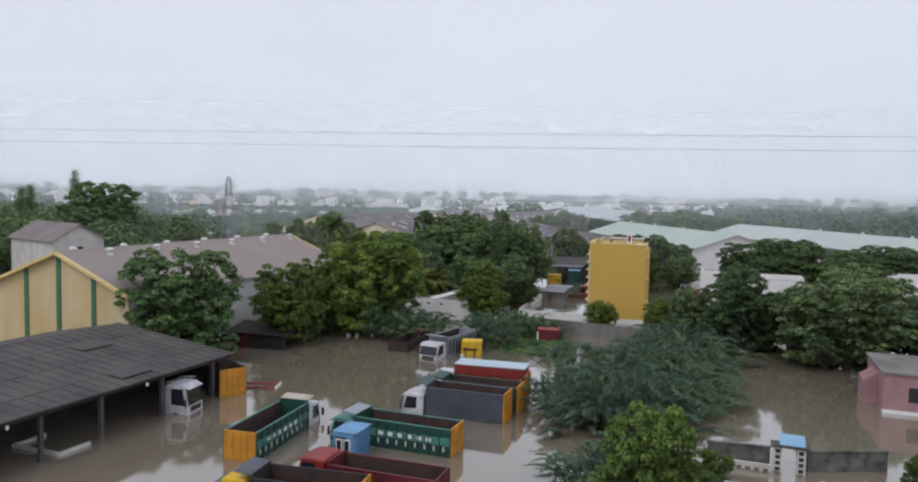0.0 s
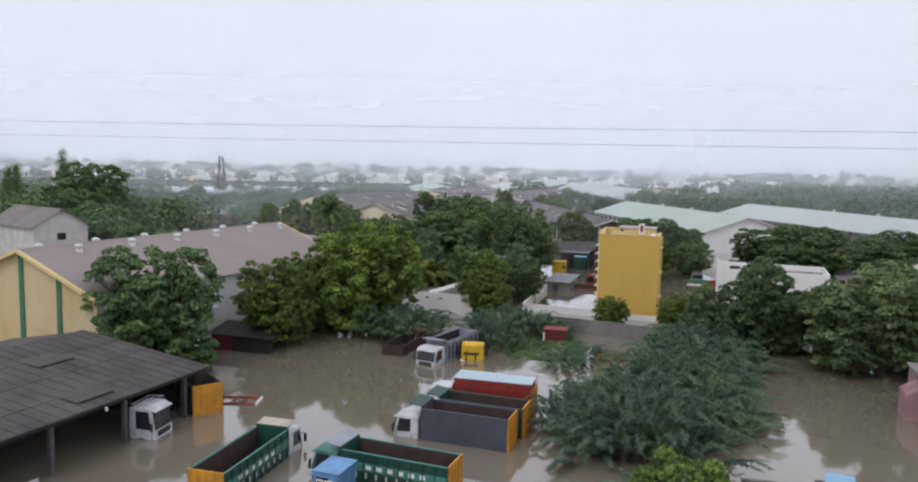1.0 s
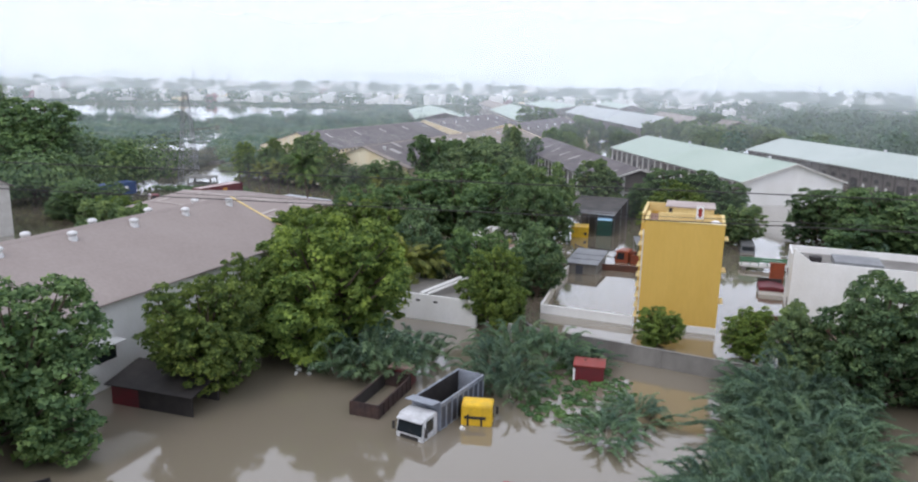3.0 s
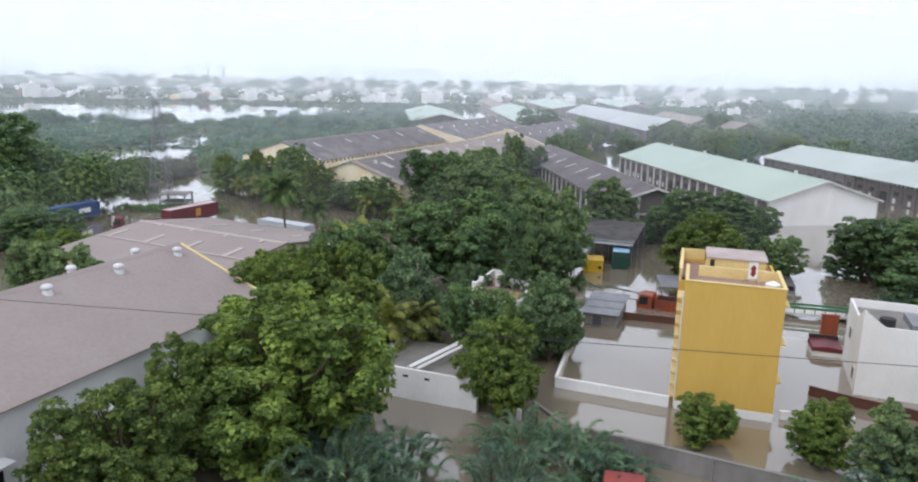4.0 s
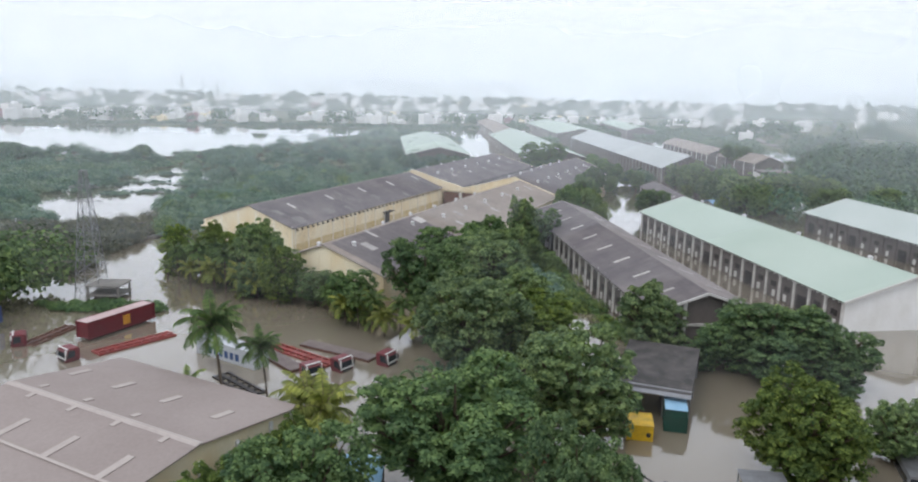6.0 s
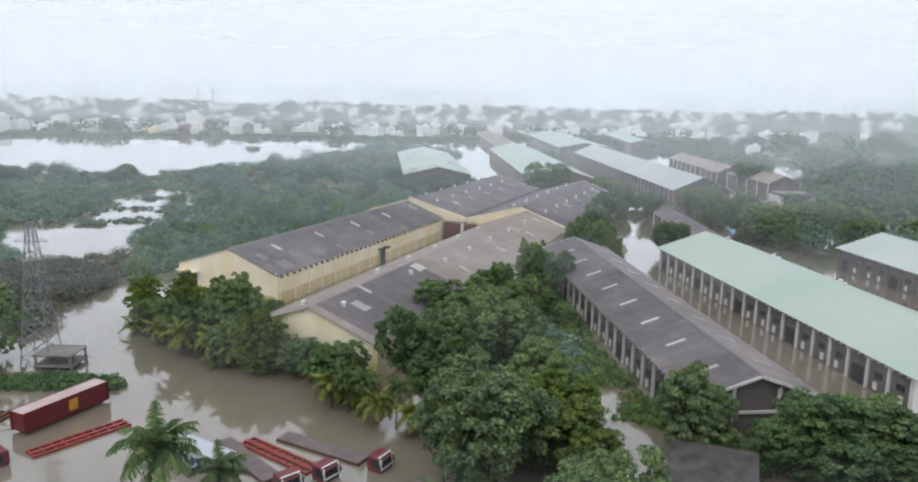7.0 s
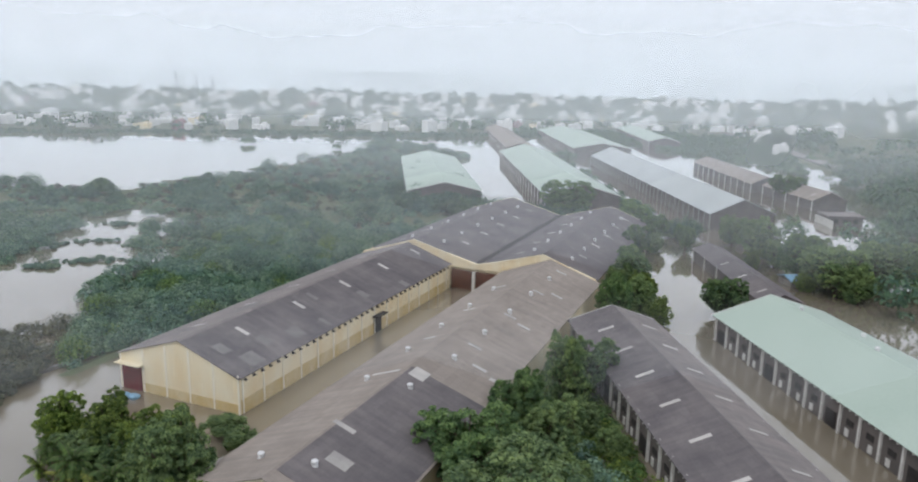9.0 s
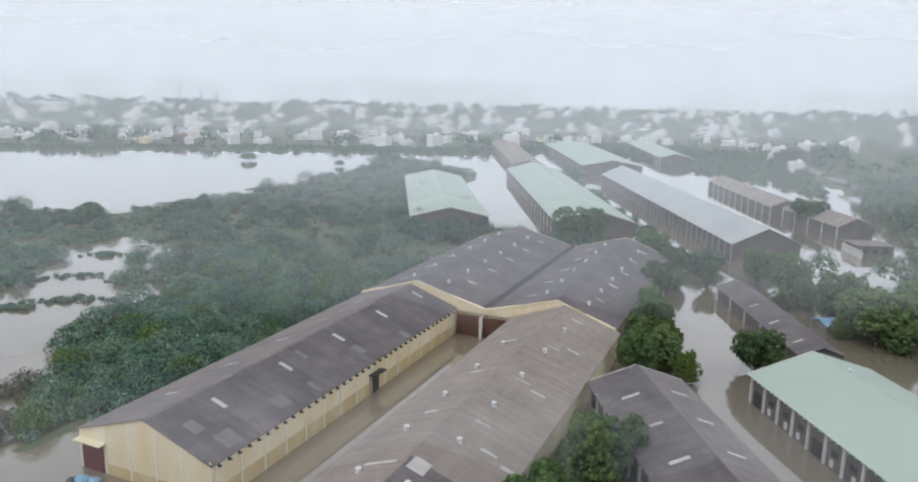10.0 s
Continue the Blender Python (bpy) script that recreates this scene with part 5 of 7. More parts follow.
trailer("dark steel trailer frame by the palm", pose(-92.0, 156.5, -0.05, 0, 0, -112), 9.0, M_DARK)
for x, y, rz in ((-82.0, 161.8, -116), (-79.4, 165.2, -105), (-74.8, 169.5, -98), (-114.4, 153.6, 165), (-125.4, 154.8, 140)):
    t = lone_cab("old maroon truck cab with white front trim in the flood", pose(x, y, 0.1, 0, 0, rz), P_MAROON, 1.9, 1.7)
    part("white_front_bar", Shell().box(-1.2, 1.2, 1.93, 2.02, 0.3, 0.5), M_WHITE, t)
    part("white_roof_edge", Shell().box(-1.2, 1.2, 1.5, 1.68, 1.68, 1.78), M_WHITE, t)
    for q in (-1.16, 1.04):
        part("white_corner_post", Shell().box(q, q + 0.12, 1.72, 1.96, 0.5, 1.6), M_WHITE, t)
    part("rear_panel", Shell().box(-1.15, 1.15, -0.06, 0.0, 0.2, 1.6), P_MAROON, t)

box = thing("yellow_machine", "bright yellow box-bodied machine in water", "truck", pose(-37.8, 160.0, 0, 0, 0, 12))
part("body", Shell().box(-1.45, 1.45, 0, 3.4, -1.0, 1.75), P_YELLOW, box)
part("roof_lip", Shell().box(-1.5, 1.5, -0.05, 3.45, 1.75, 1.85), P_YELLOW, box)
part("round_vent", Shell().tube([(0.95, -0.02, 0.75), (0.95, -0.06, 0.75)], 0.28, 12), M_DARK, box)
tipper("green tipper with pale blue tarpaulin, tail to the camera track", pose(-34.3, 163.7, 0, 0, 0, 8), 5.2, P_GREEN, P_GREEN, 1.9, cover=(P_GREEN, M_TARP))
hut = thing("sheet_shelter", "small grey sheet-roofed shelter under the big tree", "shelter", pose(-26.5, 147.6, 0, 0, 0, 14))
part("roof", Shell().prism_x([(0, 2.3), (5.0, 2.6), (5.0, 2.66), (0, 2.36)], 0, 4.2), M_STEEL, hut)
for a in (0.1, 4.0):
    for b in (0.1, 4.8):
        part("post", Shell().box(a, a + 0.1, b, b + 0.1, -1.3, 2.35), M_STEEL, hut)
solid("blue_box", Shell().box(-0.8, 0.8, -0.7, 0.7, -1.0, 1.7).box(-0.86, 0.86, -0.76, 0.76, 1.7, 1.78), M_TARP, "pale blue steel box beside the orange truck", "box", pose(-20.6, 148.6, 0, 0, 0, 14))
rail = thing("broken_rail", "low dark pipe rail broken off above the flood", "railing", pose(0, 0, 0))
for a, b in (((-36.8, 151.8, 0.5), (-34.6, 150.6, 0.2)), ((-34.2, 151.0, 0.55), (-29.0, 149.5, 0.5))):
    part("pipe", Shell().tube([a, b], 0.09, 6), M_DARK, rail)
for x, y in ((-36.6, 151.7), (-34.0, 150.9), (-31.6, 150.2), (-29.1, 149.5)):
    part("post", Shell().box(x - 0.05, x + 0.05, y - 0.05, y + 0.05, -1.3, 0.6), M_DARK, rail)
bridge = thing("footbridge", "pale concrete footbridge slab with dark green rails above the flood", "bridge", pose(-7.5, 149.5, 0, 0, 0, 6))
part("slab", Shell().box(-4.2, 4.2, -0.9, 0.9, 0.55, 0.8), M_WHITE_TRIM, bridge)
for q in (-0.8, 0.8):
    part("rail", Shell().box(-4.2, 4.2, q - 0.08, q + 0.08, 1.35, 1.6), M_GREEN_PAINT, bridge)
    for k in range(8):
        part("rail_post", Shell().box(-4.1 + k * 1.17, -4.0 + k * 1.17, q - 0.06, q + 0.06, 0.8, 1.35), M_GREEN_PAINT, bridge)
for k in (-3.6, 3.6):
    part("pier", Shell().box(k - 0.25, k + 0.25, -0.6, 0.6, -1.3, 0.55), M_CONCRETE, bridge)
cart = thing("covered_cart", "small white sided cart under a maroon cover in water", "cart", pose(-7.6, 135.4, 0, 0, 0, 4))
part("body", Shell().box(-1.5, 1.5, 0, 3.0, -0.5, 0.55), M_WHITE, cart)
part("cover", Shell().prism_y([(-1.6, 0.55), (1.6, 0.55), (1.5, 0.95), (0, 1.15), (-1.5, 0.95)], -0.1, 3.1), P_MAROON, cart, "dull maroon cover")
part("front_board", Shell().box(-1.5, 1.5, 3.1, 3.25, 0.0, 1.45), M_DARK, cart)
wall_run("rusty brown sheet fence beside the white block", [(-10.2, 123.6), (-6.5, 122.4), (-1.0, 121.4)], 0.9, P_DULLRUST, "sheet_fence", 0.1)
solid("gate_wall", Shell().box(-0.9, 0.9, -0.15, 0.15, -1.3, 2.6).box(-1.0, 1.0, -0.2, 0.2, 2.6, 2.75), P_RUST, "red brick gate panel beside the white block", "wall", pose(-6.9, 142.5, 0, 0, 0, 8))
tipper("orange-red truck with rail-sided bed beside the yellow house", pose(-22.6, 145.4, 0, 0, 0, 84), 4.2, P_RUST, P_RUST, 1.3)
busy = thing("minibus", "silver-grey minibus drowned to its windows", "bus", pose(-10.6, 160.6, 0, 0, 0, 4))
part("body", Shell().prism_y([(-1.1, -1.0), (1.1, -1.0), (1.1, 0.8), (0.95, 1.25), (-0.95, 1.25), (-1.1, 0.8)], 0, 6.8), M_STEEL, busy)
part("rear_window", Shell().box(-0.9, 0.9, -0.02, 0.0, 0.35, 1.0), M_GLASS, busy)
for s in (-1, 1):
    part("side_window", Shell().box(s * 1.11 - 0.01, s * 1.11 + 0.01, 0.4, 6.2, 0.3, 0.85), M_GLASS, busy)
redbox = thing("red_shop_box", "small red kiosk box with pale lid in the flood", "kiosk", pose(-23.4, 97.6, 0, 0, 0, 8))
part("body", Shell().box(-1.3, 1.3, 0, 2.0, -1.0, 1.45), P_MAROON, redbox)
part("lid", Shell().box(-1.4, 1.4, -0.1, 2.1, 1.45, 1.58), P_RED, redbox)
part("white_post", Shell().box(-1.38, -1.2, -0.06, 0.06, -0.6, 1.2), M_WHITE, redbox)
solid("flood_barrier", Shell().prism_x([(0, 0.0), (0.5, 0.9), (0.6, 0.9), (0.15, 0.0)], -1.5, 1.5), P_GREY, "dark steel grille panel sticking out of the water", "panel", pose(-16.5, 79.0, 0, 0, 0, 10))
for x, y in ((-46.5, 150.5), (-43.8, 151.2)):
    solid("white_tank", Shell().box(-0.8, 0.8, -0.5, 0.5, -0.5, 0.8), M_WHITE, "white box tank standing in water", "tank", pose(x, y, 0, 0, 0, 15))
solid("red_awning", Shell().prism_x([(0, 1.7), (3.4, 2.4), (3.4, 2.5), (0, 1.8)], -1.7, 1.7), P_RED, "sagging red cloth awning", "awning", pose(-45.8, 146.5, 0, 0, 0, 10))
solid("blue_tarpaulin", Shell().prism_x([(-3.2, 2.4), (0, 3.4), (3.2, 2.6), (3.2, 2.7), (0, 3.5), (-3.2, 2.5)], -2.6, 2.6), M_TARP, "pale blue tarpaulin over a hut", "tarpaulin", pose(-61.0, 137.5, 0, 0, 0, 20))
solid("blue_tarpaulin", Shell().prism_x([(-3.2, 1.6), (0, 2.6), (3.2, 1.8), (3.2, 1.9), (0, 2.7), (-3.2, 1.7)], -3.2, 3.2), M_TARP, "bright blue tarpaulin roof among trees", "tarpaulin", pose(-37.0, 344.0, 0, 0, 0, 30))
hut = thing("tarp_hut", "brick hut walls under the tarpaulin", "hut", pose(-61.0, 137.5, 0, 0, 0, 20))
part("wall_block", Shell().box(-2.3, 2.3, -2.9, 2.9, -1.3, 2.4), M_CONCRETE, hut)
hut = thing("tarp_hut", "low hut walls under the bright tarpaulin", "hut", pose(-37.0, 344.0, 0, 0, 0, 30))
part("wall_block", Shell().box(-2.9, 2.9, -2.9, 2.9, -1.3, 1.65), M_CONCRETE, hut)
cabin = thing("pump_cabin", "open concrete pump cabin on stilts beside the pylon", "outbuilding", pose(-134.2, 178.5, 0, 0, 0, 20))
for z in (0.5, 2.2):
    part("slab", Shell().box(-3, 3, -2.5, 2.5, z, z + 0.25), M_CONCRETE, cabin)
for x in (-2.7, 2.7):
    for y in (-2.2, 2.2):
        part("column", Shell().box(x - 0.15, x + 0.15, y - 0.15, y + 0.15, -1.3, 2.2), M_CONCRETE, cabin)


# ---- pylons, masts, wires ----
def lattice_tower(name, label, m, height, base, top, arms=(), bar=0.09):
    t = thing(name, label, "pylon", m)
    levels = 9 if bar < 0.2 else 4
    at = lambda k, sx, sy: ((base + (top - base) * k / levels) / 2 * sx, (base + (top - base) * k / levels) / 2 * sy, -1.0 + (height + 1) * k / levels)
    for sx, sy in ((-1, -1), (1, -1), (1, 1), (-1, 1)):
        part("leg", Shell().beam(at(0, sx, sy), at(levels, sx, sy), bar), M_STEEL, t)
    corners = ((-1, -1), (1, -1), (1, 1), (-1, 1))
    for k in range(levels):
        for a, b in zip(corners, corners[1:] + corners[:1]):
            for p, q in ((at(k, *a), at(k + 1, *b)), (at(k, *b), at(k + 1, *a)), (at(k + 1, *a), at(k + 1, *b))):
                part("brace", Shell().beam(p, q, bar * 0.6), M_STEEL, t)
    for z, half in arms:
        part("cross_arm", Shell().beam((-half, 0, z), (half, 0, z), bar).beam((-half, 0, z), (0, 0, z + 1.0), bar * 0.7).beam((half, 0, z), (0, 0, z + 1.0), bar * 0.7), M_STEEL, t)
    return t


lattice_tower("pylon", "grey steel lattice pylon standing in the flood", pose(-137.6, 178.0, 0, 0, 0, 25), 22.5, 4.6, 0.9, ((17.0, 3.2), (19.5, 2.6)), 0.075)
for x, y, h in ((-1010, 1190, 52), (-985, 1215, 48), (-905, 1160, 46), (57, 962, 40)):
    lattice_tower("far_mast", "thin far mast on the hazy horizon", pose(x, y, 0), h, 4.0, 0.6, (), 0.24)


def overhead_line(label, ends, sags, poles, r):
    """A line of wires between two points, with the poles that hold it."""
    t = thing("power_line", label, "power line", pose(0, 0, 0))
    for (a, b), sag in zip(ends, sags):
        a, b = Vector(a), Vector(b)
        pts = [tuple(a.lerp(b, u) - Vector((0, 0, 4 * sag * u * (1 - u)))) for u in np.linspace(0, 1, 25)]
        part("wire", Shell().tube(pts, r, 5), M_DARK, t)
    for x, y, z0, z1, rad in poles:
        part("pole", Shell().tube([(x, y, z0), (x, y, z1)], [rad, rad * 0.7], 8), M_CONCRETE, t, "grey concrete pole")


overhead_line("pair of thin black overhead power lines", [((-166, 22.3, 24.5), (127, 86.8, 24.5)), ((-166, 22.9, 23.6), (127, 87.4, 23.6))], (1.3, 1.3), ((-166, 22.3, -1.3, 24.6, 0.3), (127, 86.8, -1.3, 24.6, 0.3)), 0.014)
overhead_line("single thin black overhead line over the yard", [((-172, 46.5, 19.6), (115, 109.5, 19.6))], (1.3,), ((-172, 46.5, -1.3, 19.7, 0.25), (115, 109.5, -1.3, 19.7, 0.25)), 0.015)


# ---- plants ----
def unit(v):
    return v / np.maximum(np.linalg.norm(v, axis=1, keepdims=True), 1e-9)


def leaf_tris(pos, facing, size, rng, slim=0.75, stray=0.5):
    """A pointed leaf spray at each position, its face turned along facing."""
    k = len(pos)
    n = unit(facing + stray * rng.normal(size=(k, 3)))
    a = unit(np.cross(n, rng.normal(size=(k, 3))))
    b = np.cross(n, a)
    s = size * rng.uniform(0.65, 1.35, (k, 1))
    v = np.stack([pos - a * s, pos + a * s * 0.6 + b * s * slim, pos + a * s * 0.6 - b * s * slim], 1)
    return v.reshape(-1, 3)


def crown_points(rng, radius, low, high, blobs, per, ragged=0.25, clump=(0.09, 0.2)):
    """Leaf positions and facings for a crown of several lobes made of many uneven clumps; buried leaves are left out."""
    tall = high - low
    lobes = [(np.array([0, 0, low + 0.54 * tall]), radius * 0.52, tall * 0.42)]
    n = int(rng.integers(5, 8))
    for k in range(n):
        a = 2 * math.pi * (k + rng.uniform(-0.3, 0.3)) / n
        rho = radius * rng.uniform(0.36, 0.62) * (1 - 0.3 * ragged)
        lobes.append((np.array([rho * math.cos(a), rho * math.sin(a), low + tall * rng.uniform(0.2, 0.58 + 0.2 * ragged)]), radius * rng.uniform(0.32, 0.5), tall * rng.uniform(0.24, 0.40)))
    c = []
    while len(c) < blobs:
        k = int(rng.integers(0, len(lobes)))
        q, rl, hl = lobes[k]
        d = rng.normal(size=3)
        d /= np.linalg.norm(d)
        p = q + d * rng.uniform(0.7, 1.0) * np.array([rl, rl, hl]) * 0.88
        if p[2] < low or any(i != k and ((p - o) ** 2 / np.array([r1, r1, h1]) ** 2).sum() < 0.45 for i, (o, r1, h1) in enumerate(lobes)):
            continue
        c.append(p)
    c = np.array(c)
    r = radius * rng.uniform(*clump, blobs)
    g = unit(rng.normal(size=(blobs * per, 3)))
    g[:, 2] = np.where(g[:, 2] < -0.3, -g[:, 2], g[:, 2])
    rr = np.repeat(r, per)[:, None]
    p = np.repeat(c, per, 0) + g * rr * rng.uniform(0.62, 1.12, (blobs * per, 1)) * np.array([1, 1, 0.78])
    own = np.repeat(np.arange(blobs), per)
    keep = np.ones(len(p), bool)
    for i in range(blobs):
        d = (p - c[i]) / np.array([1, 1, 0.78])
        keep &= (own == i) | ((d * d).sum(1) > (0.8 * r[i]) ** 2)
    return p[keep], g[keep] + np.array([0, 0, 0.45]), c, r


def broad_tree(label, leaf, seed, radius=6.0, height=11.0, low=0.4, blobs=330, per=92, size=0.15, ragged=0.36, m=None, name="tree", clump=(0.05, 0.115)):
    rng = np.random.default_rng(seed)
    t = thing(name, label, "tree", m or pose(0, 0, 0), "trees of the flooded district")
    s = Shell()
    s.tube([(0, 0, -1.3), (0.15, 0.05, 1.0), (0.1, 0.2, low + 1.5), (0.0, 0.1, height * 0.62)], [0.36, 0.30, 0.24, 0.08], 8)
    p, g, c, r = crown_points(rng, radius, low, height, blobs, per, ragged, clump)
    for i in range(0, blobs, 4):
        z0 = min(max(low * 0.8, c[i][2] * 0.45), height * 0.5)
        a = np.array([0.1, 0.1, z0])
        mid = a * 0.45 + c[i] * 0.55 + np.array([0, 0, -0.3])
        s.tube([tuple(a), tuple(mid), tuple(c[i])], [0.13, 0.09, 0.03], 5)
    part("trunk", s, M_BARK, t)
    deep = c * np.array([0.62, 0.62, 0.8])
    deep = np.repeat(deep, 7, 0) + rng.normal(size=(blobs * 7, 3)) * 0.4
    v = np.concatenate([leaf_tris(p, g, size, rng), leaf_tris(deep, rng.normal(size=deep.shape), 0.3, rng)])
    part("crown", tri_mesh("crown", v, leaf), None, t)
    return t


def place(src, x, y, h, r, turn, base_h, base_r, z=0.0, label=""):
    k = copy_thing(src, pose(x, y, z, 0, 0, turn) @ Matrix.Diagonal((r / base_r, r / base_r, h / base_h, 1)))
    return tagged(k, label)


def stand(x, y, h, r):
    return pose(x, y, 0) @ Matrix.Diagonal((r / 6.0, r / 6.0, h / 11.0, 1))


TREES = [broad_tree("dense dark green broad-leaved tree in flood water", F_TREE, 11, m=stand(-57.6, 69.5, 13.2, 8.4), blobs=360, per=84, clump=(0.05, 0.115), size=0.155),
         broad_tree("round fresh green tree with bright leaf clumps", F_LIGHT, 12, ragged=0.2, m=stand(-52.8, 83.0, 10.8, 6.3), per=105, size=0.15, blobs=360, clump=(0.055, 0.115)),
         broad_tree("wide olive green tree with uneven crown", F_OLIVE, 13, ragged=0.35, m=stand(-45.0, 158.0, 14.4, 8.8)),
         broad_tree("tall loose-crowned dark green tree", F_TREE, 14, ragged=0.45, blobs=330, m=stand(-76.0, 187.5, 15.4, 8.6)),
         broad_tree("tree with silvery pale leaf clumps in the lane", F_SILVER, 16, ragged=0.35, m=stand(-35.0, 122.0, 10.6, 5.0)),
         broad_tree("fine-leaved olive tree with feathery crown", F_OLIVE, 15, ragged=0.4, size=0.14, per=130, m=stand(-39.8, 187.6, 11.4, 6.6)),
         broad_tree("young bright yellow-green tree with tufted leaf clumps", F_BRIGHT, 18, ragged=0.4, size=0.22, per=90, blobs=170, clump=(0.08, 0.15), m=stand(-4.8, 48.8, 7.7, 3.7))]
K = 0
for kind, spots in (
        (0, ((-60, 127, 10.5, 5.6), (8, 158, 10.5, 8.5), (1.5, 172, 9.0, 6.5), (-0.6, 102.6, 9.8, 5.0), (-166, 160, 18.0, 11), (-158, 152, 12, 8), (-186, 170, 12, 8), (-119, 132.5, 6.5, 5.5), (-127, 136, 6.2, 5.2),
             (-115, 410, 13, 10), (20, 165, 8.5, 7), (-24, 188, 9, 7.5), (-30.5, 186.5, 6.5, 4.5), (-16, 186, 7.5, 5.5), (-88, 185, 7.5, 4), (30, 190, 8.5, 8))),
        (1, ((-120, 199, 12.4, 5.8), (-129, 200.6, 11.4, 5.4), (-104, 188.6, 11.4, 4.9), (-138.5, 201, 10.2, 4.4), (-48.5, 95, 15.0, 9), (-67, 293.5, 7.2, 3.4), (-72.5, 307, 9.2, 4.8), (-76, 327, 7.6, 3.8), (-82, 344, 7.0, 4.0), (-48, 357, 6.5, 3.4), (-35, 337, 6.0, 3.2), (-53.3, 91.5, 10.6, 5.4), (-36, 108.6, 10, 4.8), (-19, 110, 4.6, 3.0), (-10.5, 110, 5.7, 3.2), (-21, 158, 12.1, 7.6),
             (-65, 181, 9.2, 8), (-53, 178, 9.6, 7.5), (-57.5, 186.5, 9.5, 6.5), (-92.5, 188.6, 7.0, 3.2), (24, 88, 6, 4), (-104, 124, 8, 5), (-66.8, 117, 10.6, 5), (-67.5, 121.5, 9.4, 4.2), (-67.2, 128.5, 8.6, 4.2), (-65, 124, 9.5, 5.0), (-62, 112, 11.5, 5.5), (-66.5, 110.5, 9.2, 4.6), (-57, 104, 10, 5.5), (-66.4, 135, 8.4, 4.4), (-57.5, 120.5, 12.0, 6.0), (-53, 113, 10.5, 5.0))),
        (2, ((-119, 194.4, 5.2, 3.6), (-132, 197.4, 5.2, 3.6), (-110.5, 189.6, 6.6, 3.4), (-126, 195.6, 5.0, 3.4), (-114, 195.6, 11.0, 4.4), (-98.0, 189.4, 5.6, 3.2), (11.5, 99, 10.0, 6.8), (19, 103, 7.5, 5.5), (5.5, 106, 6.5, 3.8), (-62, 171, 12.4, 7), (-12, 166, 6, 3), (-72, 203, 11, 7.5), (-28, 337, 11, 7), (-46, 372, 11, 5.5), (-54, 384, 9, 4.6), (-18, 347, 10.5, 7.5), (-5, 354, 10, 7), (-120.5, 214, 2.6, 2.6), (-116.5, 212, 2.2, 2.2))),
        (3, ((-80.5, 352, 8.5, 4.4), (-78.5, 378, 7.5, 4.0), (-77.5, 318, 8.6, 4.6), (-34, 500, 9, 7), (-114, 196.2, 6.0, 4.2), (-124.5, 197.4, 5.6, 4.2), (-52, 140, 10.4, 7.5), (-39, 132, 10.6, 4.4), (-41, 116.5, 7, 3.2), (-79.5, 229, 9, 4.2), (-74, 250, 8, 4.5), (-76.5, 291, 8.5, 3.6), (-68, 371.5, 6.5, 3.2), (-54, 304, 7.7, 4.8), (-36, 350, 10, 5), (-82, 214, 9, 6), (-88, 391, 9, 6))),
        (4, ((-50, 120, 13, 6.5), (-46, 128, 9.5, 4.0))),
        (6, ((-2.2, 47.6, 6.2, 3.0), (-1.6, 56.4, 3.4, 2.4), (10.8, 58.5, 5.0, 2.2))),
        (5, ((-71.5, 299, 9.6, 4.6), (-78.5, 309, 8.6, 4.2), (-81, 333, 8.8, 4.6), (-76.5, 364, 6.5, 3.4), (-75, 390, 6, 3.4), (-42, 361, 8.5, 4.4), (-29, 352, 10.5, 5), (-23, 331, 8.5, 4.5), (-30, 368, 9, 5), (-16, 366, 9.5, 5), (3, 110, 5.0, 4.2), (9.5, 109, 5.2, 4.6), (16, 109, 5.2, 4.6), (22, 108, 5.4, 4.6), (-6, 105, 7.4, 3.6), (-75.4, 241, 14.6, 4.4), (-74, 224, 10.8, 5.4), (-61, 190, 10, 7), (-20, 193, 8.5, 6), (-87, 111.5, 9.0, 4.2), (-94, 112, 9.5, 4.8), (-80, 111, 7.5, 3.0), (-69, 217, 6.0, 3.4), (-66, 231, 4.4, 2.8), (-71, 236, 6.0, 3.2), (-4, 338, 10, 7.5), (12, 345, 10, 8.5), (8, 181, 8, 8)))):
    for x, y, h, r in spots:
        place(TREES[kind], x, y, h, r, (K * 77) % 360, 11.0, 6.0)
        K += 1


def casuarina(label, seed, height, m):
    """A tall thin tree with drooping wispy branches up its stem."""
    rng = np.random.default_rng(seed)
    t = thing("casuarina", label, "tree", m)
    part("trunk", Shell().tube([(0, 0, -1.3), (0.2, 0, height * 0.5), (0, 0.2, height)], [0.35, 0.22, 0.05], 7), M_BARK, t)
    h = rng.uniform(0.18, 1.0, 70)
    a = rng.uniform(0, 2 * math.pi, 70)
    out = (0.6 + 2.6 * (1 - h)) * rng.uniform(0.3, 1.0, 70)
    c = np.stack([out * np.cos(a), out * np.sin(a), h * height + 0.3 * out], 1)
    p = np.repeat(c, 60, 0) + rng.normal(size=(4200, 3)) * np.array([0.5, 0.5, 0.7])
    part("crown", tri_mesh("crown", leaf_tris(p, rng.normal(size=(4200, 3)), 0.26, rng, 0.35), F_TREE), None, t)
    return t


for x, y, h in ((-178.0, 162.0, 23.0), (-191.0, 158.0, 19.0), (-197.0, 160.0, 18.0)):
    casuarina("tall thin feathery tree above the woods", int(h), h, pose(x, y, 0))


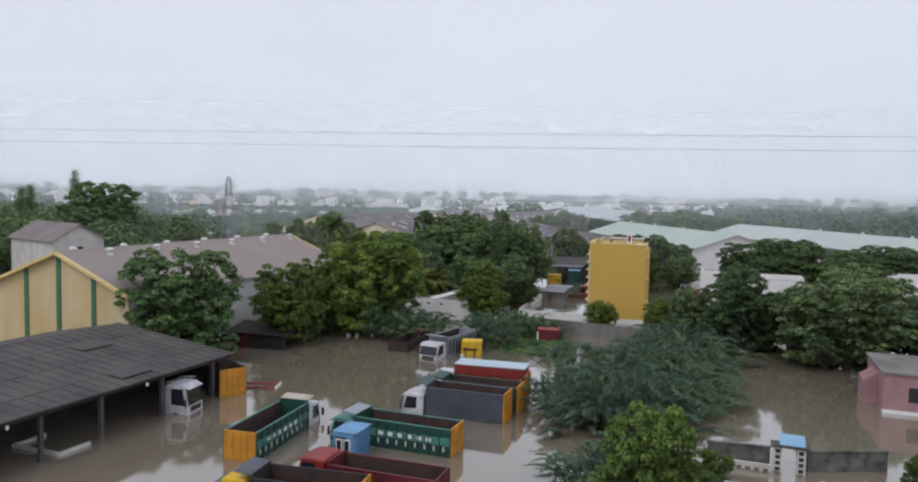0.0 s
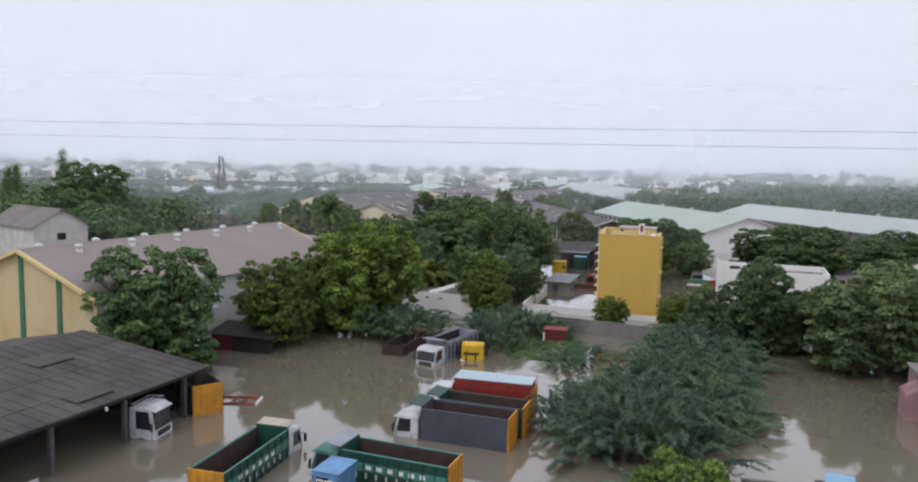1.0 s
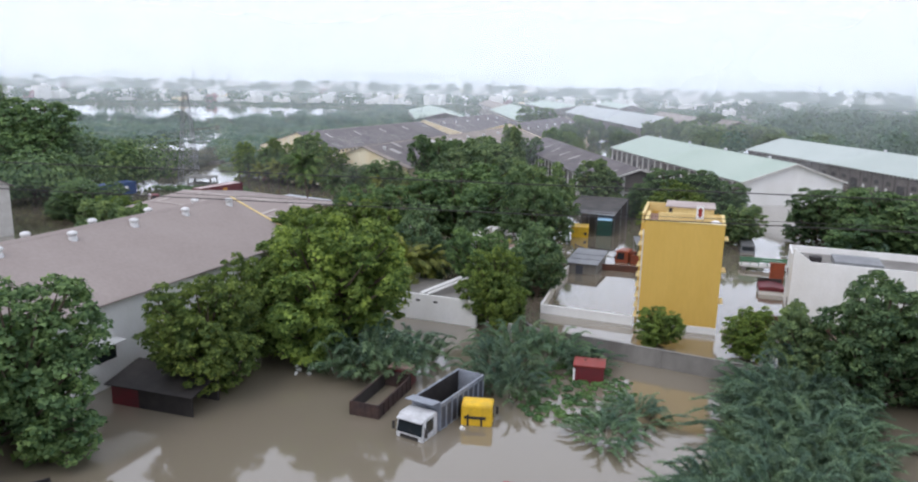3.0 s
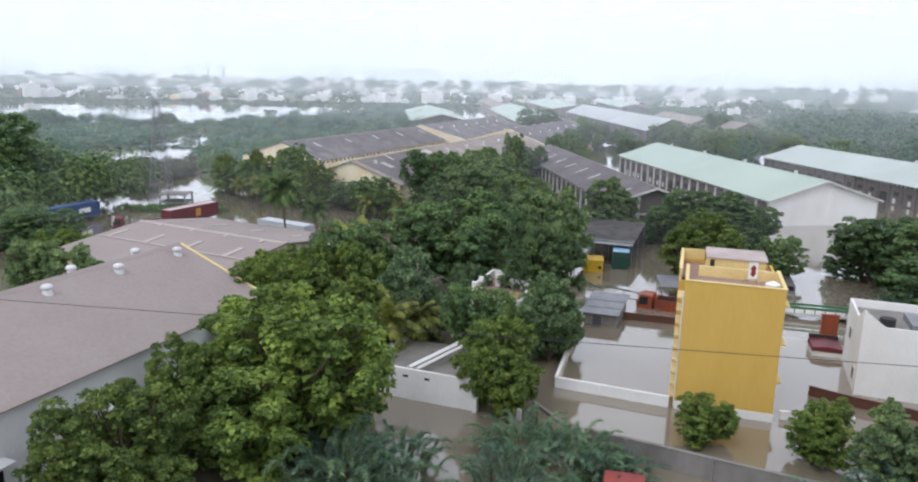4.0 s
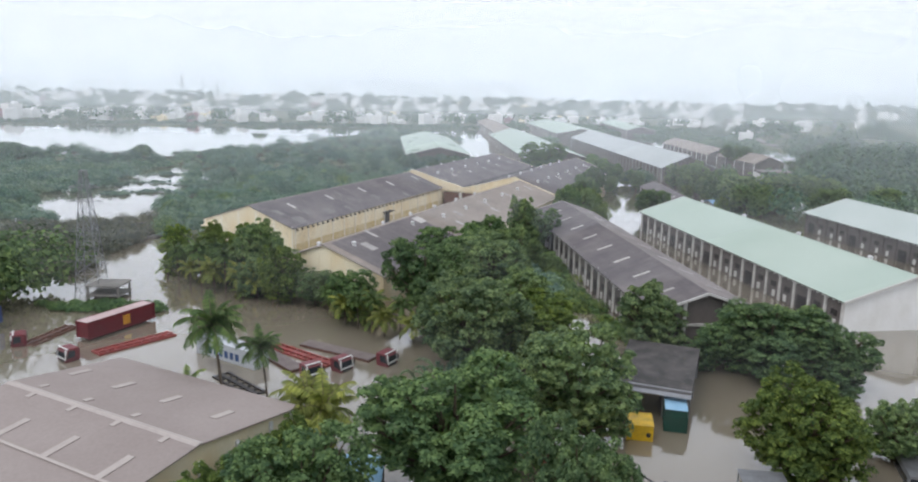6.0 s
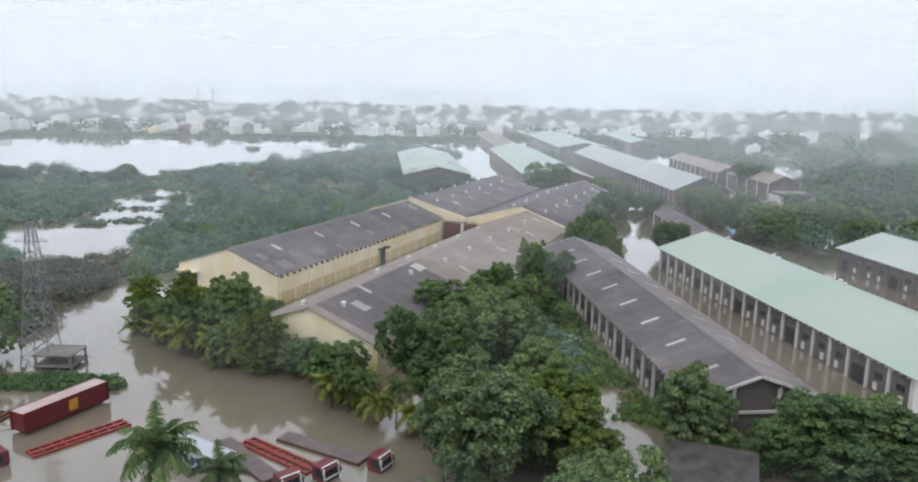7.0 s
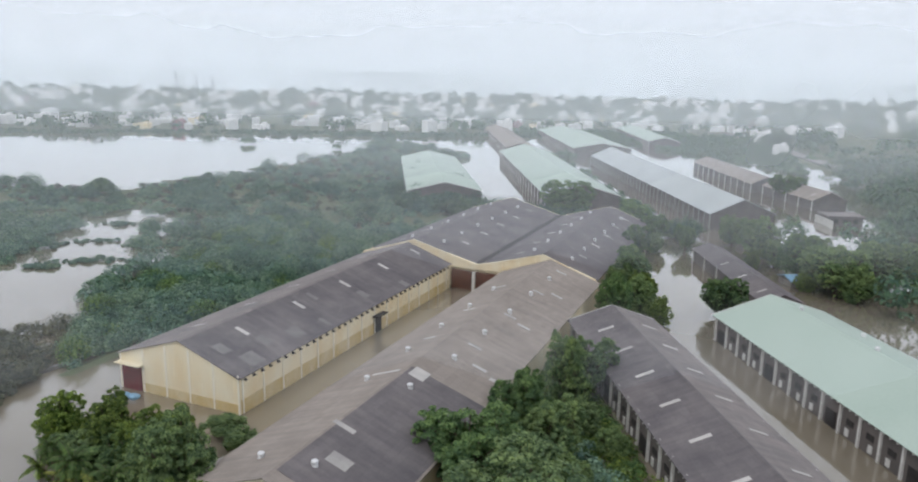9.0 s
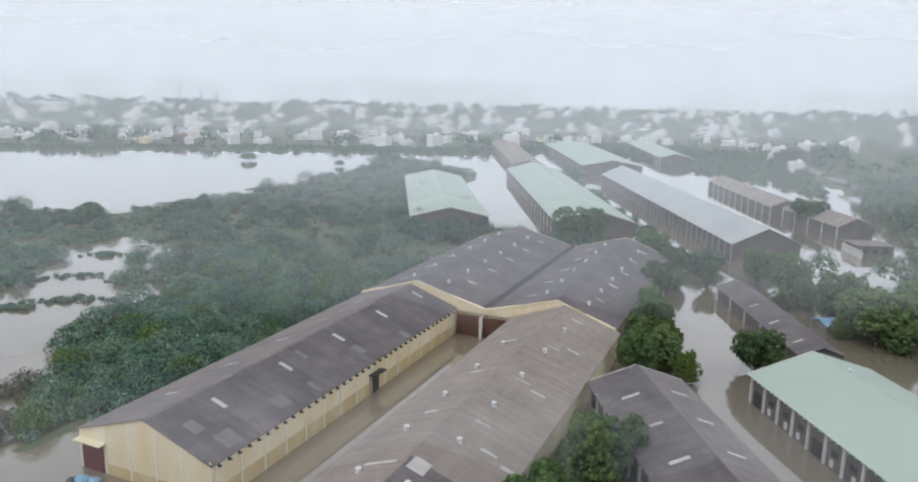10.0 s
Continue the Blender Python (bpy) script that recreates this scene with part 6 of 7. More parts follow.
def palm(label, seed, height, fronds, reach, m, leaf=F_PALM):
    rng = np.random.default_rng(seed)
    t = thing("palm_tree", label, "palm", m, "coconut palms")
    lean = rng.uniform(-0.08, 0.08, 2)
    pts = [(lean[0] * z * z / height, lean[1] * z * z / height, z) for z in np.linspace(-1.3, height, 7)]
    part("trunk", Shell().tube(pts, [0.24, 0.2, 0.18, 0.17, 0.16, 0.15, 0.17], 8), M_BARK, t)
    top = np.array(pts[-1])
    for i in range(fronds):
        a, rise = 2.4 * i + rng.uniform(-0.25, 0.25), 1.35 - 1.65 * (i / fronds) + rng.uniform(-0.15, 0.15)
        us = np.linspace(0, 1, 34)
        d = np.array([math.cos(a), math.sin(a), 0])
        ang = rise - rng.uniform(1.1, 1.7) * us ** 1.4
        step = reach * rng.uniform(0.85, 1.1) / 33
        curve = top + np.concatenate([np.zeros((1, 3)), np.cumsum(step * (np.cos(ang)[:-1, None] * d + np.sin(ang)[:-1, None] * np.array([0, 0, 1.0])), 0)])
        side = np.array([-d[1], d[0], 0])
        quads = []
        for k in range(len(us) - 1):
            w = 0.25 * reach * (0.2 + 0.8 * math.sin(math.pi * min(1, us[k] * 0.85 + 0.1)))
            along = curve[k + 1] - curve[k]
            for s in (-1, 1):
                tip = curve[k] + (side * s * 0.72 + rng.normal(size=3) * 0.08) * w + along * 3.0 + np.array([0, 0, -0.5 * w])
                quads += [curve[k] - along * 0.2, curve[k] + along * 1.1, tip + along * 0.45, tip - along * 0.3]
        fr = part("frond", quad_mesh("frond", np.array(quads), leaf), None, t)
        stem = Shell().tube([tuple(c) for c in curve[::3]], [0.055 - 0.0038 * q for q in range(len(curve[::3]))], 4)
        part("midrib", stem, M_BARK, fr)
    return t


PALMS = [palm("coconut palm with drooping fronds", 3, 11.0, 26, 4.4, pose(-83.9, 147.0, 0)), palm("young coconut palm with yellowing fronds", 4, 5.0, 22, 4.6, pose(-68.5, 143.5, 0), F_YELLOW),
         palm("low banana-like palm clump", 5, 1.6, 11, 2.8, pose(-94.0, 189.0, 0), F_LIGHT)]
for i, (x, y, s, k) in enumerate(((-80.2, 150.4, 0.7, 0), (-72.0, 146.0, 0.9, 1), (-92.0, 150.5, 0.9, 2), (-70.5, 141.5, 0.8, 1), (-117.0, 189.0, 0.62, 0), (-110.0, 189.0, 0.72, 1), (-123.9, 190.6, 0.65, 0), (-113.0, 188.8, 0.8, 1), (-106.0, 189.2, 0.66, 1), (-120.0, 189.6, 0.8, 1), (-103.0, 189.4, 0.5, 0), (-127.5, 191.8, 0.6, 1), (-132.5, 194.1, 0.5, 0), (-87.5, 181.6, 0.68, 1), (-76.4, 178.8, 0.5, 0), (-79.2, 179.2, 0.66, 1), (-91.0, 183.0, 0.45, 0), (-84.6, 180.6, 0.48, 0), (-81.8, 179.8, 0.5, 0), (-73.8, 178.0, 0.6, 1), (-112.0, 187.5, 0.9, 2),
                                  (-90.0, 186.0, 1.2, 2), (-86.5, 184.0, 1.2, 2), (-82.5, 182.0, 1.1, 2), (-92.0, 190.0, 1.3, 2), (-84.0, 184.5, 0.7, 1), (-40.0, 121.0, 0.8, 1), (-50.0, 114.5, 0.9, 1), (-48.0, 117.0, 0.8, 1),
                                  (-131.0, 197.6, 1.0, 2), (-135.5, 194.5, 1.0, 2), (-121.0, 194.1, 1.0, 2), (-99.0, 147.0, 0.8, 2))):
    copy_thing(PALMS[k], pose(x, y, 0, 0, 0, i * 67) @ Matrix.Scale(s, 4))


def wispy_bush(label, seed, m, stems=56, reach=3.6, high=3.4):
    """A mound of arching stems, each a feathery plume of narrow leaflets."""
    rng = np.random.default_rng(seed)
    t = thing("wispy_bush", label, "bush", m, "thorny scrub in the flood")
    tris, s = [], Shell()
    for i in range(stems):
        a = rng.uniform(0, 2 * math.pi)
        r0, out, up = reach * 0.6 * math.sqrt(rng.uniform()), reach * rng.uniform(0.25, 0.7), high * rng.uniform(0.45, 1.15)
        d = np.array([math.cos(a), math.sin(a), 0.0])
        base = np.array([r0 * math.cos(a + rng.uniform(-0.8, 0.8)), r0 * math.sin(a + rng.uniform(-0.8, 0.8)), -0.2])
        us = np.linspace(0, 1, 19)
        lift = up * (1 - 0.45 * (r0 / reach))
        c = base + d * (out * us ** 1.4)[:, None] + np.array([0, 0, 1]) * (lift * (2.0 * us - 1.25 * us ** 2.2))[:, None]
        if i % 3 == 0:
            s.tube([(0, 0, -0.55)] + [tuple(q) for q in c[::6]], [0.09, 0.05, 0.035, 0.02, 0.01], 4)
        side = np.array([-d[1], d[0], 0.0])
        for k in range(4, 19):
            along = c[k] - c[k - 1]
            along = along / np.linalg.norm(along)
            for j in range(17):
                ln = rng.uniform(0.22, 0.52) * (1.2 - 0.6 * us[k])
                v = along * rng.uniform(0.3, 0.9) + side * (1 if j % 2 else -1) * rng.uniform(0.2, 0.8) + np.array([0, 0, rng.uniform(-0.7, 0.35)]) + rng.normal(size=3) * 0.12
                v = v / np.linalg.norm(v) * ln
                w = np.cross(v, np.array([0, 0, 1.0]) + rng.normal(size=3) * 0.4)
                w = w / np.linalg.norm(w) * 0.023
                p = c[k] - along * rng.uniform(0, 0.25)
                tris += [p - w, p + w, p + v]
    part("woody_base", s, M_BARK, t)
    part("leaf_sprays", tri_mesh("leaf_sprays", np.array(tris), F_WISP), None, t)
    return t


WISPS = [wispy_bush("feathery grey-green thorn bush spreading over the water", 21, pose(-41.0, 91.5, 0) @ Matrix.Diagonal((1.25, 1.25, 1.2, 1))), wispy_bush("feathery grey-green thorn bush with arching stems", 22, pose(-29.0, 92.5, 0))]
spots = [(-43.0, 92.5, 1.35, 1.3), (-39.5, 95.5, 1.15, 1.15), (-31.0, 95.5, 1.0, 1.0), (-27.5, 101.5, 1.2, 1.1), (-31.5, 102.5, 1.0, 0.9), (-24.5, 101.0, 0.9, 0.8), (-61.0, 160.0, 1.4, 1.6), (-57.0, 163.0, 1.2, 1.4)]
for i in range(46):
    u, v = RNG.uniform(0, 1), RNG.uniform(-1, 1)
    x, y = -9.8 + 4.6 * v * (1 - 0.2 * u) + 3.5 * u, 66.0 + 36 * u
    grow = 1.0 + 0.9 * (1 - abs(v)) * (0.4 + 0.6 * math.sin(math.pi * min(1, u * 1.2 + 0.15)))
    spots.append((x, y, (0.8 + 0.3 * grow) * RNG.uniform(0.75, 1.15), 0.75 * grow * RNG.uniform(0.65, 1.25)))
spots += [(-15.5, 69.5, 0.9, 0.75), (-14.5, 74.0, 1.0, 0.9), (-7.2, 54.5, 1.0, 0.75), (-5.0, 55.5, 1.0, 0.8), (-9.2, 53.0, 0.8, 0.6), (-18.5, 92.0, 1.0, 0.5), (-20.0, 88.0, 0.8, 0.4), (2.0, 150.0, 1.4, 1.6), (7.0, 146.0, 1.4, 1.5)]
for i, (x, y, r, h) in enumerate(spots):
    copy_thing(WISPS[i % 2], pose(x, y, 0, 0, 0, (i * 53) % 360) @ Matrix.Diagonal((r, r, h, 1)))


def thicket(name, label, centres, radii, per, size, leaf, flat=0.75, seed=5):
    """Uncountable scrub: many clumps in one mesh, each with leaves in step with its surface."""
    rng = np.random.default_rng(seed)
    many = np.maximum(12, per * radii ** 2 / (radii ** 2).mean()).astype(int)
    k = int(many.sum())
    g = unit(rng.normal(size=(k, 3)))
    g[:, 2] = np.abs(g[:, 2])
    lump = rng.uniform(0.75, 1.25, (len(radii), 3))
    p = np.repeat(centres, many, 0) + g * np.repeat(radii, many)[:, None] * rng.uniform(0.62, 1.08, (k, 1)) * np.array([1, 1, flat]) * np.repeat(lump, many, 0)
    v = leaf_tris(p, g + np.array([0, 0, 0.15]), size, rng, 0.75, 0.28)
    return solid(name, tri_mesh(name, v, leaf), None, label, "scrub", kind="stuff")


def scatter(n, box_, keep, seed):
    rng = np.random.default_rng(seed)
    x, y = rng.uniform(box_[0], box_[1], n), rng.uniform(box_[2], box_[3], n)
    ok = keep(x, y)
    return x[ok], y[ok], rng


def grown(x, y, rng, lo, hi, lift=0.3):
    r = lo + (hi - lo) * rng.uniform(0, 1, len(x)) ** 2.0
    return np.stack([x, y, lift * r], 1), r


gap = lambda x, y: np.sin(x * 0.13 + 1.3 * np.sin(y * 0.05)) + np.sin(y * 0.11 + 1.7 * np.sin(x * 0.06)) > -1.05
x, y, rng = scatter(5200, (-430, -140, 215, 680), lambda x, y: inside(SCRUB, x, y) & ~inside(POOL, x, y) & gap(x, y), 31)
c, r = grown(x, y, rng, 0.9, 2.6, 0.2)
thicket("scrub_thicket", "grey-green thorn scrub covering the marshy ground", c, r, 95, 0.3, F_SCRUB_HAZE, 0.7)
x, y, rng = scatter(2600, (-430, -140, 215, 590), lambda x, y: inside(SCRUB, x, y) & ~inside(POOL, x, y) & ((np.sin(x * 0.07 + 2) + np.sin(y * 0.05 + x * 0.02) > 1.0) | (x < np.interp(y, [215, 265, 300], [-163, -188, -206]))), 43)
c, r = grown(x, y, rng, 0.9, 2.4)
thicket("dry_scrub", "dry brownish scrub among the green thorn bushes", c, r, 110, 0.28, F_DRY)
bank = lambda x, y: (x > np.interp(y, [226, 252, 300, 345], [-166, -186, -204, -214])) & (x < np.interp(y, [226, 252, 300, 345], [-164, -155.5, -152, -152])) & ~inside(POOL, x - 3, y)
for n, lo, hi, per, leaf, flat, seed in ((330, 1.5, 4.4, 420, F_SCRUB_HAZE, 0.95, 61), (190, 1.8, 5.0, 620, F_DEEP, 1.0, 62), (60, 1.8, 4.4, 560, F_TREE, 1.0, 63)):
    x, y, rng = scatter(n * 3, (-216, -150, 226, 345), bank, seed)
    c, r = grown(x[:n], y[:n], rng, lo, hi, 0.25)
    thicket("scrub_thicket", "dense rounded green bushes crowding the bank behind the cream hall", c, r, per, 0.26, leaf, flat, seed)
x, y, rng = scatter(1100, (-430, -140, 215, 680), lambda x, y: inside(SCRUB, x, y) & ~inside(POOL, x, y) & gap(x, y), 45)
c, r = grown(x, y, rng, 2.2, 6.2, 0.2)
thicket("scrub_thicket", "rounded deep green bushes rising from the scrub", c, r, 420, 0.3, F_DEEP, 0.95)
x, y, rng = scatter(1500, (-430, -140, 215, 680), lambda x, y: inside(SCRUB, x, y) & ~inside(POOL, x, y) & gap(x + 40, y), 46)
c, r = grown(x, y, rng, 2.0, 5.6, 0.2)
thicket("scrub_thicket", "rounded grey-green thorn bushes on the marsh", c, r, 380, 0.3, F_SCRUB_HAZE, 0.9)
near_woods = lambda x, y: (y > np.interp(x, [-20, 30, 90, 260], [420, 330, 235, 150])) & (y < 640)
x, y, rng = scatter(1900, (-30, 330, 130, 640), lambda x, y: near_woods(x, y) & gap(x, y) & (x > np.interp(y, [420, 480, 545, 680], [2, -2, -8, -8])), 32)
c, r = grown(x, y, rng, 2.2, 9.0, 0.7)
thicket("wood_edge", "dark green trees crowding the far bank", c, r, 80, 1.0, F_FAR_HAZE, 1.1)
left_woods = lambda x, y: (x < np.interp(y, [90, 130, 200, 230], [-120, -128, -150, -172])) & (x > -330) & ((x < -150) | (y > 138)) & ((y < 178) | ((x < -222) & (y < 222)))
x, y, rng = scatter(1900, (-330, -110, 95, 232), left_woods, 33)
c, r = grown(x, y, rng, 1.8, 7.5, 0.65)
thicket("wood_edge", "green trees and scrub along the flooded track", c, r, 150, 0.55, F_TREE, 1.1)
x, y, rng = scatter(1300, (-222, -145, 186, 238), lambda x, y: (x < np.interp(y, [176, 200, 230], [-146, -158, -170])) & (x > np.interp(y, [186, 238], [-222, -184])), 44)
c, r = grown(x, y, rng, 0.8, 3.2, 0.3)
thicket("dry_scrub", "greyish brown low scrub by the flooded track", c, r, 110, 0.26, F_DRY, 0.8)
x, y, rng = scatter(8200, (-1700, 1000, 330, 2800), lambda x, y: (y > np.interp(x, SHORE_X, SHORE_Y) + 50) & ((y > 640) | (x < -30)), 34)
c, r = grown(x, y, rng, 3.0, 11.0, 0.5)
c[:, 2] += rise(x, y)
thicket("far_woods", "hazy far trees between the houses", c, r, 30, 2.0, F_FAR_HAZE, 0.85)
x, y, rng = scatter(17000, (-900, -110, 300, 940), lambda x, y: (np.abs(y - np.interp(x, SHORE_X, SHORE_Y) - 30) < 26), 35)
c, r = grown(x, y, rng, 1.6, 3.2)
thicket("shore_scrub", "dark scrub along the far bank of the lake", c, r, 40, 0.9, F_FAR_HAZE)
lane_edge = lambda x, y: (np.abs(x - np.interp(y, [396, 480, 575], [-152, -205, -240])) < 11)
x, y, rng = scatter(900, (-270, -130, 392, 585), lane_edge, 36)
c, r = grown(x, y, rng, 2.5, 4.5, 0.6)
thicket("wood_edge", "dark trees beside the distant halls", c, r, 80, 0.75, F_FAR_HAZE, 1.1)
x = np.array([-309.0, -353.0, -379.0, -397.0, -302.4, -323.0])
y = np.array([367.0, 330.0, 342.0, 583.0, 427.0, 586.0])
r = np.array([6.5, 7.5, 6.0, 5.0, 2.5, 3.5])
thicket("lake_bushes", "round dark bushes standing in the lake", np.stack([x, y, 0.35 * r], 1), r, 900, 0.6, F_FAR_HAZE, 0.9)
x, y, rng = scatter(900, (-140, -114, 160, 185), lambda x, y: ((x + 129) / 11) ** 2 + ((y - 172.5 - 0.3 * (x + 129)) / 3.2) ** 2 < 1, 37)
c, r = grown(x, y, rng, 0.5, 1.3)
thicket("marsh_grass", "bright green marsh grass islet", c, r, 60, 0.2, F_GRASS, 0.8)
x, y, rng = scatter(500, (-30, -18, 86, 103), lambda x, y: ((x + 24) / 5) ** 2 + ((y - 95) / 7) ** 2 < 1, 38)
c, r = grown(x, y, rng, 0.2, 0.5)
thicket("marsh_grass", "low green weeds floating on the flood", c, r, 60, 0.09, F_GRASS, 0.4)
x, y, rng = scatter(260, (-84, -58, 196, 236), lambda x, y: np.abs(x - np.interp(y, [196, 236], [-58, -78])) < 8, 39)
c, r = grown(x, y, rng, 0.8, 2.0)
thicket("undergrowth", "weedy undergrowth between the halls", c, r, 90, 0.32, F_SCRUB_HAZE, 0.8)


x, y, rng = scatter(300, (-182, -66, 388, 408), lambda x, y: np.abs(y - np.interp(x, [-182, -66], [400, 392])) < 6, 40)
c, r = grown(x, y, rng, 2.0, 4.4, 0.6)
thicket("wood_edge", "dark trees behind the far depot halls", c, r, 110, 0.5, F_FAR_HAZE, 1.1)
beside = lambda x, y: (x < -42.0 - 0.514 * (y - 191.6)) & (x > -57.0 - 0.514 * (y - 191.6)) & (((x + 54) / 4.5) ** 2 + ((y - 199) / 5.5) ** 2 > 1)
for n, lo, hi, leaf, seed in ((520, 0.5, 1.3, F_GRASS, 51), (200, 0.9, 2.2, F_LIGHT, 52), (170, 0.9, 2.4, F_TREE, 53)):
    x, y, rng = scatter(n * 4, (-100, -40, 193, 268), beside, seed)
    c, r = grown(x, y, rng, lo, hi, 0.1)
    thicket("undergrowth", "rank green undergrowth beside the narrow hall", c[:n], r[:n], 80, 0.2, leaf, 0.8, seed)
x, y, rng = scatter(5000, (-260, -20, 425, 900), lambda x, y: (np.abs(x - np.interp(y, [428, 600], [-91, -168])) < 6) | ((y > np.interp(x, [-260, -160, -20], [800, 770, 600])) & (y < 880)), 54)
c, r = grown(x, y, rng, 1.4, 3.6, 0.3)
thicket("wood_edge", "hazy scrub between the far halls", c, r, 46, 0.8, F_FAR_HAZE, 0.9, 54)
right_woods = lambda x, y: (x > np.interp(y, [316, 332, 364, 396, 402, 470, 520, 640], [-15, -25, -36, -46, -8, 4, 24, 32])) & (x < 140)
x, y, rng = scatter(1100, (-60, 140, 316, 660), lambda x, y: right_woods(x, y) & gap(x * 1.4, y * 1.4) & ((y > 400) | (np.sin(x * 0.35) + np.sin(y * 0.3 + x * 0.1) > -0.2)), 41)
c, r = grown(x, y, rng, 1.8, 7.0, 0.7)
thicket("wood_edge", "dark green trees around the flooded huts", c, r, 110, 0.65, F_FAR_HAZE, 1.1)
marsh = lambda x, y: ~inside(SCRUB, x, y) & ~inside(POOL, x + 2 * np.sin(y * 0.3), y + 2 * np.sin(x * 0.25)) & (y < 347 + 5 * np.sin(x * 0.08)) & (np.sin(x * 0.11 + 1.3 * np.sin(y * 0.07)) + np.sin(y * 0.13 + x * 0.04) > -1.1)
x, y, rng = scatter(2300, (-400, -190, 222, 354), marsh, 42)
c, r = grown(x, y, rng, 1.0, 3.8, 0.2)
thicket("marsh_scrub", "grey-green thorn scrub standing in the shallow inlet", c, r, 120, 0.36, F_SCRUB_HAZE, 0.75)
x, y, rng = scatter(700, (-400, -190, 222, 350), marsh, 47)
c, r = grown(x, y, rng, 1.3, 4.0, 0.25)
thicket("marsh_scrub", "dark round bushes standing in the shallow inlet", c, r, 200, 0.36, F_DEEP, 0.9)
isles = [(-226, 272), (-225, 279), (-241, 300), (-254, 323), (-222, 303), (-218, 283), (-250, 283), (-251, 290)]
x, y, rng = scatter(2600, (-290, -195, 226, 350), lambda x, y: inside(POOL, x, y) & (np.min([((x - a) * 0.55 - (y - b) * 0.84) ** 2 / 5 + ((x - a) * 0.84 + (y - b) * 0.55) ** 2 / 70 for a, b in isles], 0) < 1), 48)
c, r = grown(x, y, rng, 0.6, 1.8, 0.2)
thicket("marsh_grass", "low islets of scrub in open shallow water", c, r, 70, 0.3, F_SCRUB_HAZE, 0.6)


# ---- far town ----
M_TOWN = surface("whitewashed_town_wall", (0.86, 0.86, 0.86), (0.72, 0.71, 0.69), 0.12, 3.0, 0.85, 0.05)


def town_house(label, w, d, h, m, mat=None):
    t = thing("town_house", label, "house", m, "houses of the far town")
    part("wall_block", Shell().box(-w / 2, w / 2, -d / 2, d / 2, -0.5, h), mat or M_TOWN, t)
    part("roof_slab", Shell().box(-w / 2 - 0.3, w / 2 + 0.3, -d / 2 - 0.3, d / 2 + 0.3, h, h + 0.25), mat or M_TOWN, t)
    for a in (-1, 1):
        part("parapet", Shell().box(-w / 2, w / 2, a * d / 2 - 0.15, a * d / 2 + 0.15, h + 0.25, h + 1.1), mat or M_TOWN, t)
    part("stair_head", Shell().box(w * 0.1, w * 0.4, -d * 0.1, d * 0.3, h + 0.25, h + 2.6), mat or M_TOWN, t)
    for i in range(int(w / 4) if w > 25 else 0):
        x = -w / 2 + 2 + i * 4
        part("window", Shell().box(x - 0.8, x + 0.8, -d / 2 - 0.06, -d / 2, h - 2.6, h - 1.0), M_GLASS, t)
    return t


SRC = [town_house("white flat-roofed town house behind the lake", 9, 8, 6.5, pose(-640, 640, 0, 0, 0, 20)), town_house("tall white apartment block in the far town", 12, 9, 11, pose(-612, 632, 0, 0, 0, 25)),
       town_house("low cream town house with flat roof", 13, 9, 4.2, pose(-560, 648, 0, 0, 0, 15), M_CREAM), town_house("pinkish town house with parapet roof", 10, 10, 7.5, pose(-530, 660, 0, 0, 0, 30), M_PINK)]
rng = np.random.default_rng(77)
count = 0
stray_houses = Shell()
while count < 900:
    s, u = rng.uniform(0, 1) ** 1.15 * 1500, rng.uniform(-1100, 700)
    x, y = u - 0.2 * s, float(np.interp(u, SHORE_X, SHORE_Y)) + 66 + s
    if x > -230 and y < 760 or (x > -60 and rng.uniform() < 0.6):
        continue
    k = rng.choice([0, 0, 0, 1, 1, 2, 2, 3])
    m = pose(x, y, float(rise(x, y)), 0, 0, rng.uniform(0, 90)) @ Matrix.Scale(rng.uniform(0.7, 1.2), 4)
    if count < 230:
        copy_thing(SRC[k], m)
    else:
        w, d, h = ((4.5, 4, 6.5), (6, 4.5, 11), (6.5, 4.5, 4.2), (5, 5, 7.5))[k]
        for x0, x1, y0, y1, z0, z1 in ((-w, w, -d, d, -0.5, h + 0.8), (w * 0.2, w * 0.8, -d * 0.2, d * 0.6, h + 0.8, h + 2.6)):
            b = Shell().box(x0, x1, y0, y1, z0, z1)
            stray_houses.add([tuple(m @ Vector(q)) for q in b.v], b.f)
    count += 1
solid("far_houses", stray_houses, M_TOWN, "white houses of the far town fading into haze", "houses", kind="stuff")
big = [(-492, 1035, 60, 14, 9), (-455, 1010, 40, 12, 8), (-420, 960, 50, 10, 5), (-352, 900, 48, 9, 5), (-30, 728, 9, 8, 6.5), (-540, 1080, 30, 14, 10)]
for x, y, w, d, h in big:
    town_house("long white building in the far town", w, d, h, pose(x, y, 0, 0, 0, 18))
pts = [(-309, 1757), (-150, 1150), (-53, 881), (7, 620), (60, 480)]
rd = Shell()
for (ax, ay), (bx, by) in zip(pts, pts[1:]):
    rd.add([(ax - 5, ay, 0.2), (ax + 5, ay, 0.2), (bx + 5, by, 0.2), (bx - 5, by, 0.2), (ax - 5, ay, 1.4), (ax + 5, ay, 1.4), (bx + 5, by, 1.4), (bx - 5, by, 1.4)],
           [(4, 5, 6, 7), (0, 4, 7, 3), (1, 2, 6, 5)])
solid("road", rd, M_CONCRETE, "raised pale road running through the far trees", "road", kind="structure")


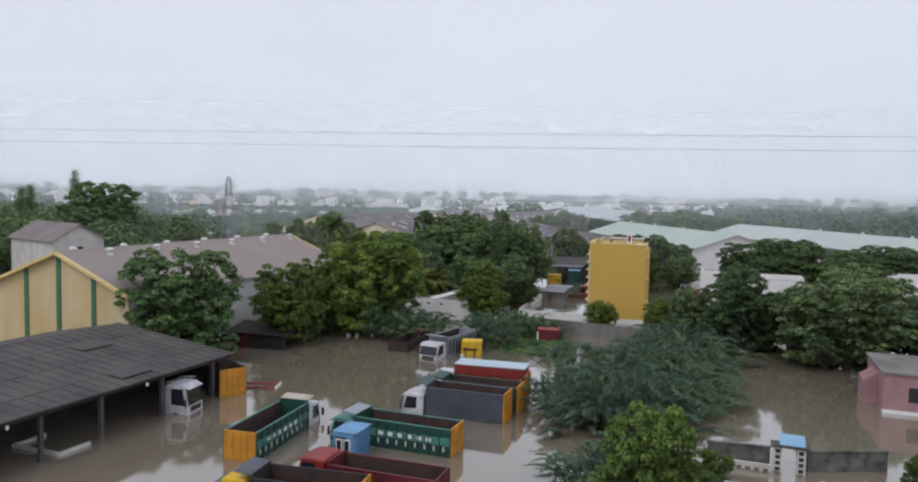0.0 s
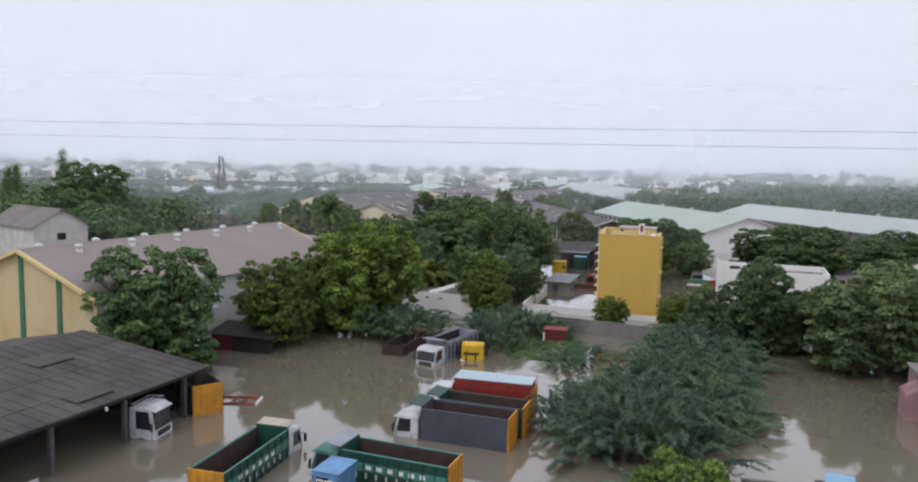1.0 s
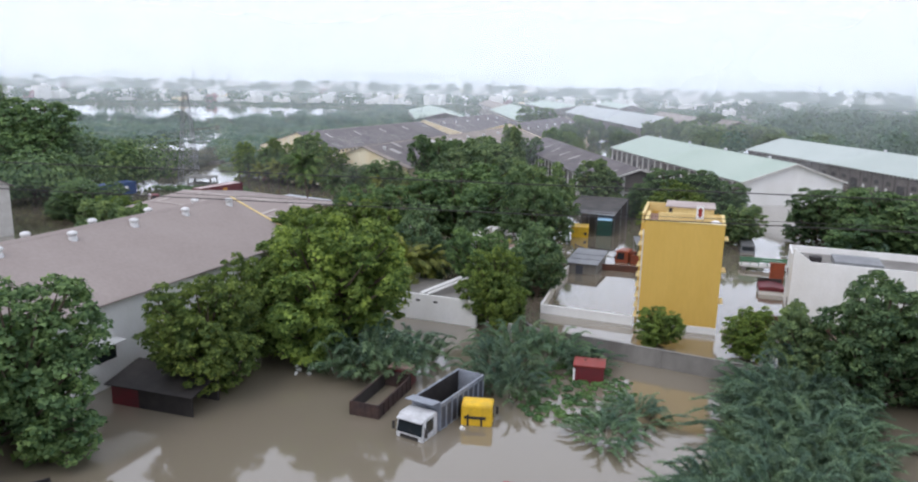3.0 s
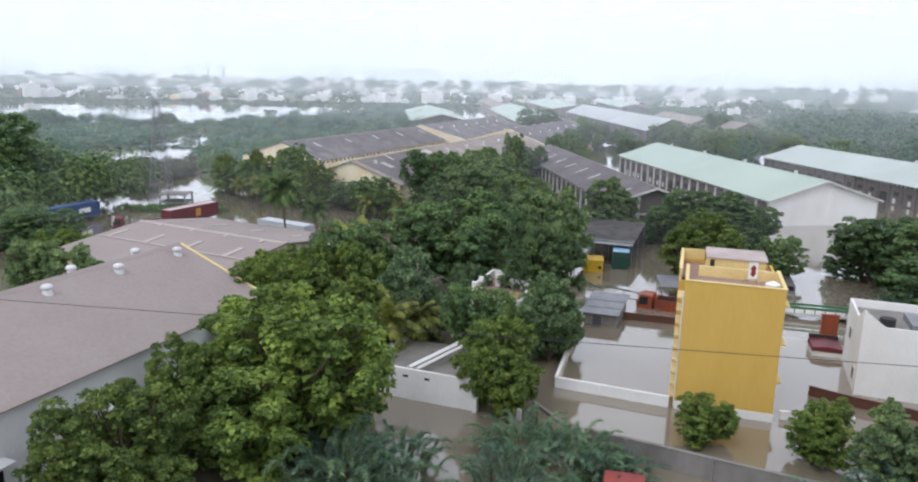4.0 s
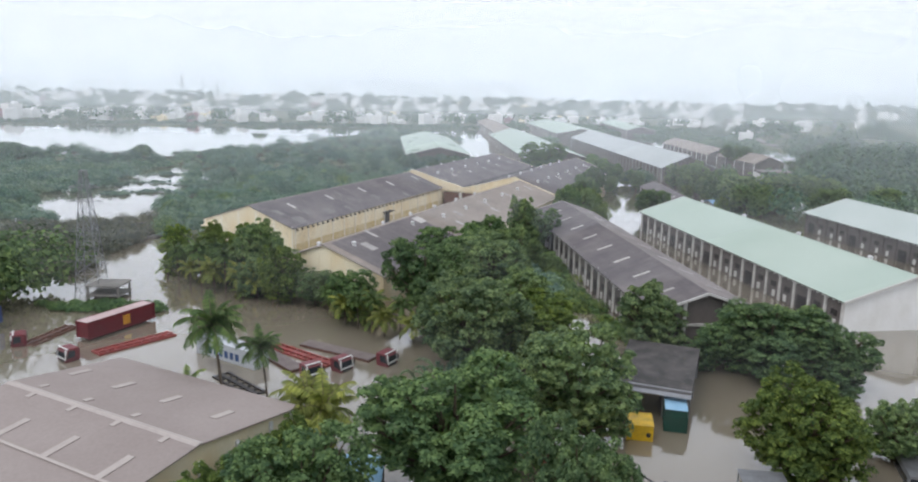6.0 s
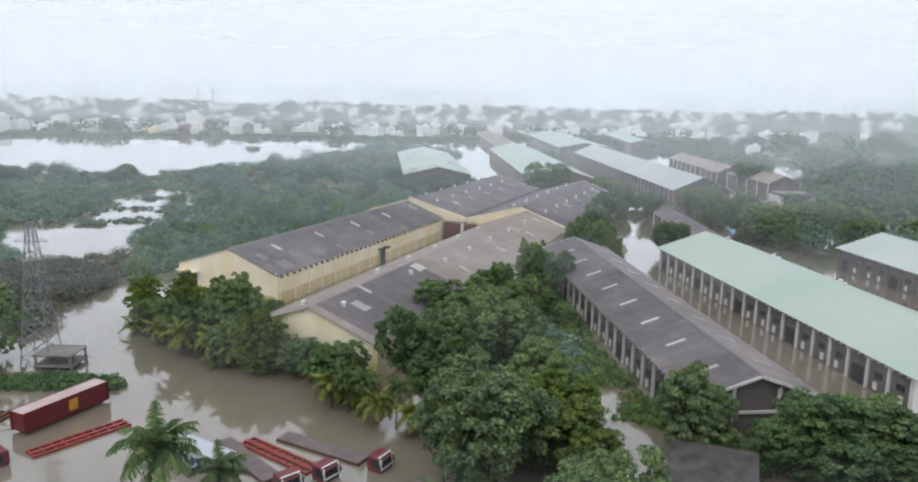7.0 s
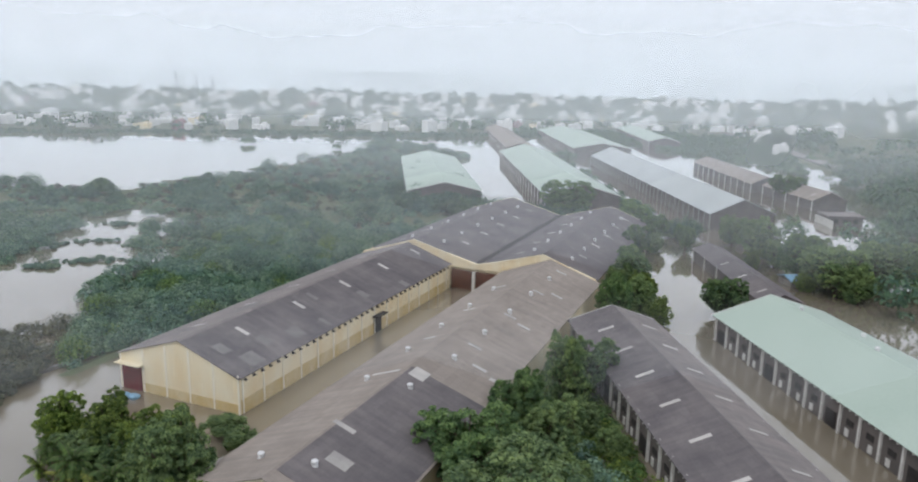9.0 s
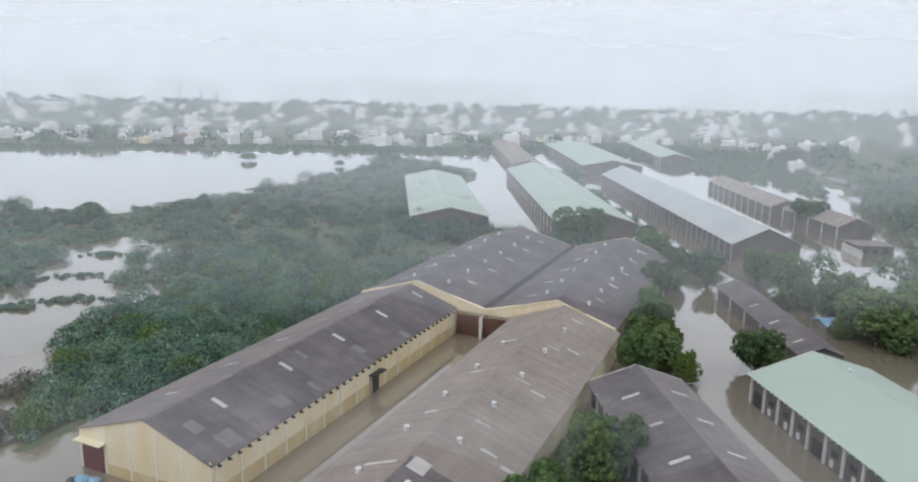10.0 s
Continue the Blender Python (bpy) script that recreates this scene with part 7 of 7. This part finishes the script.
# ---- haze sheets over the far flood plain ----
def haze_sheet(distance, thick, high=190.0, full=70.0):
    """A translucent sheet across the valley standing in for haze: thin near the water and fading out upwards."""
    m, n, l, out = nodes_of("pale_haze_sheet")
    tc = n.new("ShaderNodeTexCoord")
    sep = n.new("ShaderNodeSeparateXYZ")
    l.new(tc.outputs["Object"], sep.inputs["Vector"])
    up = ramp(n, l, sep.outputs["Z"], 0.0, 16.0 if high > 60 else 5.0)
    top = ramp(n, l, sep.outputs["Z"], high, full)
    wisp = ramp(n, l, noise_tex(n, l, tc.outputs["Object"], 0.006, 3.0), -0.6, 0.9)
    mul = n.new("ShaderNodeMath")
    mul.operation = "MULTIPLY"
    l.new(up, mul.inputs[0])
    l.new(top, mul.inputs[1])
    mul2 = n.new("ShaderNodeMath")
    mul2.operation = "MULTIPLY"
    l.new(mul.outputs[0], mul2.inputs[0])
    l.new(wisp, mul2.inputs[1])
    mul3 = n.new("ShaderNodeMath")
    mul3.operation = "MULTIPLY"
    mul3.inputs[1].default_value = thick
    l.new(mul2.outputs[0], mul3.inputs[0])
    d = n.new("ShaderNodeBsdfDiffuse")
    # the pale blue-grey of distance haze is given to the sheet
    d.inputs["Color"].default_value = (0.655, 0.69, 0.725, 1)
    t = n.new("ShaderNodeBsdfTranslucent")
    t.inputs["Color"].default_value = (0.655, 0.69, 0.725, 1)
    add = n.new("ShaderNodeAddShader")
    l.new(d.outputs["BSDF"], add.inputs[0])
    l.new(t.outputs["BSDF"], add.inputs[1])
    clear = n.new("ShaderNodeBsdfTransparent")
    mx = n.new("ShaderNodeMixShader")
    l.new(mul3.outputs[0], mx.inputs[0])
    l.new(clear.outputs["BSDF"], mx.inputs[1])
    l.new(add.outputs["Shader"], mx.inputs[2])
    l.new(mx.outputs["Shader"], out.inputs["Surface"])
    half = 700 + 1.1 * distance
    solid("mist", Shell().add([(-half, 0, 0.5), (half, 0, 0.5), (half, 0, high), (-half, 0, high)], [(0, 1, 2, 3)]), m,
          "thin pale sheet standing in for haze over the flooded plain", "mist", pose(-0.357 * distance, 0.934 * distance, 0, 0, 0, 20.9), kind="stuff")


# added sheets, each laying its share of haze over all behind it
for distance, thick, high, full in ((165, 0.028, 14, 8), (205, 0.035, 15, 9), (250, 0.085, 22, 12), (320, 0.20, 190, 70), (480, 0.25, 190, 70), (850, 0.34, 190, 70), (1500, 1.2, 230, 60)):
    haze_sheet(distance, thick, high, full)
